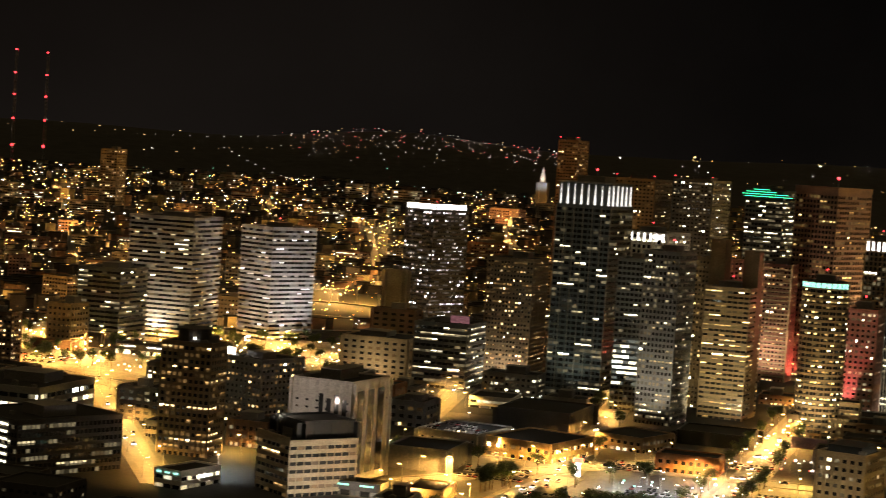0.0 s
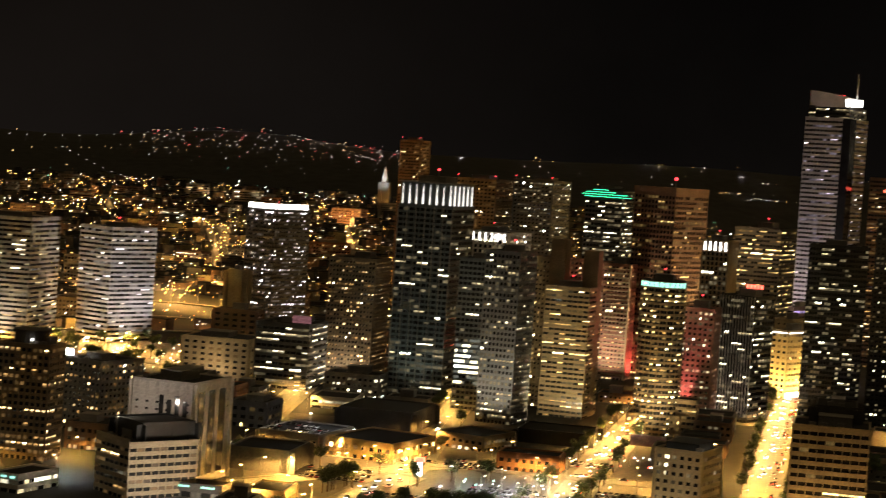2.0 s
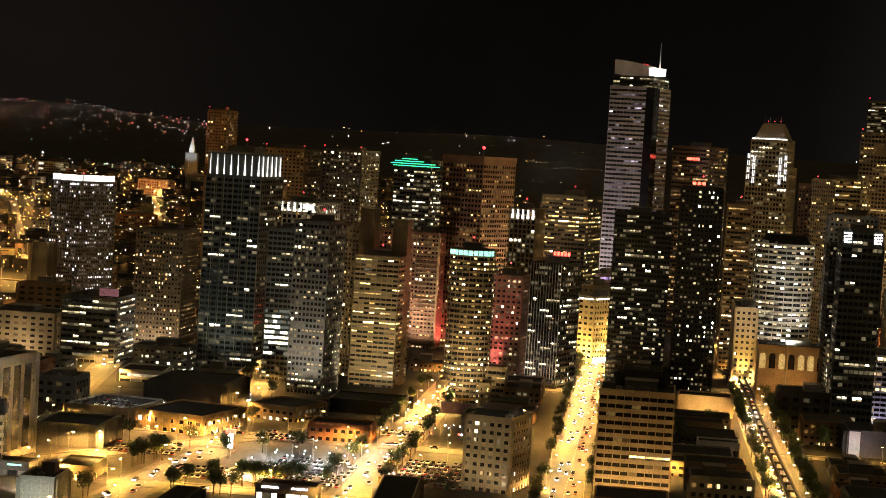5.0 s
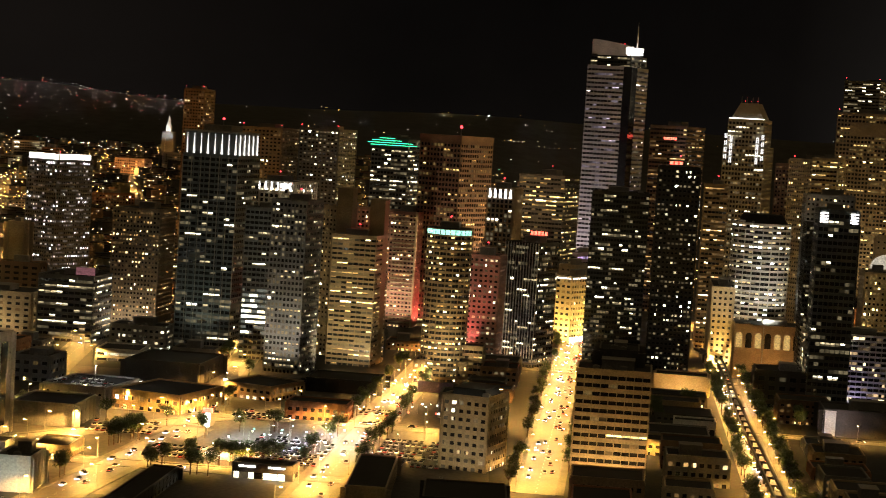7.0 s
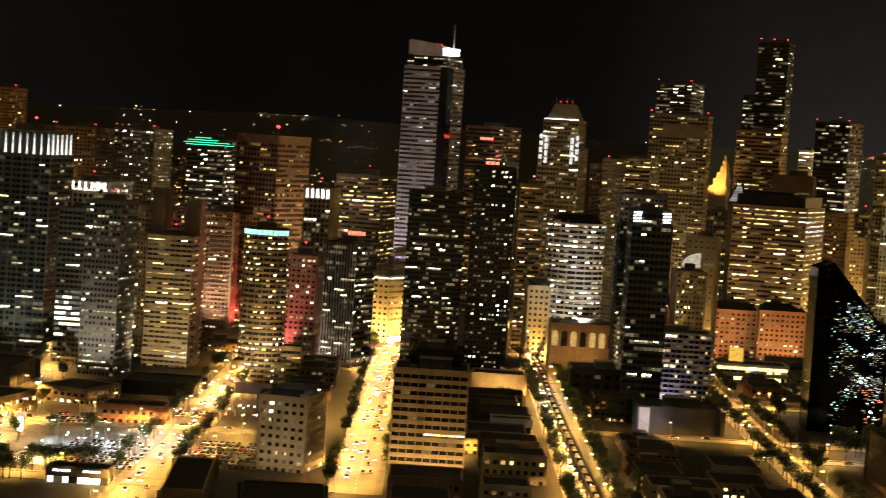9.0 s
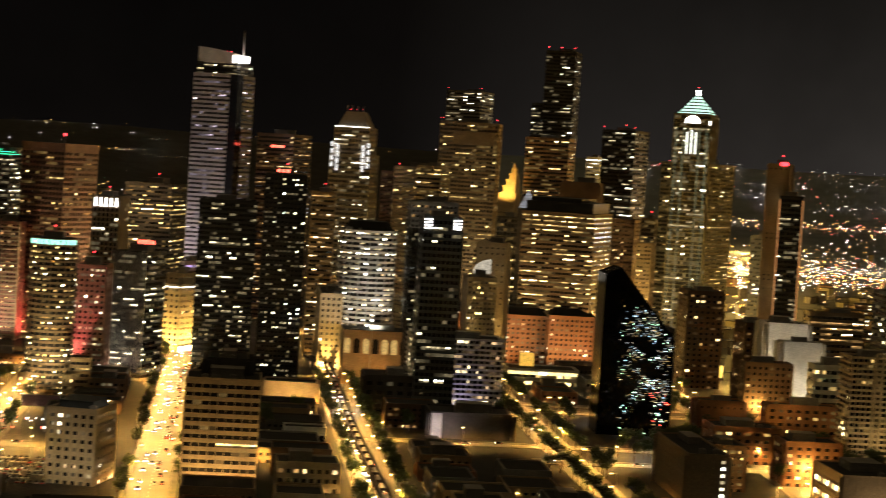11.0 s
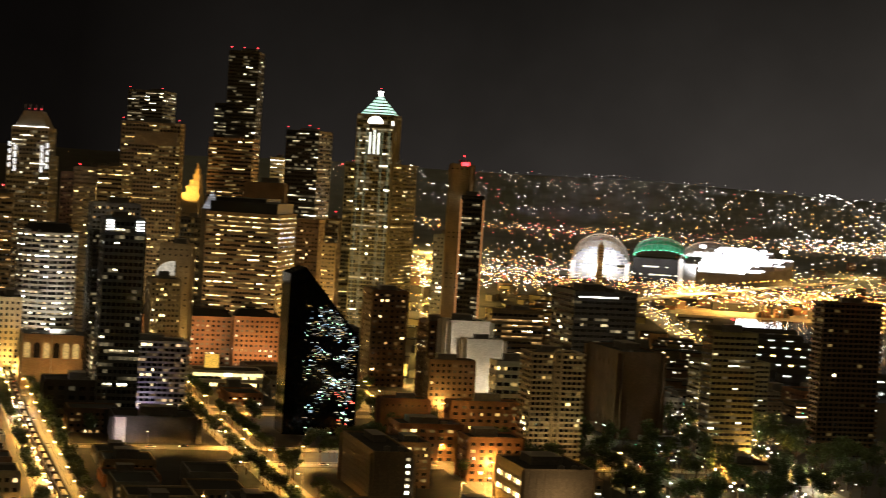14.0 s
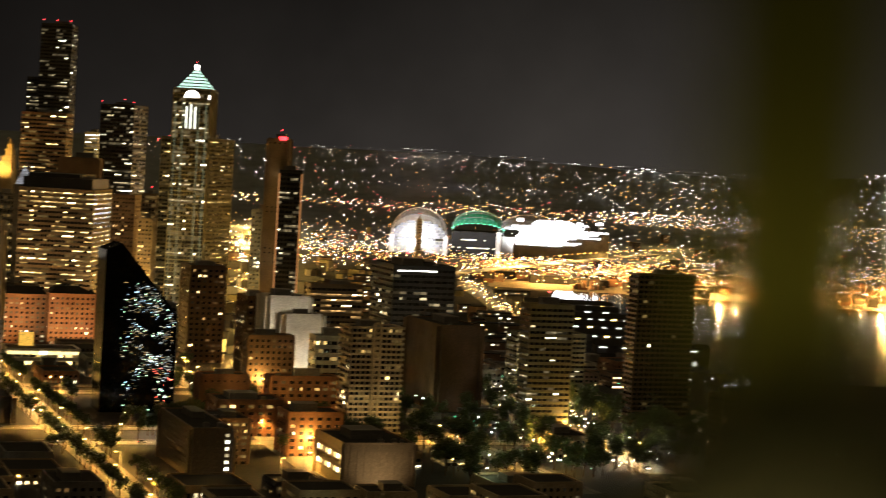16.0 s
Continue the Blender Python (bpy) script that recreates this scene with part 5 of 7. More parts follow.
# ---------------------------------------------------------------- stadiums
def tube(bm, pts, radius, n=6):
    """A bent round bar through a line of points that lie in one upright plane."""
    rows = []
    for i, p in enumerate(pts):
        t = (pts[min(i + 1, len(pts) - 1)] - pts[max(i - 1, 0)]).normalized()
        a = t.orthogonal().normalized() if abs(t.y) > 0.7 else Vector((0, 1, 0))
        a = (a - t * a.dot(t)).normalized()
        b = t.cross(a)
        rows.append([bm.verts.new(p + radius * (a * math.cos(k * math.tau / n) + b * math.sin(k * math.tau / n))) for k in range(n)])
    for u, v in zip(rows, rows[1:]):
        for k in range(n):
            bm.faces.new((u[k], u[(k + 1) % n], v[(k + 1) % n], v[k]))
    bm.faces.new(rows[0][::-1])
    bm.faces.new(rows[-1])
    bmesh.ops.recalc_face_normals(bm, faces=bm.faces)


def arch_stand(label, x, y, phi, span, rise, z0, roof_m, truss_m, power, tint, depth=60, lip=0.5, blaze=True, base=3.0):
    """A grandstand under a lattice arch: a crescent roof hangs from the arch, floodlit storeys painted as glow fill the
    front below it.
    """
    r = root_at("stadium_stand", label, "stadium", x, y, phi)
    rng = random.Random(label)
    n, rows = 28, 5
    ya, yb = -depth / 2 - 2, -depth / 2 - depth * 0.6

    def arc(i, k):
        """A point of the roof: i along the arch, k = 0 at the front lip, 1 at the arch."""
        q = math.pi * i / n
        lift = lip + (1 - lip) * math.sin(math.pi / 2 * k)
        return Vector((span / 2 * math.cos(q), yb + (ya - yb) * k, z0 + (rise - 3) * lift * math.sin(q) ** 0.8))

    bm = bmesh.new()
    g = [[bm.verts.new(arc(i, j / rows)) for i in range(n + 1)] for j in range(rows + 1)]
    for j in range(rows):
        for i in range(n):
            bm.faces.new((g[j][i], g[j][i + 1], g[j + 1][i + 1], g[j + 1][i]))
    bmesh.ops.solidify(bm, geom=bm.faces[:], thickness=0.8)
    part("roof_shell", bm, roof_m, r)
    for i in range(1, n, 2):      # ribs over the shell
        bm = bmesh.new()
        tube(bm, [arc(i, j / rows) + Vector((0, -0.8, 1.0)) for j in range(rows + 1)], 0.55, 4)
        part("roof_rib", bm, truss_m, r)
    for k in (0.35, 0.7):         # purlins along it
        bm = bmesh.new()
        tube(bm, [arc(i, k) + Vector((0, -0.8, 1.2)) for i in range(n + 1)], 0.4, 4)
        part("roof_purlin", bm, STEEL, r)
    high = [Vector((span / 2 * math.cos(math.pi * q / n), ya, z0 + rise * math.sin(math.pi * q / n) ** 0.85)) for q in range(n + 1)]
    low = [Vector((p.x * 0.93, ya, z0 + (p.z - z0) * 0.89)) for p in high]
    for line in (high, low):
        bm = bmesh.new()
        tube(bm, line, 0.8)
        part("arch_chord", bm, truss_m, r)
    bm = bmesh.new()              # zigzag web between the chords
    for i in range(n):
        for p, q in ((high[i], low[i]), (low[i], high[i + 1])):
            if (p - q).length > 0.5:
                tube(bm, [p, q], 0.35, 4)
    part("arch_web", bm, truss_m, r, kind="stuff")
    solid("grandstand", r, WALL["concrete"] if blaze else ROOF, (-span / 2, span / 2, yb + 1.5, depth / 2, 0, z0 - 1))
    if not blaze:                 # string of lamps under the roof edge
        for i in range(2, n - 1, 2):
            p = arc(i, 0)
            solid("edge_lamp", r, tint, (p.x - 1.3, p.x + 1.3, p.y - 1.2, p.y - 0.2, p.z - 0.4, p.z + 1.0))
        for z in (z0 * 0.3, z0 * 0.62):
            bm = bmesh.new()
            for k in range(16):
                a = -span / 2 + 2 + k * (span - 4) / 16
                if rng.random() < 0.5:
                    box(bm, a, a + 3.4, yb + 1.0, yb + 1.4, z, z + 2.2)
            part("concourse_glazing", bm, G["white"][0], r, kind="stuff")
    else:                         # the floodlit front painted as glowing bays, narrower under the roof
        z, top = base, z0 + (rise - 3) * lip
        while z < top - 3:
            half = span / 2 if z < z0 else span / 2 * math.sqrt(max(0, 1 - ((z + 4 - z0) / (top - z0 + 4)) ** 2))
            m = max(2, int(half / 3.2))
            bm = bmesh.new()
            for k in range(m):
                a = -half + k * 2 * half / m
                if rng.random() < (0.72 if z < z0 * 0.7 else 0.92):
                    box(bm, a + 0.3, a + 2 * half / m - rng.uniform(0.2, 1.6), yb + 0.2, yb + 1.2, z, z + rng.uniform(3.0, 4.6))
            part("concourse_storey", bm, tint, r, "white concourse bays with floodlighting painted as glow", kind="stuff")
            if z >= z0:
                solid("storey_slab", r, WALL["concrete"], (-half, half, yb + 1.3, yb + 8, z - 0.4, z + 4.6))
            z += 5.0
        for sx in (-1, 1):        # stair towers at the ends
            solid("stair_tower", r, WALL["white"], (sx * span * 0.47 - 4, sx * span * 0.47 + 4, yb - 5, yb + 0.1, 0, z0 + 6))
    if power:
        d = bpy.data.lights.new("stadium_light", "SPOT")
        d.energy, d.color, d.shadow_soft_size, d.spot_size, d.spot_blend = power, (0.90, 0.94, 1.0), 6, radians(62 if base < 20 else 140), 0.8
        ob = new("stadium_light", d)
        ob.parent = r
        ob.matrix_basis = look((0, -depth * 1.2 - 120 if base < 20 else yb - 26, z0 - 8), (0, -depth * 0.6, z0 + rise * 0.55), 0)
    return r


def light_banks(label, x, y, phi, span, tint):
    """An open grandstand with floodlights in tiers, thinning at one end to imitate glare."""
    r = root_at("stadium_stand", label, "stadium", x, y, phi)
    rng = random.Random(label)
    for k in range(17):
        z = 28 + 2.5 * k
        u = abs(k / 16 - 0.55)
        x0, x1 = -span / 2 + 60 * max(0, k / 16 - 0.4) + rng.uniform(0, 9), span / 2 - 105 * u - rng.uniform(0, 46)
        solid("seating_tier", r, WALL["dark"], (x0 - 1, x1 + 1, 1.0 + 2.4 * k, 3.3 + 2.4 * k, 0, z))
        bm = bmesh.new()
        a = x0
        while a < x1:
            ww = rng.uniform(1.0, 2.6)
            if rng.random() < 0.95 - 1.1 * max(0, a / span):
                box(bm, a, a + ww, 0.2 + 2.4 * k, 0.9 + 2.4 * k, z - 0.3, z + rng.uniform(1.5, 2.3))
            a += ww + rng.uniform(0.1, 0.5)
        part("floodlight_bank", bm, tint, r, "white floodlight bank spread to imitate glare", kind="stuff")
    for k in range(5):
        a = -span * 0.45 + k * span * 0.2
        bm = bmesh.new()
        cone(bm, a, 46, 0, 74, 1.0, 0.6, 8)
        part("light_mast", bm, STEEL, r)
        solid("mast_floodlights", r, tint, (a - 5, a + 5, 44.6, 45.4, 66, 71 - 2 * (k % 2)), label="bank of floodlights on a mast")
    return r


SOFTBLAZE = glow("painted_stand_light", (0.84, 0.83, 1.0), 0.22, 0.9)
PALEBLAZE = glow("painted_concourse_light", (0.84, 0.83, 1.0), 0.9, 0.8)
BLAZE = glow("stadium_floodlight", (0.92, 0.93, 1.0), 9.0, 0.6)
GREENLAMP = glow("green_stadium_lamp", (0.1, 1.0, 0.5), 3, 0.3)
EM = surface("green_roof_paint", (0.08, 0.60, 0.34), 0.5)
EMBAR = surface("pale_green_steel", (0.30, 0.80, 0.58), 0.4)
arch_stand("white floodlit stadium stand under a tall lattice arch", 2040, 2722, 36.9, 100, 54, 24, WALL["pale"], WALL["white"], 2.4e6, SOFTBLAZE, lip=0.62, base=12.0)
arch_stand("green-lit stadium stand under a lattice arch", 2124, 2660, 38.7, 92, 35, 43, EM, EMBAR, 9.0e5, GREENLAMP, lip=0.42, blaze=False)
arch_stand("floodlit ballpark with an arched sliding roof", 2189, 2602, 40.1, 104, 38, 38, WALL["pale"], WALL["white"], 1.4e6, PALEBLAZE, 60, lip=0.6, base=50.0)
light_banks("blazing ballpark grandstand with tiers of floodlights", 2150, 2458, 41.0, 170, BLAZE)


# ---------------------------------------------------------------- distance: roofs and lights
def place(a, r):
    return r * math.sin(radians(a)), r * math.cos(radians(a))


HILL_STREETS = []
for k, (r, a0, a1) in enumerate(((1640, -15, 6), (1745, -16, 2), (1865, -13, 8), (2010, -16, 6), (2190, -14, 9), (2400, -16, 4), (2660, -15, 7), (2980, -14, 3))):
    n = int((a1 - a0) * r / 2300)
    HILL_STREETS.append([place(a0 + (a1 - a0) * i / n + 0.0, r + 26 * math.sin(i * 0.8 + k)) for i in range(n + 1)])
for a, r0, r1 in ((-13.2, 1600, 2500), (-10.4, 1620, 2900), (-7.6, 1600, 2700), (-4.2, 1650, 3000), (-1.5, 1700, 2600), (2.6, 1720, 2700), (6.2, 1900, 2600)):
    HILL_STREETS.append([place(a - 0.0009 * (r - r0), r) for r in range(r0, r1, 60)])


def hill_street(pts, width=9):
    """A street laid over the slopes."""
    bm = bmesh.new()
    rows = []
    for i, p in enumerate(pts):
        t = (Vector(pts[min(i + 1, len(pts) - 1)]) - Vector(pts[max(i - 1, 0)])).normalized()
        n = Vector((t.y, -t.x)) * width / 2
        z = ground_z(*p)
        rows.append([bm.verts.new((p[0] + q * n.x, p[1] + q * n.y, z + h)) for q, h in ((-1, -3), (-1, 1.1), (1, 1.1), (1, -3))])
    for a, b in zip(rows, rows[1:]):
        for k in range(4):
            bm.faces.new((a[k], a[(k + 1) % 4], b[(k + 1) % 4], b[k]))
    bmesh.ops.recalc_face_normals(bm, faces=bm.faces)
    me = bpy.data.meshes.new("road")
    bm.to_mesh(me)
    bm.free()
    me.materials.append(ASPHALT)
    tagged(new("road", me), "asphalt hill street under sodium lamps", "road", kind="structure")


def hill_blocks():
    """Apartment and office blocks among the hill houses."""
    rng = random.Random(55)
    n = 0
    while n < 74:
        a, r = rng.uniform(-16, 11), rng.triangular(1600, 3300, 1800)
        x, y = place(a, r)
        w, d, h = rng.uniform(20, 46), rng.uniform(16, 26), rng.choice((10, 12, 14, 17, 20, 24, 30))
        if not clear_of(x, y, max(w, d) * 0.5):
            continue
        n += 1
        wall = rng.choice(("tan", "cream", "brick", "concrete", "brown", "rose", "stone"))
        name, label = rng.choice((("apartment_building", "mid-rise hillside apartment block with lit rooms"), ("office_building", "mid-rise hillside office block with lit floors"), ("brick_building", "plain hillside block beside a lamplit street")))
        root = root_at(name, label, name.replace("_", " "), x, y, rng.choice((17, 17, 30, -10)), ground_z(x, y) - 2)
        tier(root, 0, 0, w, d, 0, h + 2, rng.choice("PPSG"), wall, rng.choice(("warm", "gold", "warm", "white")), rng.uniform(0.12, 0.45), 3.6, 3.4, False, rng)
        if rng.random() < 0.5:
            roof_gear(root, w, d, h + 2, rng, fans=False)
        FOOT.append((x, y, max(w, d) * 0.6, h))


def far_houses():
    rng = random.Random(11)
    me = bmesh.new()
    n = 0
    while n < 2900:
        if rng.random() < 0.85:
            a, r = rng.uniform(-17, 13), rng.triangular(1560, 3900, 1900)
        else:
            a, r = (rng.uniform(13, 58), rng.triangular(2250, 4000, 2600)) if rng.random() < 0.7 else (rng.uniform(28, 39), rng.uniform(1480, 2300))
        x, y = place(a, r)
        if not clear_of(x, y, 12) or (a > 37 and 1950 < r < 3250):
            continue
        n += 1
        z = ground_z(x, y)
        w, d, h = rng.uniform(8, 19), rng.uniform(8, 17), rng.choice((6, 6, 7, 8, 9, 10, 12, 15))
        q = pose(x, y, z - 3, 0, 0, rng.choice((-17, 25, 25, 25, -33)))
        n0 = len(me.verts)
        box(me, -w / 2, w / 2, -d / 2, d / 2, 0, h + 3, rng.choice((0, 0, 1, 2)))
        box(me, -w / 2 - 0.3, w / 2 + 0.3, -d / 2 - 0.3, d / 2 + 0.3, h + 3, h + 3.5, 3)
        for f in range(max(1, int(h / 3.3))):
            for i in range(int(w / 2.6)):
                if rng.random() < 0.11:
                    xx = -w / 2 + 0.5 + i * 2.6
                    quad(me, ((xx, -d / 2 - 0.05, 4.0 + f * 3.3), (xx + 1.4, -d / 2 - 0.05, 4.0 + f * 3.3), (xx + 1.4, -d / 2 - 0.05, 5.4 + f * 3.3), (xx, -d / 2 - 0.05, 5.4 + f * 3.3)), rng.choice((4, 6, 6, 5, 7)))
        me.verts.ensure_lookup_table()
        for v in me.verts[n0:]:
            v.co = q @ v.co
    for _ in range(90):       # waterfront warehouses
        a, r = rng.uniform(34.5, 41.2), rng.uniform(1480, 2480)
        x, y = place(a, r)
        u = (x - 1272) * 0.54 + (y - 1528) * 0.84
        if not clear_of(x, y, 26) or abs((x - 1272) * 0.84 - (y - 1528) * 0.54) < 32 and u > -140 or a > 40.2 and r > 1620:
            continue
        w, d, h = rng.uniform(22, 46), rng.uniform(16, 24), rng.choice((6, 8, 10, 13, 16))
        q = pose(x, y, -1, 0, 0, -33)
        n0 = len(me.verts)
        box(me, -w / 2, w / 2, -d / 2, d / 2, 0, h, rng.choice((1, 2)))
        box(me, -w / 2 - 0.3, w / 2 + 0.3, -d / 2 - 0.3, d / 2 + 0.3, h, h + 0.5, 3)
        for i in range(int(w / 4)):
            for f in range(int(h / 4)):
                if rng.random() < 0.3:
                    xx = -w / 2 + 1 + i * 4
                    quad(me, ((xx, -d / 2 - 0.05, 2.4 + f * 4), (xx + 2.2, -d / 2 - 0.05, 2.4 + f * 4), (xx + 2.2, -d / 2 - 0.05, 3.8 + f * 4), (xx, -d / 2 - 0.05, 3.8 + f * 4)), rng.choice((4, 5, 6, 7)))
        me.verts.ensure_lookup_table()
        for v in me.verts[n0:]:
            v.co = q @ v.co
    data = bpy.data.meshes.new("far_houses")
    me.to_mesh(data)
    me.free()
    for m in (WALL["dark"], WALL["brown"], WALL["olive"], ROOF, G["warm"][0], G["white"][0], G["warm"][1], G["white"][1]):
        data.materials.append(m)
    tagged(new("far_houses", data), "low houses and blocks with lit windows across the hillsides", "houses", kind="stuff")


FOOT = [(ob.matrix_basis.translation.x, ob.matrix_basis.translation.y, max(w, d) * 0.62, h) for ob, w, d, h in T.values()]


def clear_of(x, y, m):
    for bx, by, br, bh in FOOT:
        if abs(x - bx) < br + m and abs(y - by) < br + m and (x - bx) ** 2 + (y - by) ** 2 < (br + m) ** 2:
            return False
    v = Vector((x, y))
    for p, q, w in ROADS:
        t = (q - p)
        k = max(0, min(1, (v - p).dot(t) / t.length_squared))
        if (v - p - t * k).length < w / 2 + 3.5 + m:
            return False
    if v.length > 1560:
        for line in HILL_STREETS:
            if any((v.x - px) ** 2 + (v.y - py) ** 2 < (9 + m * 0.7) ** 2 for px, py in line):
                return False
    return True


def far_lights():
    """Bulbs of street lamps and porches, far off: tiny glowing solids in one mesh."""
    rng = random.Random(3)
    vs, fs, ms = [], [], []

    def bulb(x, y, z, s, m):
        n = len(vs)
        vs.extend(((x + s, y, z), (x - s, y, z), (x, y + s, z), (x, y - s, z), (x, y, z + s), (x, y, z - s)))
        for a, b, c in ((0, 2, 4), (2, 1, 4), (1, 3, 4), (3, 0, 4), (2, 0, 5), (1, 2, 5), (3, 1, 5), (0, 3, 5)):
            fs.append((n + a, n + b, n + c))
            ms.append(m)

    def scatter(count, a0, a1, r0, r1, mode, mats, lo=0.5, hi=1.1, up=7, thr=-0.1):
        k = 0
        while k < count:
            a, r = rng.uniform(a0, a1), rng.triangular(r0, r1, mode)
            x, y = place(a, r)
            if noise.noise(Vector((x * 0.004, y * 0.004, 1.7))) + 0.5 * noise.noise(Vector((x * 0.015, y * 0.015, 4.1))) < thr + rng.uniform(-0.35, 0.1):
                continue
            k += 1
            bulb(x, y, ground_z(x, y) + up * rng.uniform(0.7, 1.6), rng.uniform(lo, hi) * r / 2600, rng.choice(mats))

    def rows(count, a0, a1, r0, r1, mats, lo, hi):
        """Lamps strung along straight far streets."""
        for _ in range(count):
            a, r = rng.uniform(a0, a1), rng.uniform(r0, r1)
            x, y = place(a, r)
            t = radians(rng.choice((17, 107, 65, 155)) if rng.random() < 0.4 else a + 90 + rng.gauss(0, 5))
            n, step, m = rng.randint(5, 16), rng.uniform(28, 60), rng.choice(mats)
            for k in range(n):
                px, py = x + math.sin(t) * step * k, y + math.cos(t) * step * k
                if math.hypot(px, py) < 4850:
                    bulb(px, py, ground_z(px, py) + 8, rng.uniform(lo, hi) * r / 2600, m if rng.random() < 0.8 else rng.choice(mats))

    scatter(1700, -18, 14, 1560, 3500, 1950, (0, 0, 0, 1, 0, 2), 0.2, 0.8, thr=0.08)
    rows(190, -18, 12, 1600, 3400, (0, 0, 0, 1, 2), 0.25, 0.7)
    rows(45, 25, 50, 3430, 3700, (0, 0, 1, 1, 2, 3), 0.25, 0.8)
    scatter(210, -17, 12, 1620, 3300, 2100, (0, 0, 2, 2), 0.6, 1.15)
    scatter(520, -18, 16, 2400, 4300, 3200, (0, 0, 0, 1, 2, 1, 4), 0.3, 0.65)
    scatter(34, -18, -6, 4000, 4850, 4500, (5, 5, 6), 0.4, 0.75)
    rows(4, -12, -6, 4300, 4600, (5, 6), 0.4, 0.7)
    scatter(270, -5, 4, 4200, 4850, 4600, (5, 6, 6, 6, 3), 0.3, 0.62)
    scatter(110, 3, 26, 4200, 4850, 4700, (0, 1, 1, 2), 0.2, 0.5)
    scatter(650, 8, 28, 1900, 3600, 2500, (0, 0, 0, 1, 2), 0.25, 0.75, thr=0.05)
    rows(70, 7, 26, 2000, 3400, (0, 0, 1, 2), 0.25, 0.6)
    scatter(1000, 26, 60, 2600, 3600, 3100, (0, 0, 0, 1, 1, 2, 3), 0.2, 1.0, thr=0.12)
    rows(640, 26, 60, 2700, 3500, (0, 0, 0, 1, 1, 2, 3), 0.2, 0.72)
    rows(130, 44, 60, 3300, 4500, (0, 0, 1, 1), 0.4, 0.9)
    scatter(430, 27, 60, 4450, 4850, 4650, (5, 6, 6, 1, 3), 0.2, 0.58, thr=0.16)
    rows(120, 27, 60, 4420, 4820, (5, 6, 1, 1), 0.2, 0.5)
    rows(110, 41, 60, 4050, 4650, (0, 1, 1), 0.5, 0.95)
    scatter(300, 26, 60, 3430, 3900, 3500, (0, 0, 1, 1, 2, 3, 5, 6), 0.25, 0.95, thr=0.1)
    scatter(260, 40, 60, 3900, 4750, 4500, (0, 5, 1, 6), 0.4, 0.9, thr=0.1)
    rows(75, 31, 47, 4040, 4300, (0, 0, 1, 2, 3), 0.3, 0.7)      # the far edge of the plain
    scatter(200, 31, 50, 4020, 4320, 4250, (0, 0, 1, 1, 2, 3), 0.3, 0.8, thr=0.02)
    for k in range(650):      # rows of yard lamps along the quays
        a, r = rng.uniform(38.5, 52), rng.uniform(2530, 3200)
        x, y = place(a, r)
        bulb(x, y, rng.uniform(7, 16), rng.uniform(0.45, 1.0), rng.choice((0, 0, 0, 2, 2, 1)))
    for k in range(120):      # lamps of the waterfront street
        u = rng.random()
        bulb(1272 + 306 * u + rng.gauss(0, 8), 1528 + 474 * u + rng.gauss(0, 8), rng.uniform(3, 9), rng.uniform(0.35, 0.8), rng.choice((0, 2, 1, 2)))
    for k in range(150):      # lamps and cars in the long canyon street
        u = rng.random()
        bulb(1002 + 957 * u + rng.gauss(0, 7), 1603 + 1598 * u + rng.gauss(0, 7), rng.uniform(1, 9), rng.uniform(0.4, 0.9), rng.choice((0, 2, 2, 1)))
    for k in range(46):       # lamps along the viaduct
        u = k / 45
        bulb(1560 + 1240 * u, 2010 + 690 * u + 60 * math.sin(u * 3.1), 21, 1.1, 0)
    me = bpy.data.meshes.new("distant_lamps")
    me.from_pydata(vs, [], fs)
    for m in (glow("far_sodium", (1, 0.45, 0.09), 9, 0.85), glow("far_white", (1, 0.88, 0.78), 17, 0.85), glow("far_yellow", (1, 0.60, 0.20), 11, 0.85), glow("far_red", (1, 0.12, 0.1), 5, 0.6), glow("far_green", (0.3, 1, 0.6), 4, 0.6), glow("hill_sodium", (1, 0.58, 0.22), 2.2, 0.8), glow("hill_white", (1, 0.90, 0.78), 2.2, 0.8)):
        me.materials.append(m)
    me.polygons.foreach_set("material_index", ms)
    tagged(new("distant_lamps", me), "thousands of distant street and porch lamps over the hills", "lamps", kind="stuff")


FOOT += [(-95, 1870, 85, 0), (-90, 1770, 55, 0)]      # open ground before the raised motorway
hill_blocks()
far_houses()
far_lights()
for line in HILL_STREETS:
    hill_street(line)


MASTBULB = glow("mast_bulb", (1, 0.50, 0.09), 14, 0.3)


def pool(x, y, power, colour=(1, 0.58, 0.13), z=14, bare=False):
    """A tall mast lamp over a far yard or crossing."""
    r = root_at("mast_lamp", "tall mast lamp over a far yard", "mast lamp", x, y, 0, ground_z(x, y))
    bm = bmesh.new()
    cone(bm, 0, 0, 0, z - 0.3, 0.3, 0.18, 6)
    part("mast", bm, STEEL, r)
    bm = bmesh.new()
    cone(bm, 1.4, 0, z - 0.5, z - 0.1, 0.7, 0.5, 8)
    part("lamp_head", bm, MASTBULB, r)
    d = bpy.data.lights.new("mast_light", "POINT" if bare else "SPOT")
    d.energy, d.color, d.shadow_soft_size = power, colour, 1.0
    if not bare:         # shielded head
        d.spot_size, d.spot_blend = radians(168), 0.2
    ob = new("mast_light", d)
    ob.parent = r
    ob.location = (0, 0, z - 0.8)


HILLBULB = glow("amber_bulb", (1, 0.48, 0.08), 9, 0.5)


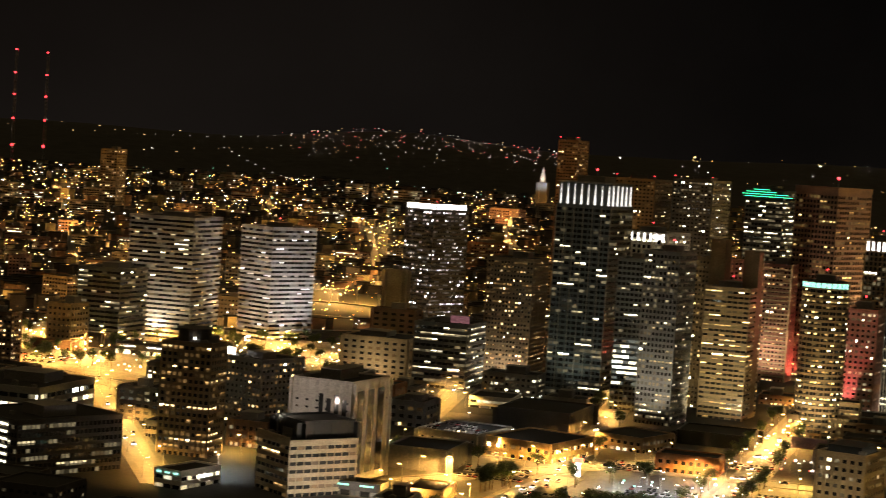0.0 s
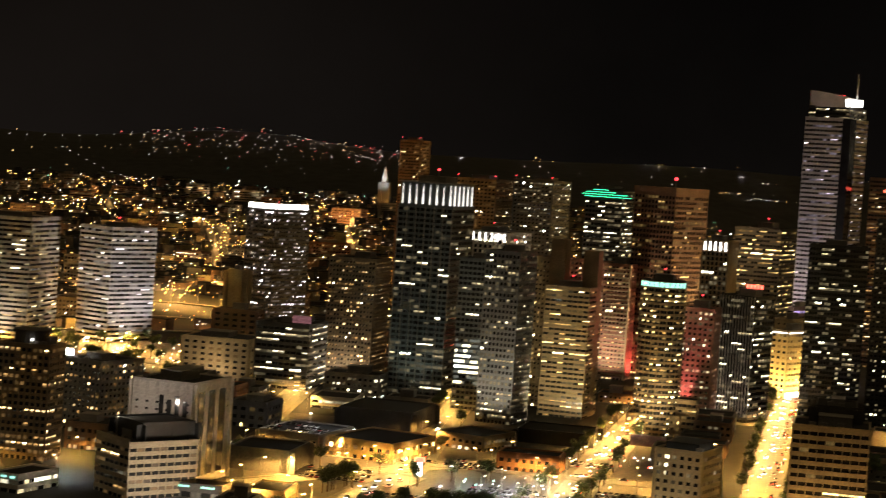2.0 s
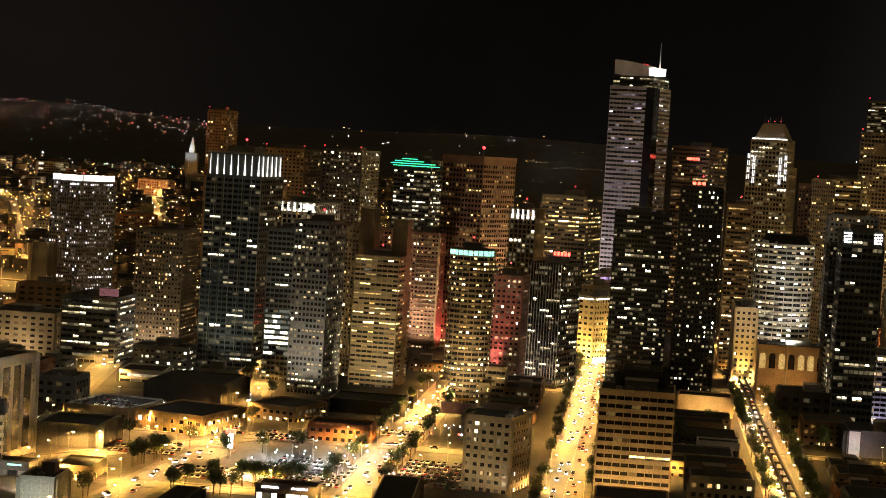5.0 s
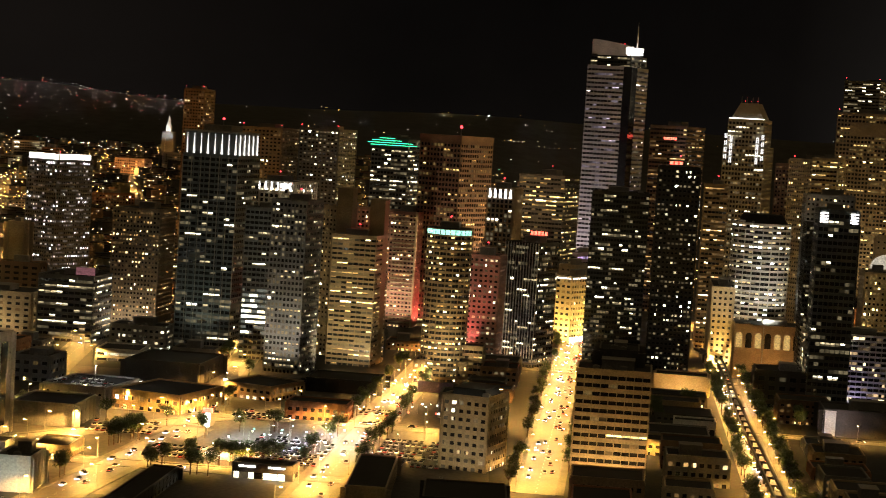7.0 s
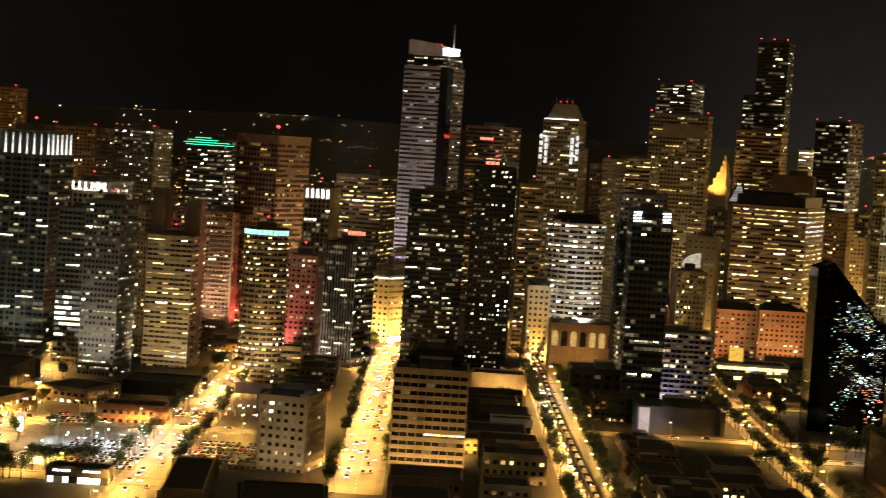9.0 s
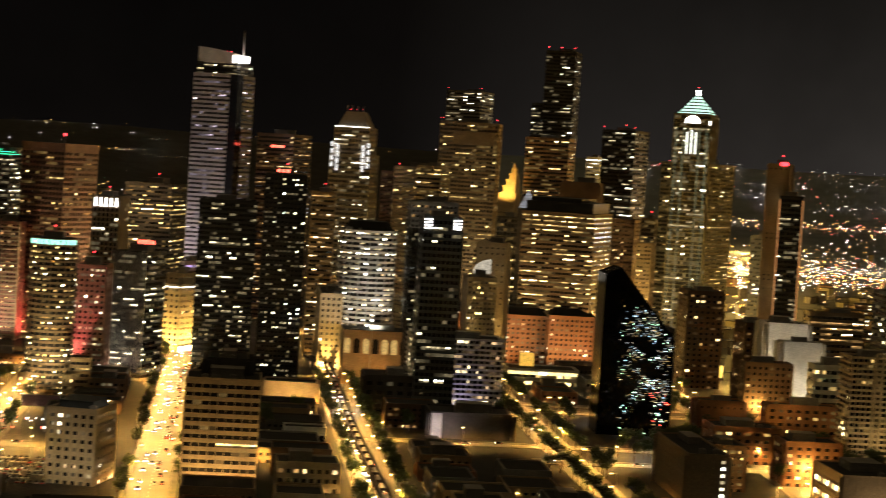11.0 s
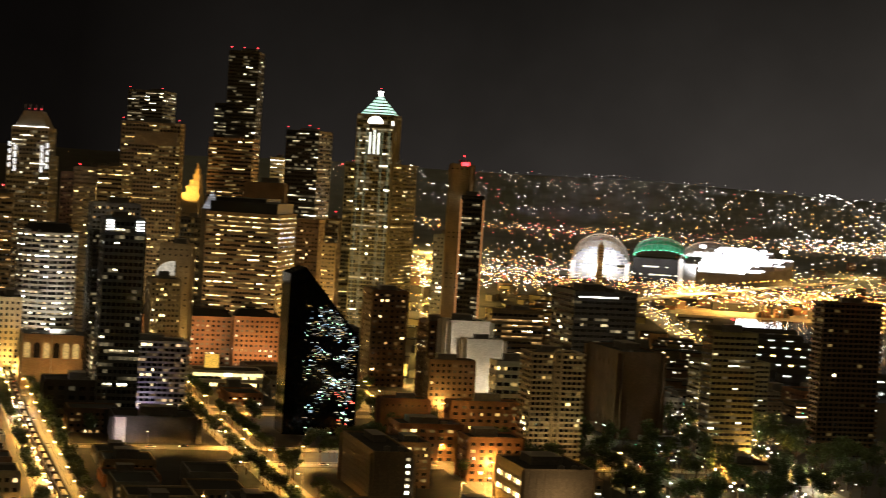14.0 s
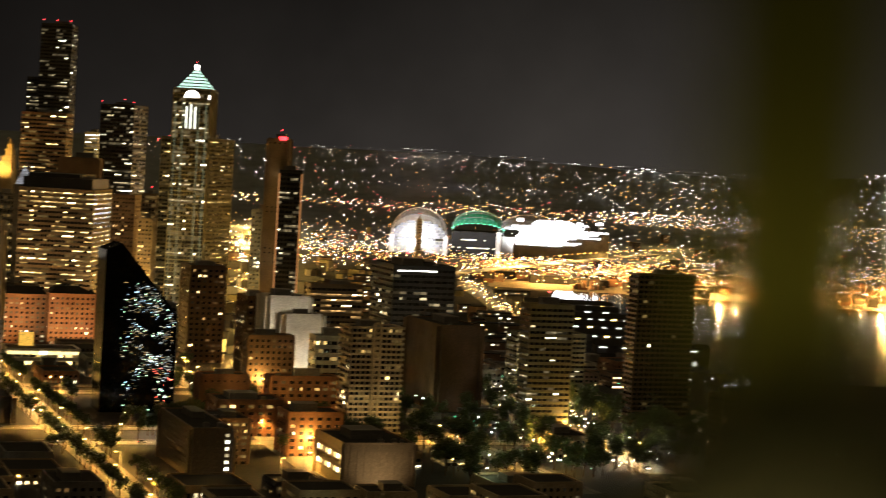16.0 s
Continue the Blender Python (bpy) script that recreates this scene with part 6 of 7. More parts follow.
def lamp_string(name, label, x, y, count, reach, seed, mats, z=0.0):
    rng = random.Random(seed)
    r = root_at(name, label, name.replace("_", " "), x, y, 0, z)
    bm = bmesh.new()
    for _ in range(count):
        px, py, s = rng.gauss(0, reach), rng.gauss(0, reach), rng.uniform(0.25, 0.7)
        bmesh.ops.create_icosphere(bm, subdivisions=1, radius=s, matrix=Matrix.Translation((px, py, rng.uniform(2, 7))))
    for f in bm.faces:
        f.material_index = (f.index // 20) % len(mats)
    part("bulbs", bm, mats, r, kind="stuff")
    bm = bmesh.new()
    for k in range(6):
        px, py = rng.gauss(0, reach * 0.7), rng.gauss(0, reach * 0.7)
        cone(bm, px, py, 0, 6, 0.1, 0.08, 6)
    part("poles", bm, STEEL, r, kind="stuff")


rng = random.Random(21)
for j, line in enumerate(HILL_STREETS):      # the hillside town
    for i in range(j % 3, len(line), 3):
        pool(line[i][0] + 3, line[i][1] - 4, rng.uniform(24000, 80000), (1, 0.48, 0.11), z=10, bare=i % 2 == 0)
for k, (x, y) in enumerate(((-286, 2655), (-117, 2577), (-112, 1973), (-82, 1985), (-52, 1996), (-215, 1955), (-352, 2118), (-115, 2165), (-97, 2638), (-343, 2516), (-542, 2481), (-208, 2702), (-533, 3014), (-474, 2983), (-420, 2971), (-397, 3136), (-141, 2576), (-72, 2549), (-37, 2670), (-167, 2323), (-57, 2328))):      # bright corners of the hillside town
    pool(x, y, 40000 + 30000 * (k % 3), (1, 0.5, 0.12), z=10)
    lamp_string("corner_lights", "cluster of amber street-corner lamps", x, y, 14, 30, 40 + k, [HILLBULB, HILLBULB, G["gold"][2]], ground_z(x, y))
for k in range(16):      # yards and car parks under the hill
    pool(-335 + 74 * (k % 4) + rng.uniform(-20, 20), 1255 + 72 * (k // 4) + rng.uniform(-20, 20), rng.uniform(90000, 200000), (1, 0.52, 0.12), z=13)
for k in range(30):      # yards by the harbour
    a, r = rng.uniform(39, 51), rng.uniform(2540, 3180)
    pool(*place(a, r), rng.uniform(600000, 1600000), (1, 0.50, 0.11), z=24)
for k in range(18):      # the brightest quays
    pool(*place(rng.uniform(43.5, 51), rng.triangular(2525, 2900, 2560)), rng.uniform(250000, 600000), (1, 0.50, 0.11), z=20, bare=True)
for k in range(9):       # under and over the viaduct
    u = k / 8
    pool(1580 + 1000 * u, 2040 + 590 * u, 200000, z=24)
for k in range(5):       # waterfront street
    u = (k + 0.5) / 5
    pool(1272 + 306 * u + 9, 1528 + 474 * u - 6, 50000)
for k in range(13):      # the long street between the towers
    u = (k + 0.3) / 13
    pool(1002 + 957 * u + 15, 1603 + 1598 * u - 9, 600000, z=15, bare=True)
for k in range(6):       # canyon streets between the towers
    pool(*((590, 1390), (700, 1330), (900, 1440), (430, 1560), (745, 1235), (795, 1275))[k], 160000, bare=True)
for x, y in ((722, 1160), (704, 1095), (688, 1045), (655, 985), (592, 905), (610, 1010)):
    pool(x, y, 90000, z=9)
for x, y in ((554, 823), (589, 894), (664, 1047), (501, 768)):      # crossings among the brick blocks
    pool(x, y, 22000, (1, 0.55, 0.13), z=11, bare=True)
for k, (x, y) in enumerate(((752, 838), (778, 886), (800, 936), (828, 985), (842, 930), (868, 905), (690, 800), (720, 760))):      # the garden street
    pool(x, y, 24000, ((1, 0.58, 0.13), (1, 0.9, 0.7))[k % 2], z=8, bare=True)
for x, y in ((1180, 2125), (1240, 2240), (1330, 2400)):
    pool(x, y, 300000)

strip("road", "raised motorway glowing under sodium lamps", "road", [(-147, 1910), (-42, 1875)], 26, -4, 5, surface("worn_concrete_deck", (0.30, 0.26, 0.20), 0.85))
for k in range(4):
    u = (k + 0.5) / 4
    pool(-147 + 105 * u, 1905 - 35 * u, 160000, (1, 0.50, 0.10), z=16)
for k, (x, y) in enumerate(((1007, 4377), (1101, 4354))):
    lamp_string("corner_lights", "cluster of white and amber street lamps on the hill", x, y, 26, 40, 90 + k, [HILLBULB, FLOOD, G["gold"][2]], ground_z(x, y))
strip("road", "long straight street running away between the towers", "road", [(1002, 1603), (1959, 3201)], 22, -0.3, 0.06, ASPHALT)
strip("road", "waterfront street under sodium lamps", "road", [(1230, 1463), (1600, 2036)], 20, -0.3, 0.06, ASPHALT)


def sheet(name, label, category, ring, z, material):
    bm = bmesh.new()
    bm.faces.new([bm.verts.new((*p, z)) for p in ring])
    bmesh.ops.triangulate(bm, faces=bm.faces[:])
    bmesh.ops.recalc_face_normals(bm, faces=bm.faces)
    me = bpy.data.meshes.new(name)
    bm.to_mesh(me)
    bm.free()
    me.materials.append(material)
    return tagged(new(name, me), label, category, kind="structure")


sheet("pavement", "lamplit concrete container yard on the quays", "yard", [place(a, 2512) for a in range(39, 61)] + [place(a, 3180) for a in range(60, 38, -1)], 0.05,
      surface("worn_quay_concrete", (0.20, 0.17, 0.13), 0.85, vary=0.7, scale=0.03))


def container_yard():
    """Rows of stacked boxes and long sheds on the quays."""
    rng = random.Random(77)
    bm = bmesh.new()
    for k in range(300):
        a, r = rng.uniform(38.8, 54), rng.triangular(2525, 3180, 2700)
        x, y = place(a, r)
        q = pose(x, y, 0.05, 0, 0, rng.choice((-33, -33, 57)))
        n0 = len(bm.verts)
        if rng.random() < 0.18:
            box(bm, -rng.uniform(14, 34), rng.uniform(14, 34), -8, 8, 0, rng.uniform(6, 11), 3)
        else:
            for i in range(rng.randint(2, 7)):
                box(bm, -6.1, 6.1, 2.7 * i, 2.7 * i + 2.44, 0, 2.6 * rng.randint(1, 4), rng.randint(0, 2))
        bm.verts.ensure_lookup_table()
        for v in bm.verts[n0:]:
            v.co = q @ v.co
    me = bpy.data.meshes.new("container_stacks")
    bm.to_mesh(me)
    bm.free()
    for m in (WALL["brown"], WALL["dark"], WALL["brick"], ROOF):
        me.materials.append(m)
    tagged(new("container_stacks", me), "stacked steel containers and sheds on the lit quays", "containers", kind="stuff")


container_yard()


def pier_shed(x, y, phi, w, d, h, lit):
    r = root_at("pier_shed", "long dark shed on a pier with a lit edge" if lit else "long dark shed on a pier", "shed", x, y, phi)
    bm = bmesh.new()
    box(bm, -w / 2, w / 2, -d / 2, d / 2, 0, h)
    part("shed_wall", bm, WALL["dark"], r)
    bm = bmesh.new()
    v = [bm.verts.new(p) for p in ((-w / 2 - 1, -d / 2 - 1, h), (w / 2 + 1, -d / 2 - 1, h), (w / 2 + 1, 0, h + 4), (-w / 2 - 1, 0, h + 4), (w / 2 + 1, d / 2 + 1, h), (-w / 2 - 1, d / 2 + 1, h))]
    for q in ((0, 1, 2, 3), (3, 2, 4, 5), (0, 3, 5), (1, 4, 2), (1, 0, 5, 4)):
        bm.faces.new([v[i] for i in q])
    part("roof", bm, ROOF, r)
    for k in range(lit):
        a = -w / 2 + (k + 0.15) * w / lit
        solid("quay_lamp", r, (FLOOD, G["white"][2], SODIUM)[k % 3], (a, a + w / lit * 0.3, -d / 2 - 0.5, -d / 2 - 0.15, h - 2.2, h - 1.4))


for k, (x, y, lit) in enumerate(((1130, 1240, 5), (1190, 1330, 9), (1240, 1420, 7), (1300, 1500, 8), (1345, 1590, 5), (1400, 1660, 6))):
    pier_shed(x + 40, y - 26, 33, 100, 22, 7, lit)

# ---------------------------------------------------------------- harbour
WATER = surface("harbour_water", (0.010, 0.013, 0.011), 0.06, vary=0.3, scale=0.2, bump=0.35)
bm = bmesh.new()
ring = [place(40.6, 1990), place(41.5, 1640)] + [place(a, 1545 + 12 * math.sin(a)) for a in range(43, 71)] + [place(a, 2512) for a in range(70, 40, -1)]
v0 = [bm.verts.new((*p, 0.15)) for p in ring]
bm.faces.new(v0)
bmesh.ops.triangulate(bm, faces=bm.faces[:])
bmesh.ops.recalc_face_normals(bm, faces=bm.faces)
me = bpy.data.meshes.new("water")
bm.to_mesh(me)
bm.free()
me.materials.append(WATER)
tagged(new("water", me), "dark rippled harbour water reflecting lamps", "water", kind="structure")

# viaduct across the harbour side
strip("road_viaduct", "elevated highway deck glowing under sodium lamps", "road", [(1500, 1960), (1580, 2029), (1862, 2200), (2375, 2528), (2793, 2698), (3300, 2800)], 22, 10.5, 12, WALL["concrete"])
for k in range(16):
    u = k / 15
    x, y = 1560 + 1240 * u, 2010 + 690 * u + 60 * math.sin(u * 3.1)
    bm = bmesh.new()
    box(bm, -1.2, 1.2, -6, 6, 0, 10.45)
    c = root_at("viaduct_pier", "plain concrete pier under the viaduct", "pier", x, y, 57)
    part("column", bm, WALL["concrete"], c)


# ---------------------------------------------------------------- radio masts on the hill
def radio_mast(x, y, z0, z1):
    r = root_at("radio_mast", "slender steel radio mast with red lamps", "radio mast", x, y, 0, z0)
    H = z1 - z0
    for a in range(3):
        bm = bmesh.new()
        c, s = math.cos(a * 2.094), math.sin(a * 2.094)
        cone(bm, 2.2 * c, 2.2 * s, 0, H, 0.35, 0.25, 5)
        part("leg", bm, STEEL, r)
    bm = bmesh.new()
    for k in range(int(H / 8)):
        cone(bm, 0, 0, k * 8, k * 8 + 0.5, 2.6, 2.6, 3)
    part("rungs", bm, STEEL, r, kind="stuff")
    for f in (0.06, 0.2, 0.42, 0.62, 0.8, 0.99):
        bm = bmesh.new()
        bmesh.ops.create_icosphere(bm, subdivisions=1, radius=2.6 if f < 0.3 else 2.0, matrix=Matrix.Translation((0, -3, H * f)))
        part("mast_lamp", bm, RED, r, "red aviation lamp")


radio_mast(-798, 3512, ground_z(-798, 3512) - 2, 304)
radio_mast(-743, 3524, ground_z(-743, 3524) - 2, 302)
r = root_at("church_spire", "white floodlit church spire on the hill", "church", 149, 2998, 17, 120)
bm = bmesh.new()
frustum(bm, 20, 12, -34, 18, 12, 5)
part("nave", bm, WALL["dark"], r)
bm = bmesh.new()
frustum(bm, 8, 8, 5, 7, 7, 14)
part("tower", bm, WALL["white"], r)
bm = bmesh.new()
frustum(bm, 6, 6, 14, 0.4, 0.4, 29)
part("spire", bm, WALL["white"], r)


# ---------------------------------------------------------------- low blocks between the streets
def low_blocks():
    rng = random.Random(8)
    kinds = (("commercial_building", "low commercial block with a flat dark roof", "P"), ("walk_up_apartments", "small apartment block with a few lit rooms", "P"),
             ("workshop", "one-storey workshop with flat roof", "P"), ("shop_row", "low brick shop row with lit fronts", "S"))
    for i in range(-22, 25):
        for j in range(17, 39):
            u, v = i * 37 + rng.uniform(-4, 4), j * 37 + rng.uniform(-4, 4)
            x, y = u * AV[1] + v * AV[0], -u * AV[0] + v * AV[1]
            a, r = math.degrees(math.atan2(x, y)), math.hypot(x, y)
            w, d = rng.uniform(19, 34), rng.uniform(19, 34)
            if not (-16 < a < 50 and 775 < r < 1540) or not clear_of(x, y, max(w, d) * 0.54) or any(x0 < x < x1 and y0 < y < y1 for x0, x1, y0, y1 in LOTS):
                continue
            if a > 44 and r > 1250:
                continue
            if x > 590 and y < 1010 and rng.random() < 0.6:     # gardens instead
                continue
            n, l, s = rng.choice(kinds)
            h = rng.choice((5, 6, 7, 8, 9, 11, 13)) if r < 1250 else rng.choice((6, 7, 8, 10, 12))
            root = root_at(n, l, n.replace("_", " "), x, y, 16.5 + rng.choice((0, 0, 0, 0.6, -0.8)))
            tier(root, 0, 0, w, d, 0, h, s, rng.choice(("brick", "tan", "grey", "brown", "cream", "concrete", "dark")), rng.choice(("warm", "gold", "white")), rng.uniform(0.03, 0.2), 3.4, rng.choice((3.4, 4.0)), False, rng, h_shop=True)
            if rng.random() < 0.6:      # a bare lamp over a door or yard
                s, c = rng.choice((-1, 1)), rng.choice((0, 0, 1, 2))
                solid("wall_lamp", root, (SODIUM, FLOOD, GREENLAMP)[c], (s * w * 0.3 - 0.35, s * w * 0.3 + 0.35, -d / 2 - 0.75, -d / 2 - 0.4, 3.6, 4.1))
            if rng.random() < 0.35:
                roof_gear(root, w, d, h, rng, fans=False)
            FOOT.append((x, y, max(w, d) * 0.55, h))


LOTS = ((-340, -55, 1255, 1545), (-45, 215, 790, 1130), (-160, -55, 780, 910), (70, 160, 830, 965), (130, 215, 850, 975), (0, 70, 905, 1005))
low_blocks()


# ---------------------------------------------------------------- signs, canopies and strings of lamps
def pylon_sign(x, y):
    r = root_at("pylon_sign", "tall pylon sign with white panel and red cap", "sign", x, y, 16)
    solid("pylon", r, STEEL, (-0.4, 0.4, -0.3, 0.3, 0, 4))
    solid("panel", r, FLOOD, (-1.2, 1.2, -0.45, 0.45, 4, 11), label="glowing white panel")
    solid("cap", r, SIGN, (-2.4, 2.4, -0.7, 0.7, 11, 13.2), label="glowing red cap")


def billboard(x, y, phi, w, h, z, material, label):
    r = root_at("billboard", label, "billboard", x, y, phi)
    for s in (-0.35, 0.35):
        solid("post", r, STEEL, (s * w - 0.2, s * w + 0.2, 0, 0.4, 0, z))
    solid("frame", r, STEEL, (-w / 2 - 0.3, w / 2 + 0.3, 0, 0.5, z, z + h + 0.6))
    solid("panel", r, material, (-w / 2, w / 2, -0.1, -0.005, z + 0.3, z + h + 0.3))


pylon_sign(72, 928)
billboard(597, 1253, 25, 10, 10, 10, glow("gold_panel", (1, 0.55, 0.08), 0.8, 0.1), "tall golden lit billboard panel")
billboard(212, 1072, 17, 20, 6, 4, surface("lilac_poster", (0.45, 0.34, 0.5), 0.7), "wide lilac billboard on steel posts")
billboard(226, 1040, 17, 9, 3, 3, surface("pale_poster", (0.6, 0.5, 0.5), 0.7), "small pale billboard on steel posts")
billboard(746, 1236, 25, 9, 9, 6, glow("amber_panel", (1, 0.6, 0.1), 0.9, 0.1), "amber lit billboard panel")

for key, mat, n in (("g2", TURQ, 3), ("f7", FLOOD, 2), ("f8", FLOOD, 2), ("f12", TURQ, 2), ("g7", FLOOD, 2)):
    r, w, d, h = T[key]
    for k in range(n):
        a = -w / 2 + (k + 0.2) * w / n
        solid("fascia_light", r, mat, (a, a + w / n * 0.55, -d / 2 - 0.75, -d / 2 - 0.5, h - 1.0, h - 0.2), label="glowing fascia strip")
r, w, d, h = T["n34"]
for k in range(9):
    a = -w / 2 + k * w / 9
    solid("fascia_light", r, (G["gold"][0], G["gold"][2], TURQ)[k % 3 if k in (0, 4) else 0], (a, a + w / 9 - 0.6, -d / 2 - 0.7, -d / 2 - 0.45, h - 3.4, h - 1.2), label="glowing fascia panel")
for key in ("n33", "n33r"):
    r, w, d, h = T[key]
    bm = bmesh.new()
    frustum(bm, w + 0.6, d + 0.6, h + 0.95, w - 9, d - 9, h + 6.5)
    part("hipped_roof", bm, ROOF, r, "black hipped roof")
r, w, d, h = T["n3"]
bm = bmesh.new()
cone(bm, 0, 0, h + 0.1, h + 6.5, 8.6, 8.2, 24)
cone(bm, 0, 0, h + 6.5, h + 7.3, 9.2, 9.2, 24)
part("roof_drum", bm, WALL["dark"], r, "dark round roof storey")
solid("roof_lamp", r, FLOOD, (3.5, 4.7, -9.6, -9.1, h + 2.2, h + 3.4))
r, w, d, h = T["n49"]
for k in range(9):
    for z in (6.0, 12.5):
        solid("flank_window", r, G["gold"][(0, 2, 0, 1, 2, 0, 1, 0, 2)[k]], (-w / 2 - 0.42, -w / 2 - 0.3, -d / 2 + 2 + 4.6 * k, -d / 2 + 4.6 + 4.6 * k, z, z + 2.2), label="warm lit flank window")
r, w, d, h = T["n32b"]
solid("end_wall", r, WALL["white"], (-w / 2 - 0.5, -w / 2 + 6.5, -d / 2 - 0.5, -d / 2 - 0.31, 0, h), label="white floodlit end wall")
r, w, d, h = T["n15b"]
rng = random.Random(15)
DIMFLOOR = glow("dim_floor_light", (0.92, 1.0, 0.84), 0.16, 0.9)
for k in range(9):
    x = -w / 2 + 0.6
    while x < w / 2 - 1.5:        # each storey in runs of unequal brightness
        x1 = min(w / 2 - 0.6, x + rng.uniform(1.6, 6.0))
        m = rng.choice((G["white"][2], G["white"][0], G["white"][0], DIMFLOOR) if k in (3, 4, 5) else (G["white"][0], DIMFLOOR, DIMFLOOR, DIMFLOOR))
        if rng.random() < (0.95 if k in (3, 4, 5) else 0.75):
            solid("lit_floor", r, m, (x, x1 - 0.25, -d / 2 - 0.34, -d / 2 - 0.2, 16.4 + 3.4 * k, 18.2 + 3.4 * k), label="run of white-lit office windows")
        x = x1
r, w, d, h = T["n17"]
for k in range(1, 26):            # pale balconies across the front, now and then lit
    z = 3.4 * k
    solid("balcony_slab", r, WALL["cream"], (-w / 2 + 9, w / 2 - 0.4, -d / 2 - 1.7, -d / 2 - 0.1, z, z + 0.9), label="pale balcony front")
solid("corner_pier", r, WALL["cream"], (w / 2 - 0.6, w / 2 + 0.8, -d / 2 - 1.9, -d / 2 + 0.8, 0, h + 1), label="pale full-height corner pier")
r, w, d, h = T["n12"]
# pink light falling on the screen is put in as glow
solid("roof_screen", r, glow("pink_screen", (1, 0.40, 0.45), 0.16, 0.2), (w / 2 - 14, w / 2 - 1, -d / 2 + 6, -d / 2 + 6.4, h + 1, h + 6), label="roof screen with pink light put in as glow")
r, w, d, h = T["n28"]
EDGE = glow("roof_edge_light", (1, 0.90, 0.66), 0.8, 0.3)
solid("roof_edge_light", r, EDGE, (-w / 2 + 0.4, w / 2 - 0.4, -d / 2 + 0.42, -d / 2 + 0.62, h + 0.2, h + 0.8), (w / 2 - 0.62, w / 2 - 0.42, -d / 2 + 0.7, d / 2 - 0.7, h + 0.2, h + 0.8), label="strip light along the parapet")
solid("roof_storey", r, WALL["black"], (-w / 2 + 3, w / 2 - 3, -d / 2 + 4, d / 2 - 3, h + 0.07, h + 3.6), label="black set-back roof storey")
r, w, d, h = T["n58"]
for k in range(7):
    solid("stair_window", r, G["white"][(0, 2, 0, 1, 0, 2, 1)[k]], (w / 2 - 3.4, w / 2 - 1.6, -d / 2 - 0.42, -d / 2 - 0.3, 1.6 + 3.2 * k, 3.1 + 3.2 * k), label="lit stair window")
r, w, d, h = T["n1"]
for k in range(7):
    solid("stair_light", r, G["white"][0], (w / 2 - 18.6, w / 2 - 7.4, -d / 2 - 0.62, -d / 2 - 0.5, 2.2 + k * 3.4, 3.3 + k * 3.4), label="lit stair landing band")
r, w, d, h = T["n5"]
tier(r, -1, 4, w - 4, d - 8, h + 0.95, h + 8, "N", "black", "warm", 0.0, 9, 7, False)
solid("roof_brow", r, WALL["cream"], (-w / 2 - 0.4, w / 2 + 0.4, -d / 2 - 0.5, -d / 2, h + 0.95, h + 2.2))
r, w, d, h = T["n8"]
d2 = bpy.data.lights.new("deck_light", "POINT")
d2.energy, d2.color, d2.shadow_soft_size = 5000, (0.95, 0.97, 1.0), 0.6
o2 = new("deck_light", d2)
o2.parent = r
o2.location = (2, 0, h + 8)
solid("deck_lamp_pole", r, STEEL, (1.5, 1.7, 0.4, 0.6, h, h + 8.4))
solid("deck_lamp", r, FLOOD, (1.2, 2.4, 0.3, 0.7, h + 8.4, h + 8.7))
r, w, d, h = T["n22"]
solid("cornice_light", r, FLOOD, (-w / 2, w / 2, -d / 2 - 0.55, -d / 2 - 0.4, h - 1.6, h - 0.8), (w / 2 + 0.4, w / 2 + 0.55, -d / 2, d / 2, h - 1.6, h - 0.8), label="white strip light under the cornice")
for k in range(6):
    solid("shop_window", r, G["gold"][2], (w / 2 + 0.4, w / 2 + 0.5, -d / 2 + 1 + k * d / 6, -d / 2 + 0.6 + (k + 0.8) * d / 6, 0.6, 4.4), label="bright shop window")
r, w, d, h = T["c13"]
bm = bmesh.new()
r = root_at("glass_pyramid", "white glowing glass roof pyramid on a tower", "skylight", 648.5, 1377, 30, 0)
for k in range(7):
    a, b = 13 - 12.5 * k / 7, 13 - 12.5 * (k + 0.72) / 7
    frustum(bm, a, a, 122 + 2 * k, b, b, 122 + 2 * k + 1.44, slot=0)
    frustum(bm, b, b, 122 + 2 * k + 1.44, a - 1.79, a - 1.79, 122 + 2 * k + 2, slot=1)
part("glazing", bm, [glow("pyramid_glass", (0.9, 0.92, 1), 0.28, 0.5), STEEL], r)
solid("tower", r, WALL["dark"], (-7.5, 7.5, -7.5, 7.5, 0, 121.9))
r = root_at("curved_canopy", "pale curved canopy roof with its lighting put in as glow", "canopy", 561, 1263, 24, 0)
bm = bmesh.new()
arc = [(7, 76)] + [(7 - 13 * math.sin(math.pi / 2 * k / 8), 76 + 10 * math.cos(math.pi / 2 * k / 8)) for k in range(9)]
f0, f1 = [bm.verts.new((x, -5, z)) for x, z in arc], [bm.verts.new((x, 5, z)) for x, z in arc]
bm.faces.new(f0)
bm.faces.new(f1[::-1])
for k in range(len(arc)):
    bm.faces.new((f0[k], f1[k], f1[(k + 1) % len(arc)], f0[(k + 1) % len(arc)]))
bmesh.ops.recalc_face_normals(bm, faces=bm.faces)
# light on the canopy is put into the shell as glow
part("canopy_shell", bm, glow("painted_canopy_light", (1, 0.88, 0.68), 0.42, 0.1), r)
solid("support", r, WALL["cream"], (-7, 7, -4, 5, 0, 75.8))


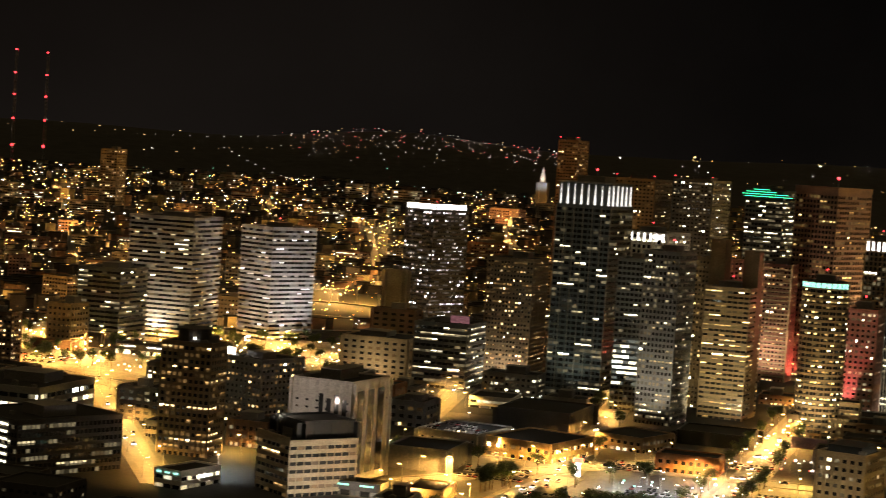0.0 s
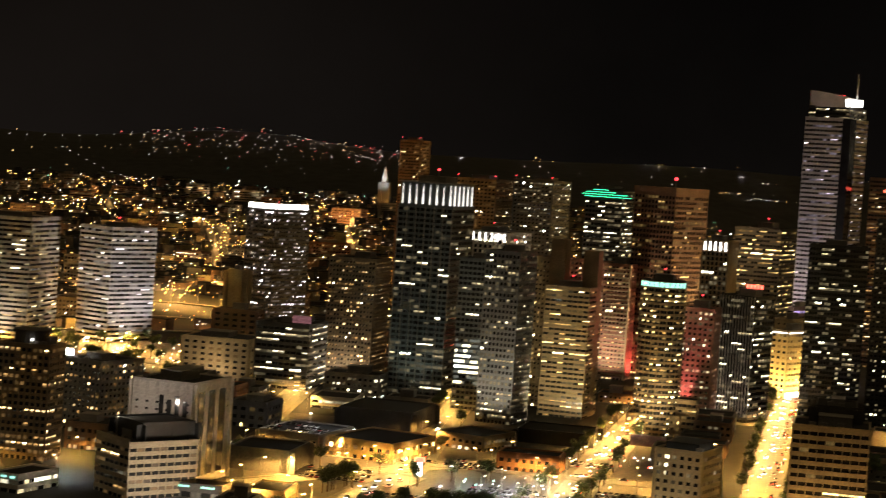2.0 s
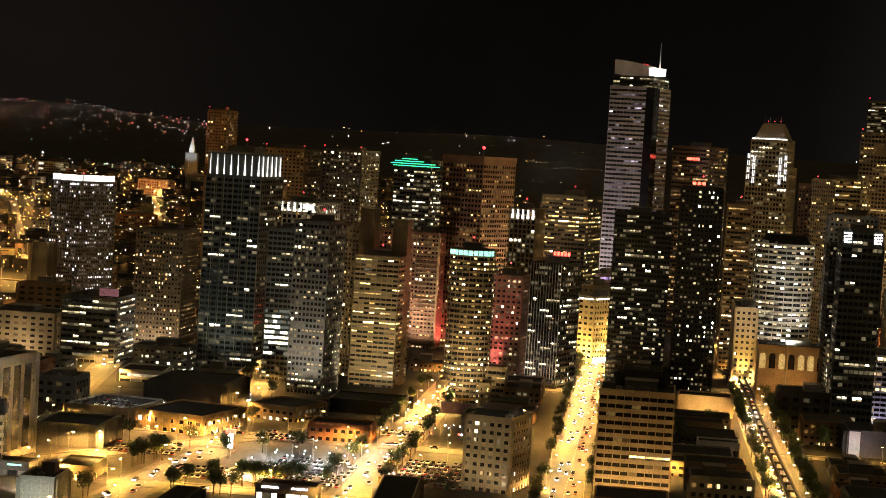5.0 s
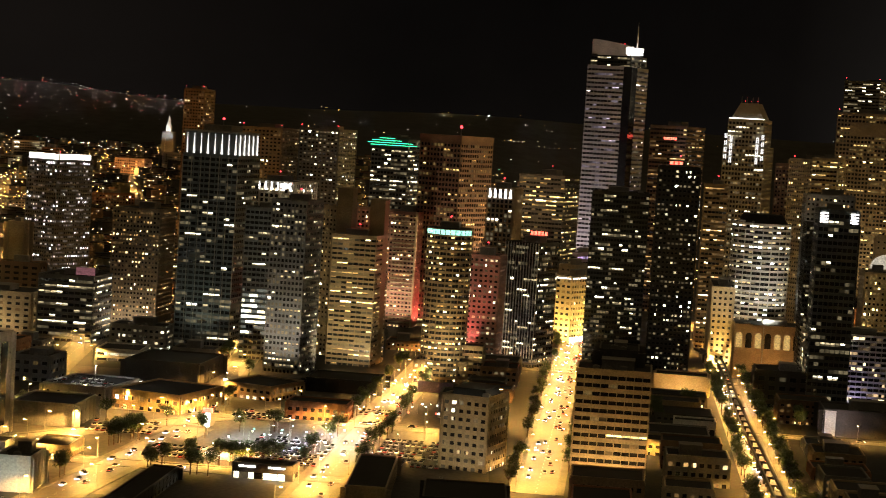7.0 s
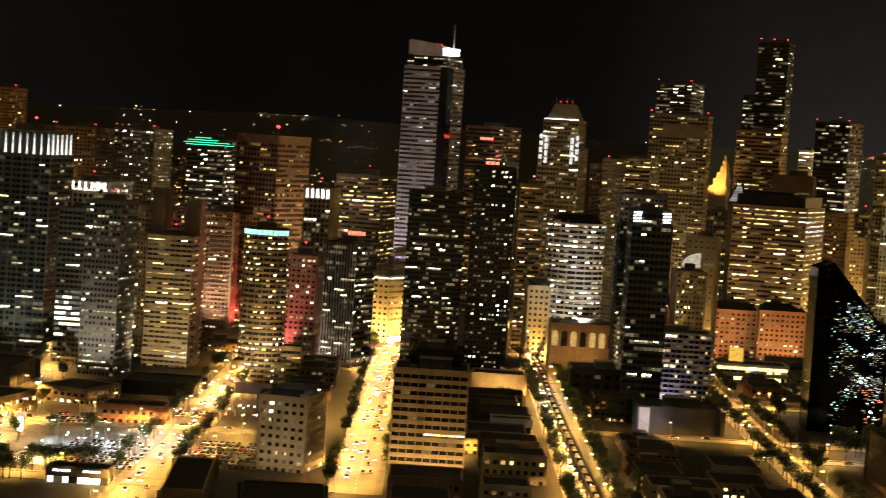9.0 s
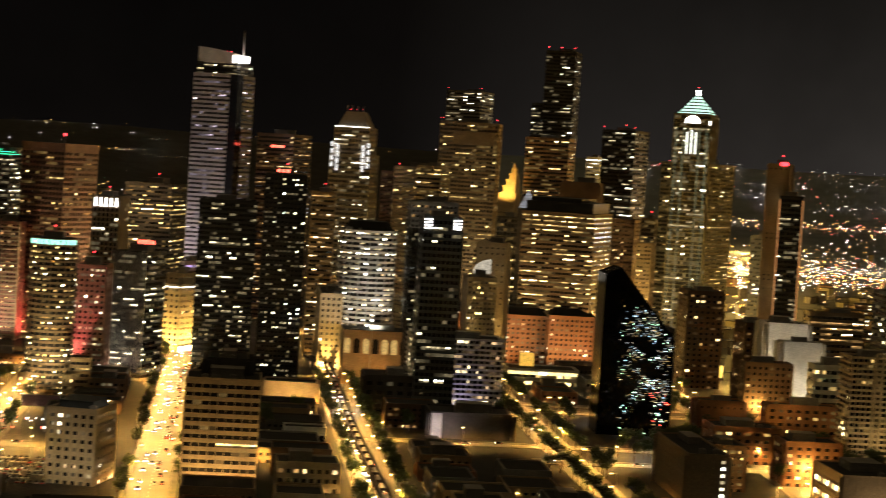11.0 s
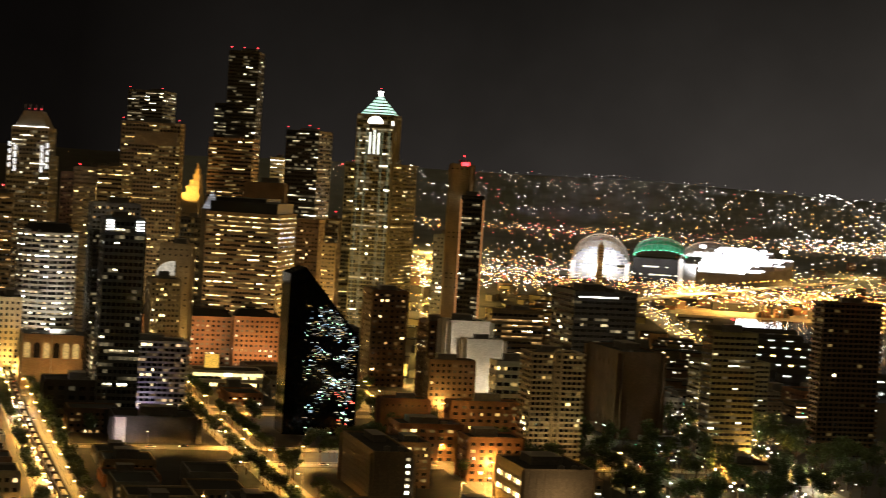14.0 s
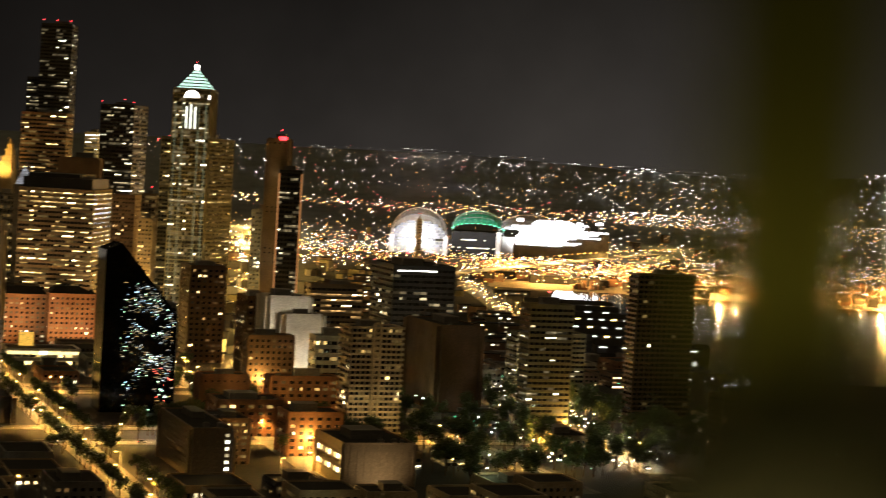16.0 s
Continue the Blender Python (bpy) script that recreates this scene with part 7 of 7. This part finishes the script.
LAMPS = [FLOOD, G["gold"][2], TURQ, G["warm"][2]]
for k, (x, y) in enumerate(((-255, 1420), (-150, 1480), (-110, 1340), (-210, 1300), (-70, 1420), (-290, 1500))):
    lamp_string("yard_lights", "scattered amber and white yard lamps", x, y, 34, 34, 20 + k, [G["gold"][2], SODIUM, FLOOD, G["gold"][2]])
lamp_string("market_lights", "cluster of white and amber market lamps", 812, 945, 40, 14, 1, LAMPS)
lamp_string("market_lights", "cluster of white and amber market lamps", 836, 1000, 36, 13, 2, LAMPS)
lamp_string("market_lights", "cluster of green and white yard lamps", 714, 880, 22, 9, 3, [TURQ, FLOOD, GREENLAMP])
lamp_string("market_lights", "cluster of white and amber yard lamps among trees", 775, 885, 40, 22, 9, LAMPS)
lamp_string("market_lights", "cluster of white and amber yard lamps among trees", 735, 820, 30, 22, 10, LAMPS)
lamp_string("market_lights", "cluster of white and amber yard lamps among trees", 690, 755, 26, 20, 11, LAMPS)
lamp_string("market_lights", "cluster of bright car park lamps", 110, 905, 26, 20, 12, [FLOOD, G["white"][2], TURQ])
lamp_string("market_lights", "cluster of bright street-level shop lamps", 185, 1010, 24, 16, 13, [FLOOD, G["violetw"][2], SIGN])
lamp_string("market_lights", "cluster of white lamps on a pier", 1050, 992, 30, 16, 4, [FLOOD, FLOOD, G["violetw"][2]])
lamp_string("market_lights", "cluster of white ferry dock lamps", 1470, 1430, 50, 22, 5, [FLOOD, FLOOD, G["white"][2]])
lamp_string("market_lights", "cluster of bright street-level shop lamps", 345, 1230, 26, 14, 6, LAMPS)
lamp_string("market_lights", "cluster of bright street-level shop lamps", 205, 1105, 20, 12, 7, LAMPS)
lamp_string("market_lights", "cluster of bright street-level shop lamps", 478, 1300, 20, 10, 8, LAMPS)


# ---------------------------------------------------------------- trees
def tree(rng, label):
    r = root_at("street_tree", label, "tree", 0, 0, 0)
    H = rng.uniform(9, 14)
    bm = bmesh.new()
    cone(bm, 0, 0, 0, H * 0.45, 0.22, 0.13, 6)
    for k in range(5):
        a = k * 1.3 + rng.random()
        e = Vector((math.cos(a) * H * 0.2, math.sin(a) * H * 0.2, H * 0.72))
        b = Vector((0, 0, H * 0.36))
        m = Matrix.Translation(b) @ (e - b).to_track_quat("Z", "Y").to_matrix().to_4x4()
        n0 = len(bm.verts)
        cone(bm, 0, 0, 0, (e - b).length, 0.1, 0.04, 5)
        bm.verts.ensure_lookup_table()
        for v in bm.verts[n0:]:
            v.co = m @ v.co
    part("trunk", bm, BARK, r)
    vs, fs = [], []
    blobs = [(Vector((rng.gauss(0, 1), rng.gauss(0, 1), rng.gauss(0, 0.7))).normalized() * H * rng.uniform(0.05, 0.26) + Vector((0, 0, H * 0.68)), H * rng.uniform(0.1, 0.2)) for _ in range(11)]
    for c, s in blobs:
        for _ in range(75):
            d = Vector((rng.gauss(0, 1), rng.gauss(0, 1), rng.gauss(0, 1))).normalized()
            p = c + d * s * rng.uniform(0.7, 1.15)
            u = d.orthogonal().normalized() * rng.uniform(0.2, 0.42)
            w = (d + Vector((rng.uniform(-.6, .6), rng.uniform(-.6, .6), rng.uniform(-.6, .6)))).normalized().cross(u).normalized() * rng.uniform(0.18, 0.35)
            n = len(vs)
            vs.extend(((p - u)[:], (p + w)[:], (p + u)[:], (p - w)[:]))
            fs.append((n, n + 1, n + 2, n + 3))
    me = bpy.data.meshes.new("crown")
    me.from_pydata(vs, [], fs)
    me.materials.append(LEAF)
    c = new("crown", me)
    c.parent = r
    return r


def joined(name, label, category, pairs):
    """What nobody could count, in one mesh: every part of each thing given, at its place."""
    vs, fs, ms, mats, n = [], [], [], [], 0
    for thing, m in pairs:
        for ob in thing.children:
            me = ob.data
            co = np.empty(len(me.vertices) * 3)
            me.vertices.foreach_get("co", co)
            q = np.array(m @ ob.matrix_basis)
            vs.append(co.reshape(-1, 3) @ q[:3, :3].T + q[:3, 3])
            slot = []
            for w in me.materials:
                if w not in mats:
                    mats.append(w)
                slot.append(mats.index(w))
            for f in me.polygons:
                fs.append([i + n for i in f.vertices])
                ms.append(slot[f.material_index])
            n += len(me.vertices)
    data = bpy.data.meshes.new(name)
    data.from_pydata(np.concatenate(vs).tolist(), [], fs)
    for w in mats:
        data.materials.append(w)
    data.polygons.foreach_set("material_index", ms)
    return tagged(new(name, data), label, category, kind="stuff")


rng = random.Random(2)
protos = [tree(rng, "leafy street tree lit by the lamps") for _ in range(4)]
spots = []
for (x, y, r0, r1, off, step) in ((222, 857, -60, 560, -12, 34), (222, 857, 0, 500, 12, 40), (322, 830, -120, 420, -10, 13), (322, 830, -120, 420, 11, 13), (443, 845, -140, 420, 9, 12), (443, 845, -140, 420, -9, 12),
                                  (118, 829, -20, 420, 12, 20), (118, 829, -20, 420, -12, 26)):
    k = r0
    while k < r1:
        if rng.random() < 0.75:
            spots.append((x + AV[0] * k + AV[1] * (off + rng.uniform(-1, 1)), y + AV[1] * k - AV[0] * (off + rng.uniform(-1, 1))))
        k += step * rng.uniform(0.8, 1.4)
for p, q, n in (((67, 956), (128, 1290), 12), ((530, 772), (690, 1215), 24), ((735, 741), (893, 1090), 20), ((-330, 1415), (-40, 1375), 20), ((-300, 1290), (-90, 1270), 16), ((-300, 1520), (-70, 1480), 16), ((480, 1000), (520, 1130), 10), ((420, 850), (560, 960), 14), ((505, 945), (600, 955), 26), ((540, 930), (600, 985), 22), ((585, 900), (660, 985), 22), ((560, 1035), (640, 1090), 26), ((505, 1010), (535, 1090), 12), ((395, 1000), (420, 1090), 16), ((335, 1010), (352, 1070), 12), ((60, 845), (115, 850), 12), ((20, 905), (70, 925), 7), ((-60, 860), (60, 850), 10), ((-60, 985), (100, 940), 14), ((30, 835), (100, 815), 8), ((-62, 871), (139, 1029), 18), ((-10, 745), (66, 950), 16), ((-60, 870), (120, 825), 14), ((2, 796), (32, 830), 8), ((34, 888), (50, 918), 8), ((48, 880), (62, 886), 6), ((98, 812), (118, 836), 8)):
    for _ in range(n):
        u = rng.random()
        spots.append((p[0] + (q[0] - p[0]) * u + rng.choice((-1, 1)) * 10.5, p[1] + (q[1] - p[1]) * u + rng.uniform(-2, 2)))


def inside_block(x, y):
    return any((x - bx) ** 2 + (y - by) ** 2 < (br * 0.95) ** 2 for bx, by, br, bh in FOOT)


spots = [s for s in spots if clear_of(*s, -2) and not inside_block(*s) and math.hypot(*s) > 790]
for k, (x, y) in enumerate(spots[:214]):
    if k < 4:
        protos[k].matrix_basis = pose(x, y, 0, 0, 0, rng.uniform(0, 360))
    else:
        copy_thing(protos[k % 4], pose(x, y, 0, 0, 0, rng.uniform(0, 360)))
grove = [(protos[k % 4], pose(x, y, 0, 0, 0, rng.uniform(0, 360))) for k, (x, y) in enumerate(spots[214:])]
for k in range(500):     # dark gardens behind the waterfront, and yards on the other side
    x, y = (rng.uniform(575, 880), rng.uniform(715, 1010)) if k < 400 else (rng.uniform(-330, -60), rng.uniform(1260, 1540))
    if clear_of(x, y, -2) and not inside_block(x, y) and math.hypot(x, y) > 780:
        grove.append((protos[k % 4], pose(x, y, -0.2, 0, 0, rng.uniform(0, 360)) @ Matrix.Scale(rng.uniform(0.9, 1.6) if k < 400 else 0.9, 4)))
joined("garden_trees", "dark leafy garden trees standing close together", "trees", grove)


# ---------------------------------------------------------------- cars
def car(label, colour, rough=0.3, lit=False):
    r = root_at("car", label, "car", 0, 0, 0)
    paint = surface("car_paint", colour, rough, 0.2, 0.1)
    bm = bmesh.new()
    box(bm, -0.9, 0.9, -2.2, 2.2, 0.35, 0.85)
    bmesh.ops.bevel(bm, geom=bm.edges[:], offset=0.12, segments=1)
    part("body", bm, paint, r)
    bm = bmesh.new()
    frustum(bm, 1.7, 2.7, 0.85, 1.35, 1.6, 1.42, 0, -0.2)
    part("cabin", bm, PANE, r)
    bm = bmesh.new()
    box(bm, -0.75, 0.75, -2.0, 2.0, 0.2, 0.36)
    for x in (-0.85, 0.85):
        for y in (-1.35, 1.35):
            n0 = len(bm.verts)
            cone(bm, 0, 0, -0.1, 0.1, 0.33, 0.33, 10)
            bm.verts.ensure_lookup_table()
            q = pose(x, y, 0.33, 0, 90, 0)
            for v in bm.verts[n0:]:
                v.co = q @ v.co
    part("chassis", bm, WALL["black"], r, "black chassis with four wheels")
    if lit:
        for x in (-0.6, 0.6):
            solid("headlight", r, HEAD, (x - 0.3, x + 0.3, 2.17, 2.3, 0.5, 0.85))
            solid("tail_light", r, TAIL, (x - 0.2, x + 0.2, -2.3, -2.17, 0.6, 0.8))
    return r


rng = random.Random(4)
park = [car("parked dark saloon car", (0.03, 0.03, 0.035)), car("parked silver car on asphalt", (0.5, 0.5, 0.52)), car("parked white car on asphalt", (0.75, 0.75, 0.73)), car("parked red car on asphalt", (0.3, 0.03, 0.03))]
drive = [car("dark car driving with lights on", (0.04, 0.04, 0.05), lit=True), car("white car driving with lights on", (0.7, 0.7, 0.7), lit=True)]
cars = []
for x0, y0, nu, nv, dv in ((80, 862, 14, 7, 11), (142, 862, 12, 7, 11), (12, 935, 13, 3, 14), (-30, 868, 12, 2, 13), (40, 870, 9, 3, 12), (92, 985, 9, 3, 12), (-70, 1015, 11, 2, 14), (160, 1010, 8, 2, 12)):
    for i in range(nu):
        for j in range(nv):
            if rng.random() < 0.85:
                u, v = i * 2.8, j * dv
                cars.append((x0 + u * AV[1] + v * AV[0], y0 - u * AV[0] + v * AV[1], -16.5 + (180 if rng.random() < 0.4 else 0), 0.0))
for x0, y0, nu, nv, dv in ((-300, 1300, 16, 3, 16), (-190, 1330, 15, 3, 16)):
    for i in range(nu):
        for j in range(nv):
            if rng.random() < 0.6:
                u, v = i * 3.0, j * dv
                cars.append((x0 + u * AV[1] + v * AV[0], y0 - u * AV[0] + v * AV[1], -16.5, 0.0))
deck, dw, dd, dh = T["n8"]
for i in range(9):
    for j in range(3):
        if rng.random() < 0.7:
            p = deck.matrix_basis @ Vector((-dw / 2 + 4 + i * (dw - 8) / 8, -dd / 2 + 6 + j * 11, 0))
            cars.append((p.x, p.y, -10, dh + 0.06))
used = [0] * 4
rest = []
for i, (x, y, a, z) in enumerate(cars):
    k = rng.choice((0, 0, 1, 1, 2, 3))
    if i > 130:
        rest.append((park[k], pose(x, y, z, 0, 0, a)))
        continue
    if used[k]:
        copy_thing(park[k], pose(x, y, z, 0, 0, a))
    else:
        park[k].matrix_basis = pose(x, y, z, 0, 0, a)
    used[k] = 1
joined("parked_cars", "many parked cars in lamplit lots", "cars", rest)
used, flow = [0, 0], []
for p, q, w in ROADS:
    L = (q - p).length
    t = (q - p).normalized()
    n = Vector((t.y, -t.x))
    for _ in range(int(L / (9 if w > 16 else 16 if w > 14 else 60))):
        s = rng.choice((-1, 1))
        c = p + t * rng.uniform(5, L - 5) + n * s * w * rng.choice((0.1, 0.2, 0.3))
        if c.length < 790:
            continue
        spot = pose(c.x, c.y, 0.1, 0, 0, math.degrees(math.atan2(-t.x, t.y)) + (180 if s < 0 else 0))
        k = rng.choice((0, 1))
        if not used[k]:
            drive[k].matrix_basis = spot
        elif sum(used) < 105 and rng.random() < 0.5:
            copy_thing(drive[k], spot)
        else:
            flow.append((drive[k], spot))
            continue
        used[k] += 1
joined("street_traffic", "many cars with lights on in lamplit streets", "cars", flow)

# ---------------------------------------------------------------- the viewing deck that carries the eye
r = root_at("viewing_tower", "concrete tower shaft under the viewing deck", "tower", 0, 0, 0)
bm = bmesh.new()
cone(bm, 0, 0, 0, 152.9, 5, 2.4, 16)
part("shaft", bm, WALL["concrete"], r)
bm = bmesh.new()
cone(bm, 0, 0, 152.9, 153.3, 3.75, 3.75, 40)
part("deck_floor", bm, WALL["dark"], r)
bm = bmesh.new()
cone(bm, 0, 0, 157.0, 157.3, 3.9, 3.9, 40)
part("deck_roof", bm, WALL["dark"], r)
# near-black so that the added lamp leaves the base dark
BASE_DARK = surface("near_black_base", (0.004, 0.004, 0.004), 0.95)
POST = surface("olive_painted_post", (0.21, 0.215, 0.055), 0.6)
for a in (42.55, 125, 200, 275):
    bm = bmesh.new()
    box(bm, -0.075, 0.075, -0.05, 0.05, 153.3, 157.0)
    bmesh.ops.bevel(bm, geom=bm.edges[:], offset=0.02, segments=2)
    ob = part("window_post", bm, POST, r, "slim dark olive window post")
    ob.matrix_basis = pose(3.49 * math.sin(radians(a)), 3.49 * math.cos(radians(a)), 0, 0, 0, -a)
    # flared base shaped to fit a dark mass in the camera's view
    bm = bmesh.new()
    frustum(bm, 0.44, 0.14, 154.70, 0.20, 0.12, 154.81, 0.08)
    box(bm, -0.14, 0.30, -0.07, 0.07, 153.3, 154.70)
    ob = part("post_base", bm, BASE_DARK, r)
    ob.matrix_basis = pose(3.47 * math.sin(radians(a)), 3.47 * math.cos(radians(a)), 0, 0, 0, -a)
# unseen lamp added close to the post for its upward-fading light
bm = bmesh.new()
cone(bm, 2.25, 2.455, 154.53, 154.62, 0.035, 0.05, 12)
part("floor_lamp_head", bm, glow("added_post_light", (1, 0.80, 0.2), 20, 0.1, True), r, "unseen warm lamp added to light the window post")
bm = bmesh.new()
cone(bm, 2.25, 2.455, 153.3, 154.53, 0.02, 0.02, 8)
part("floor_lamp_stand", bm, WALL["black"], r)
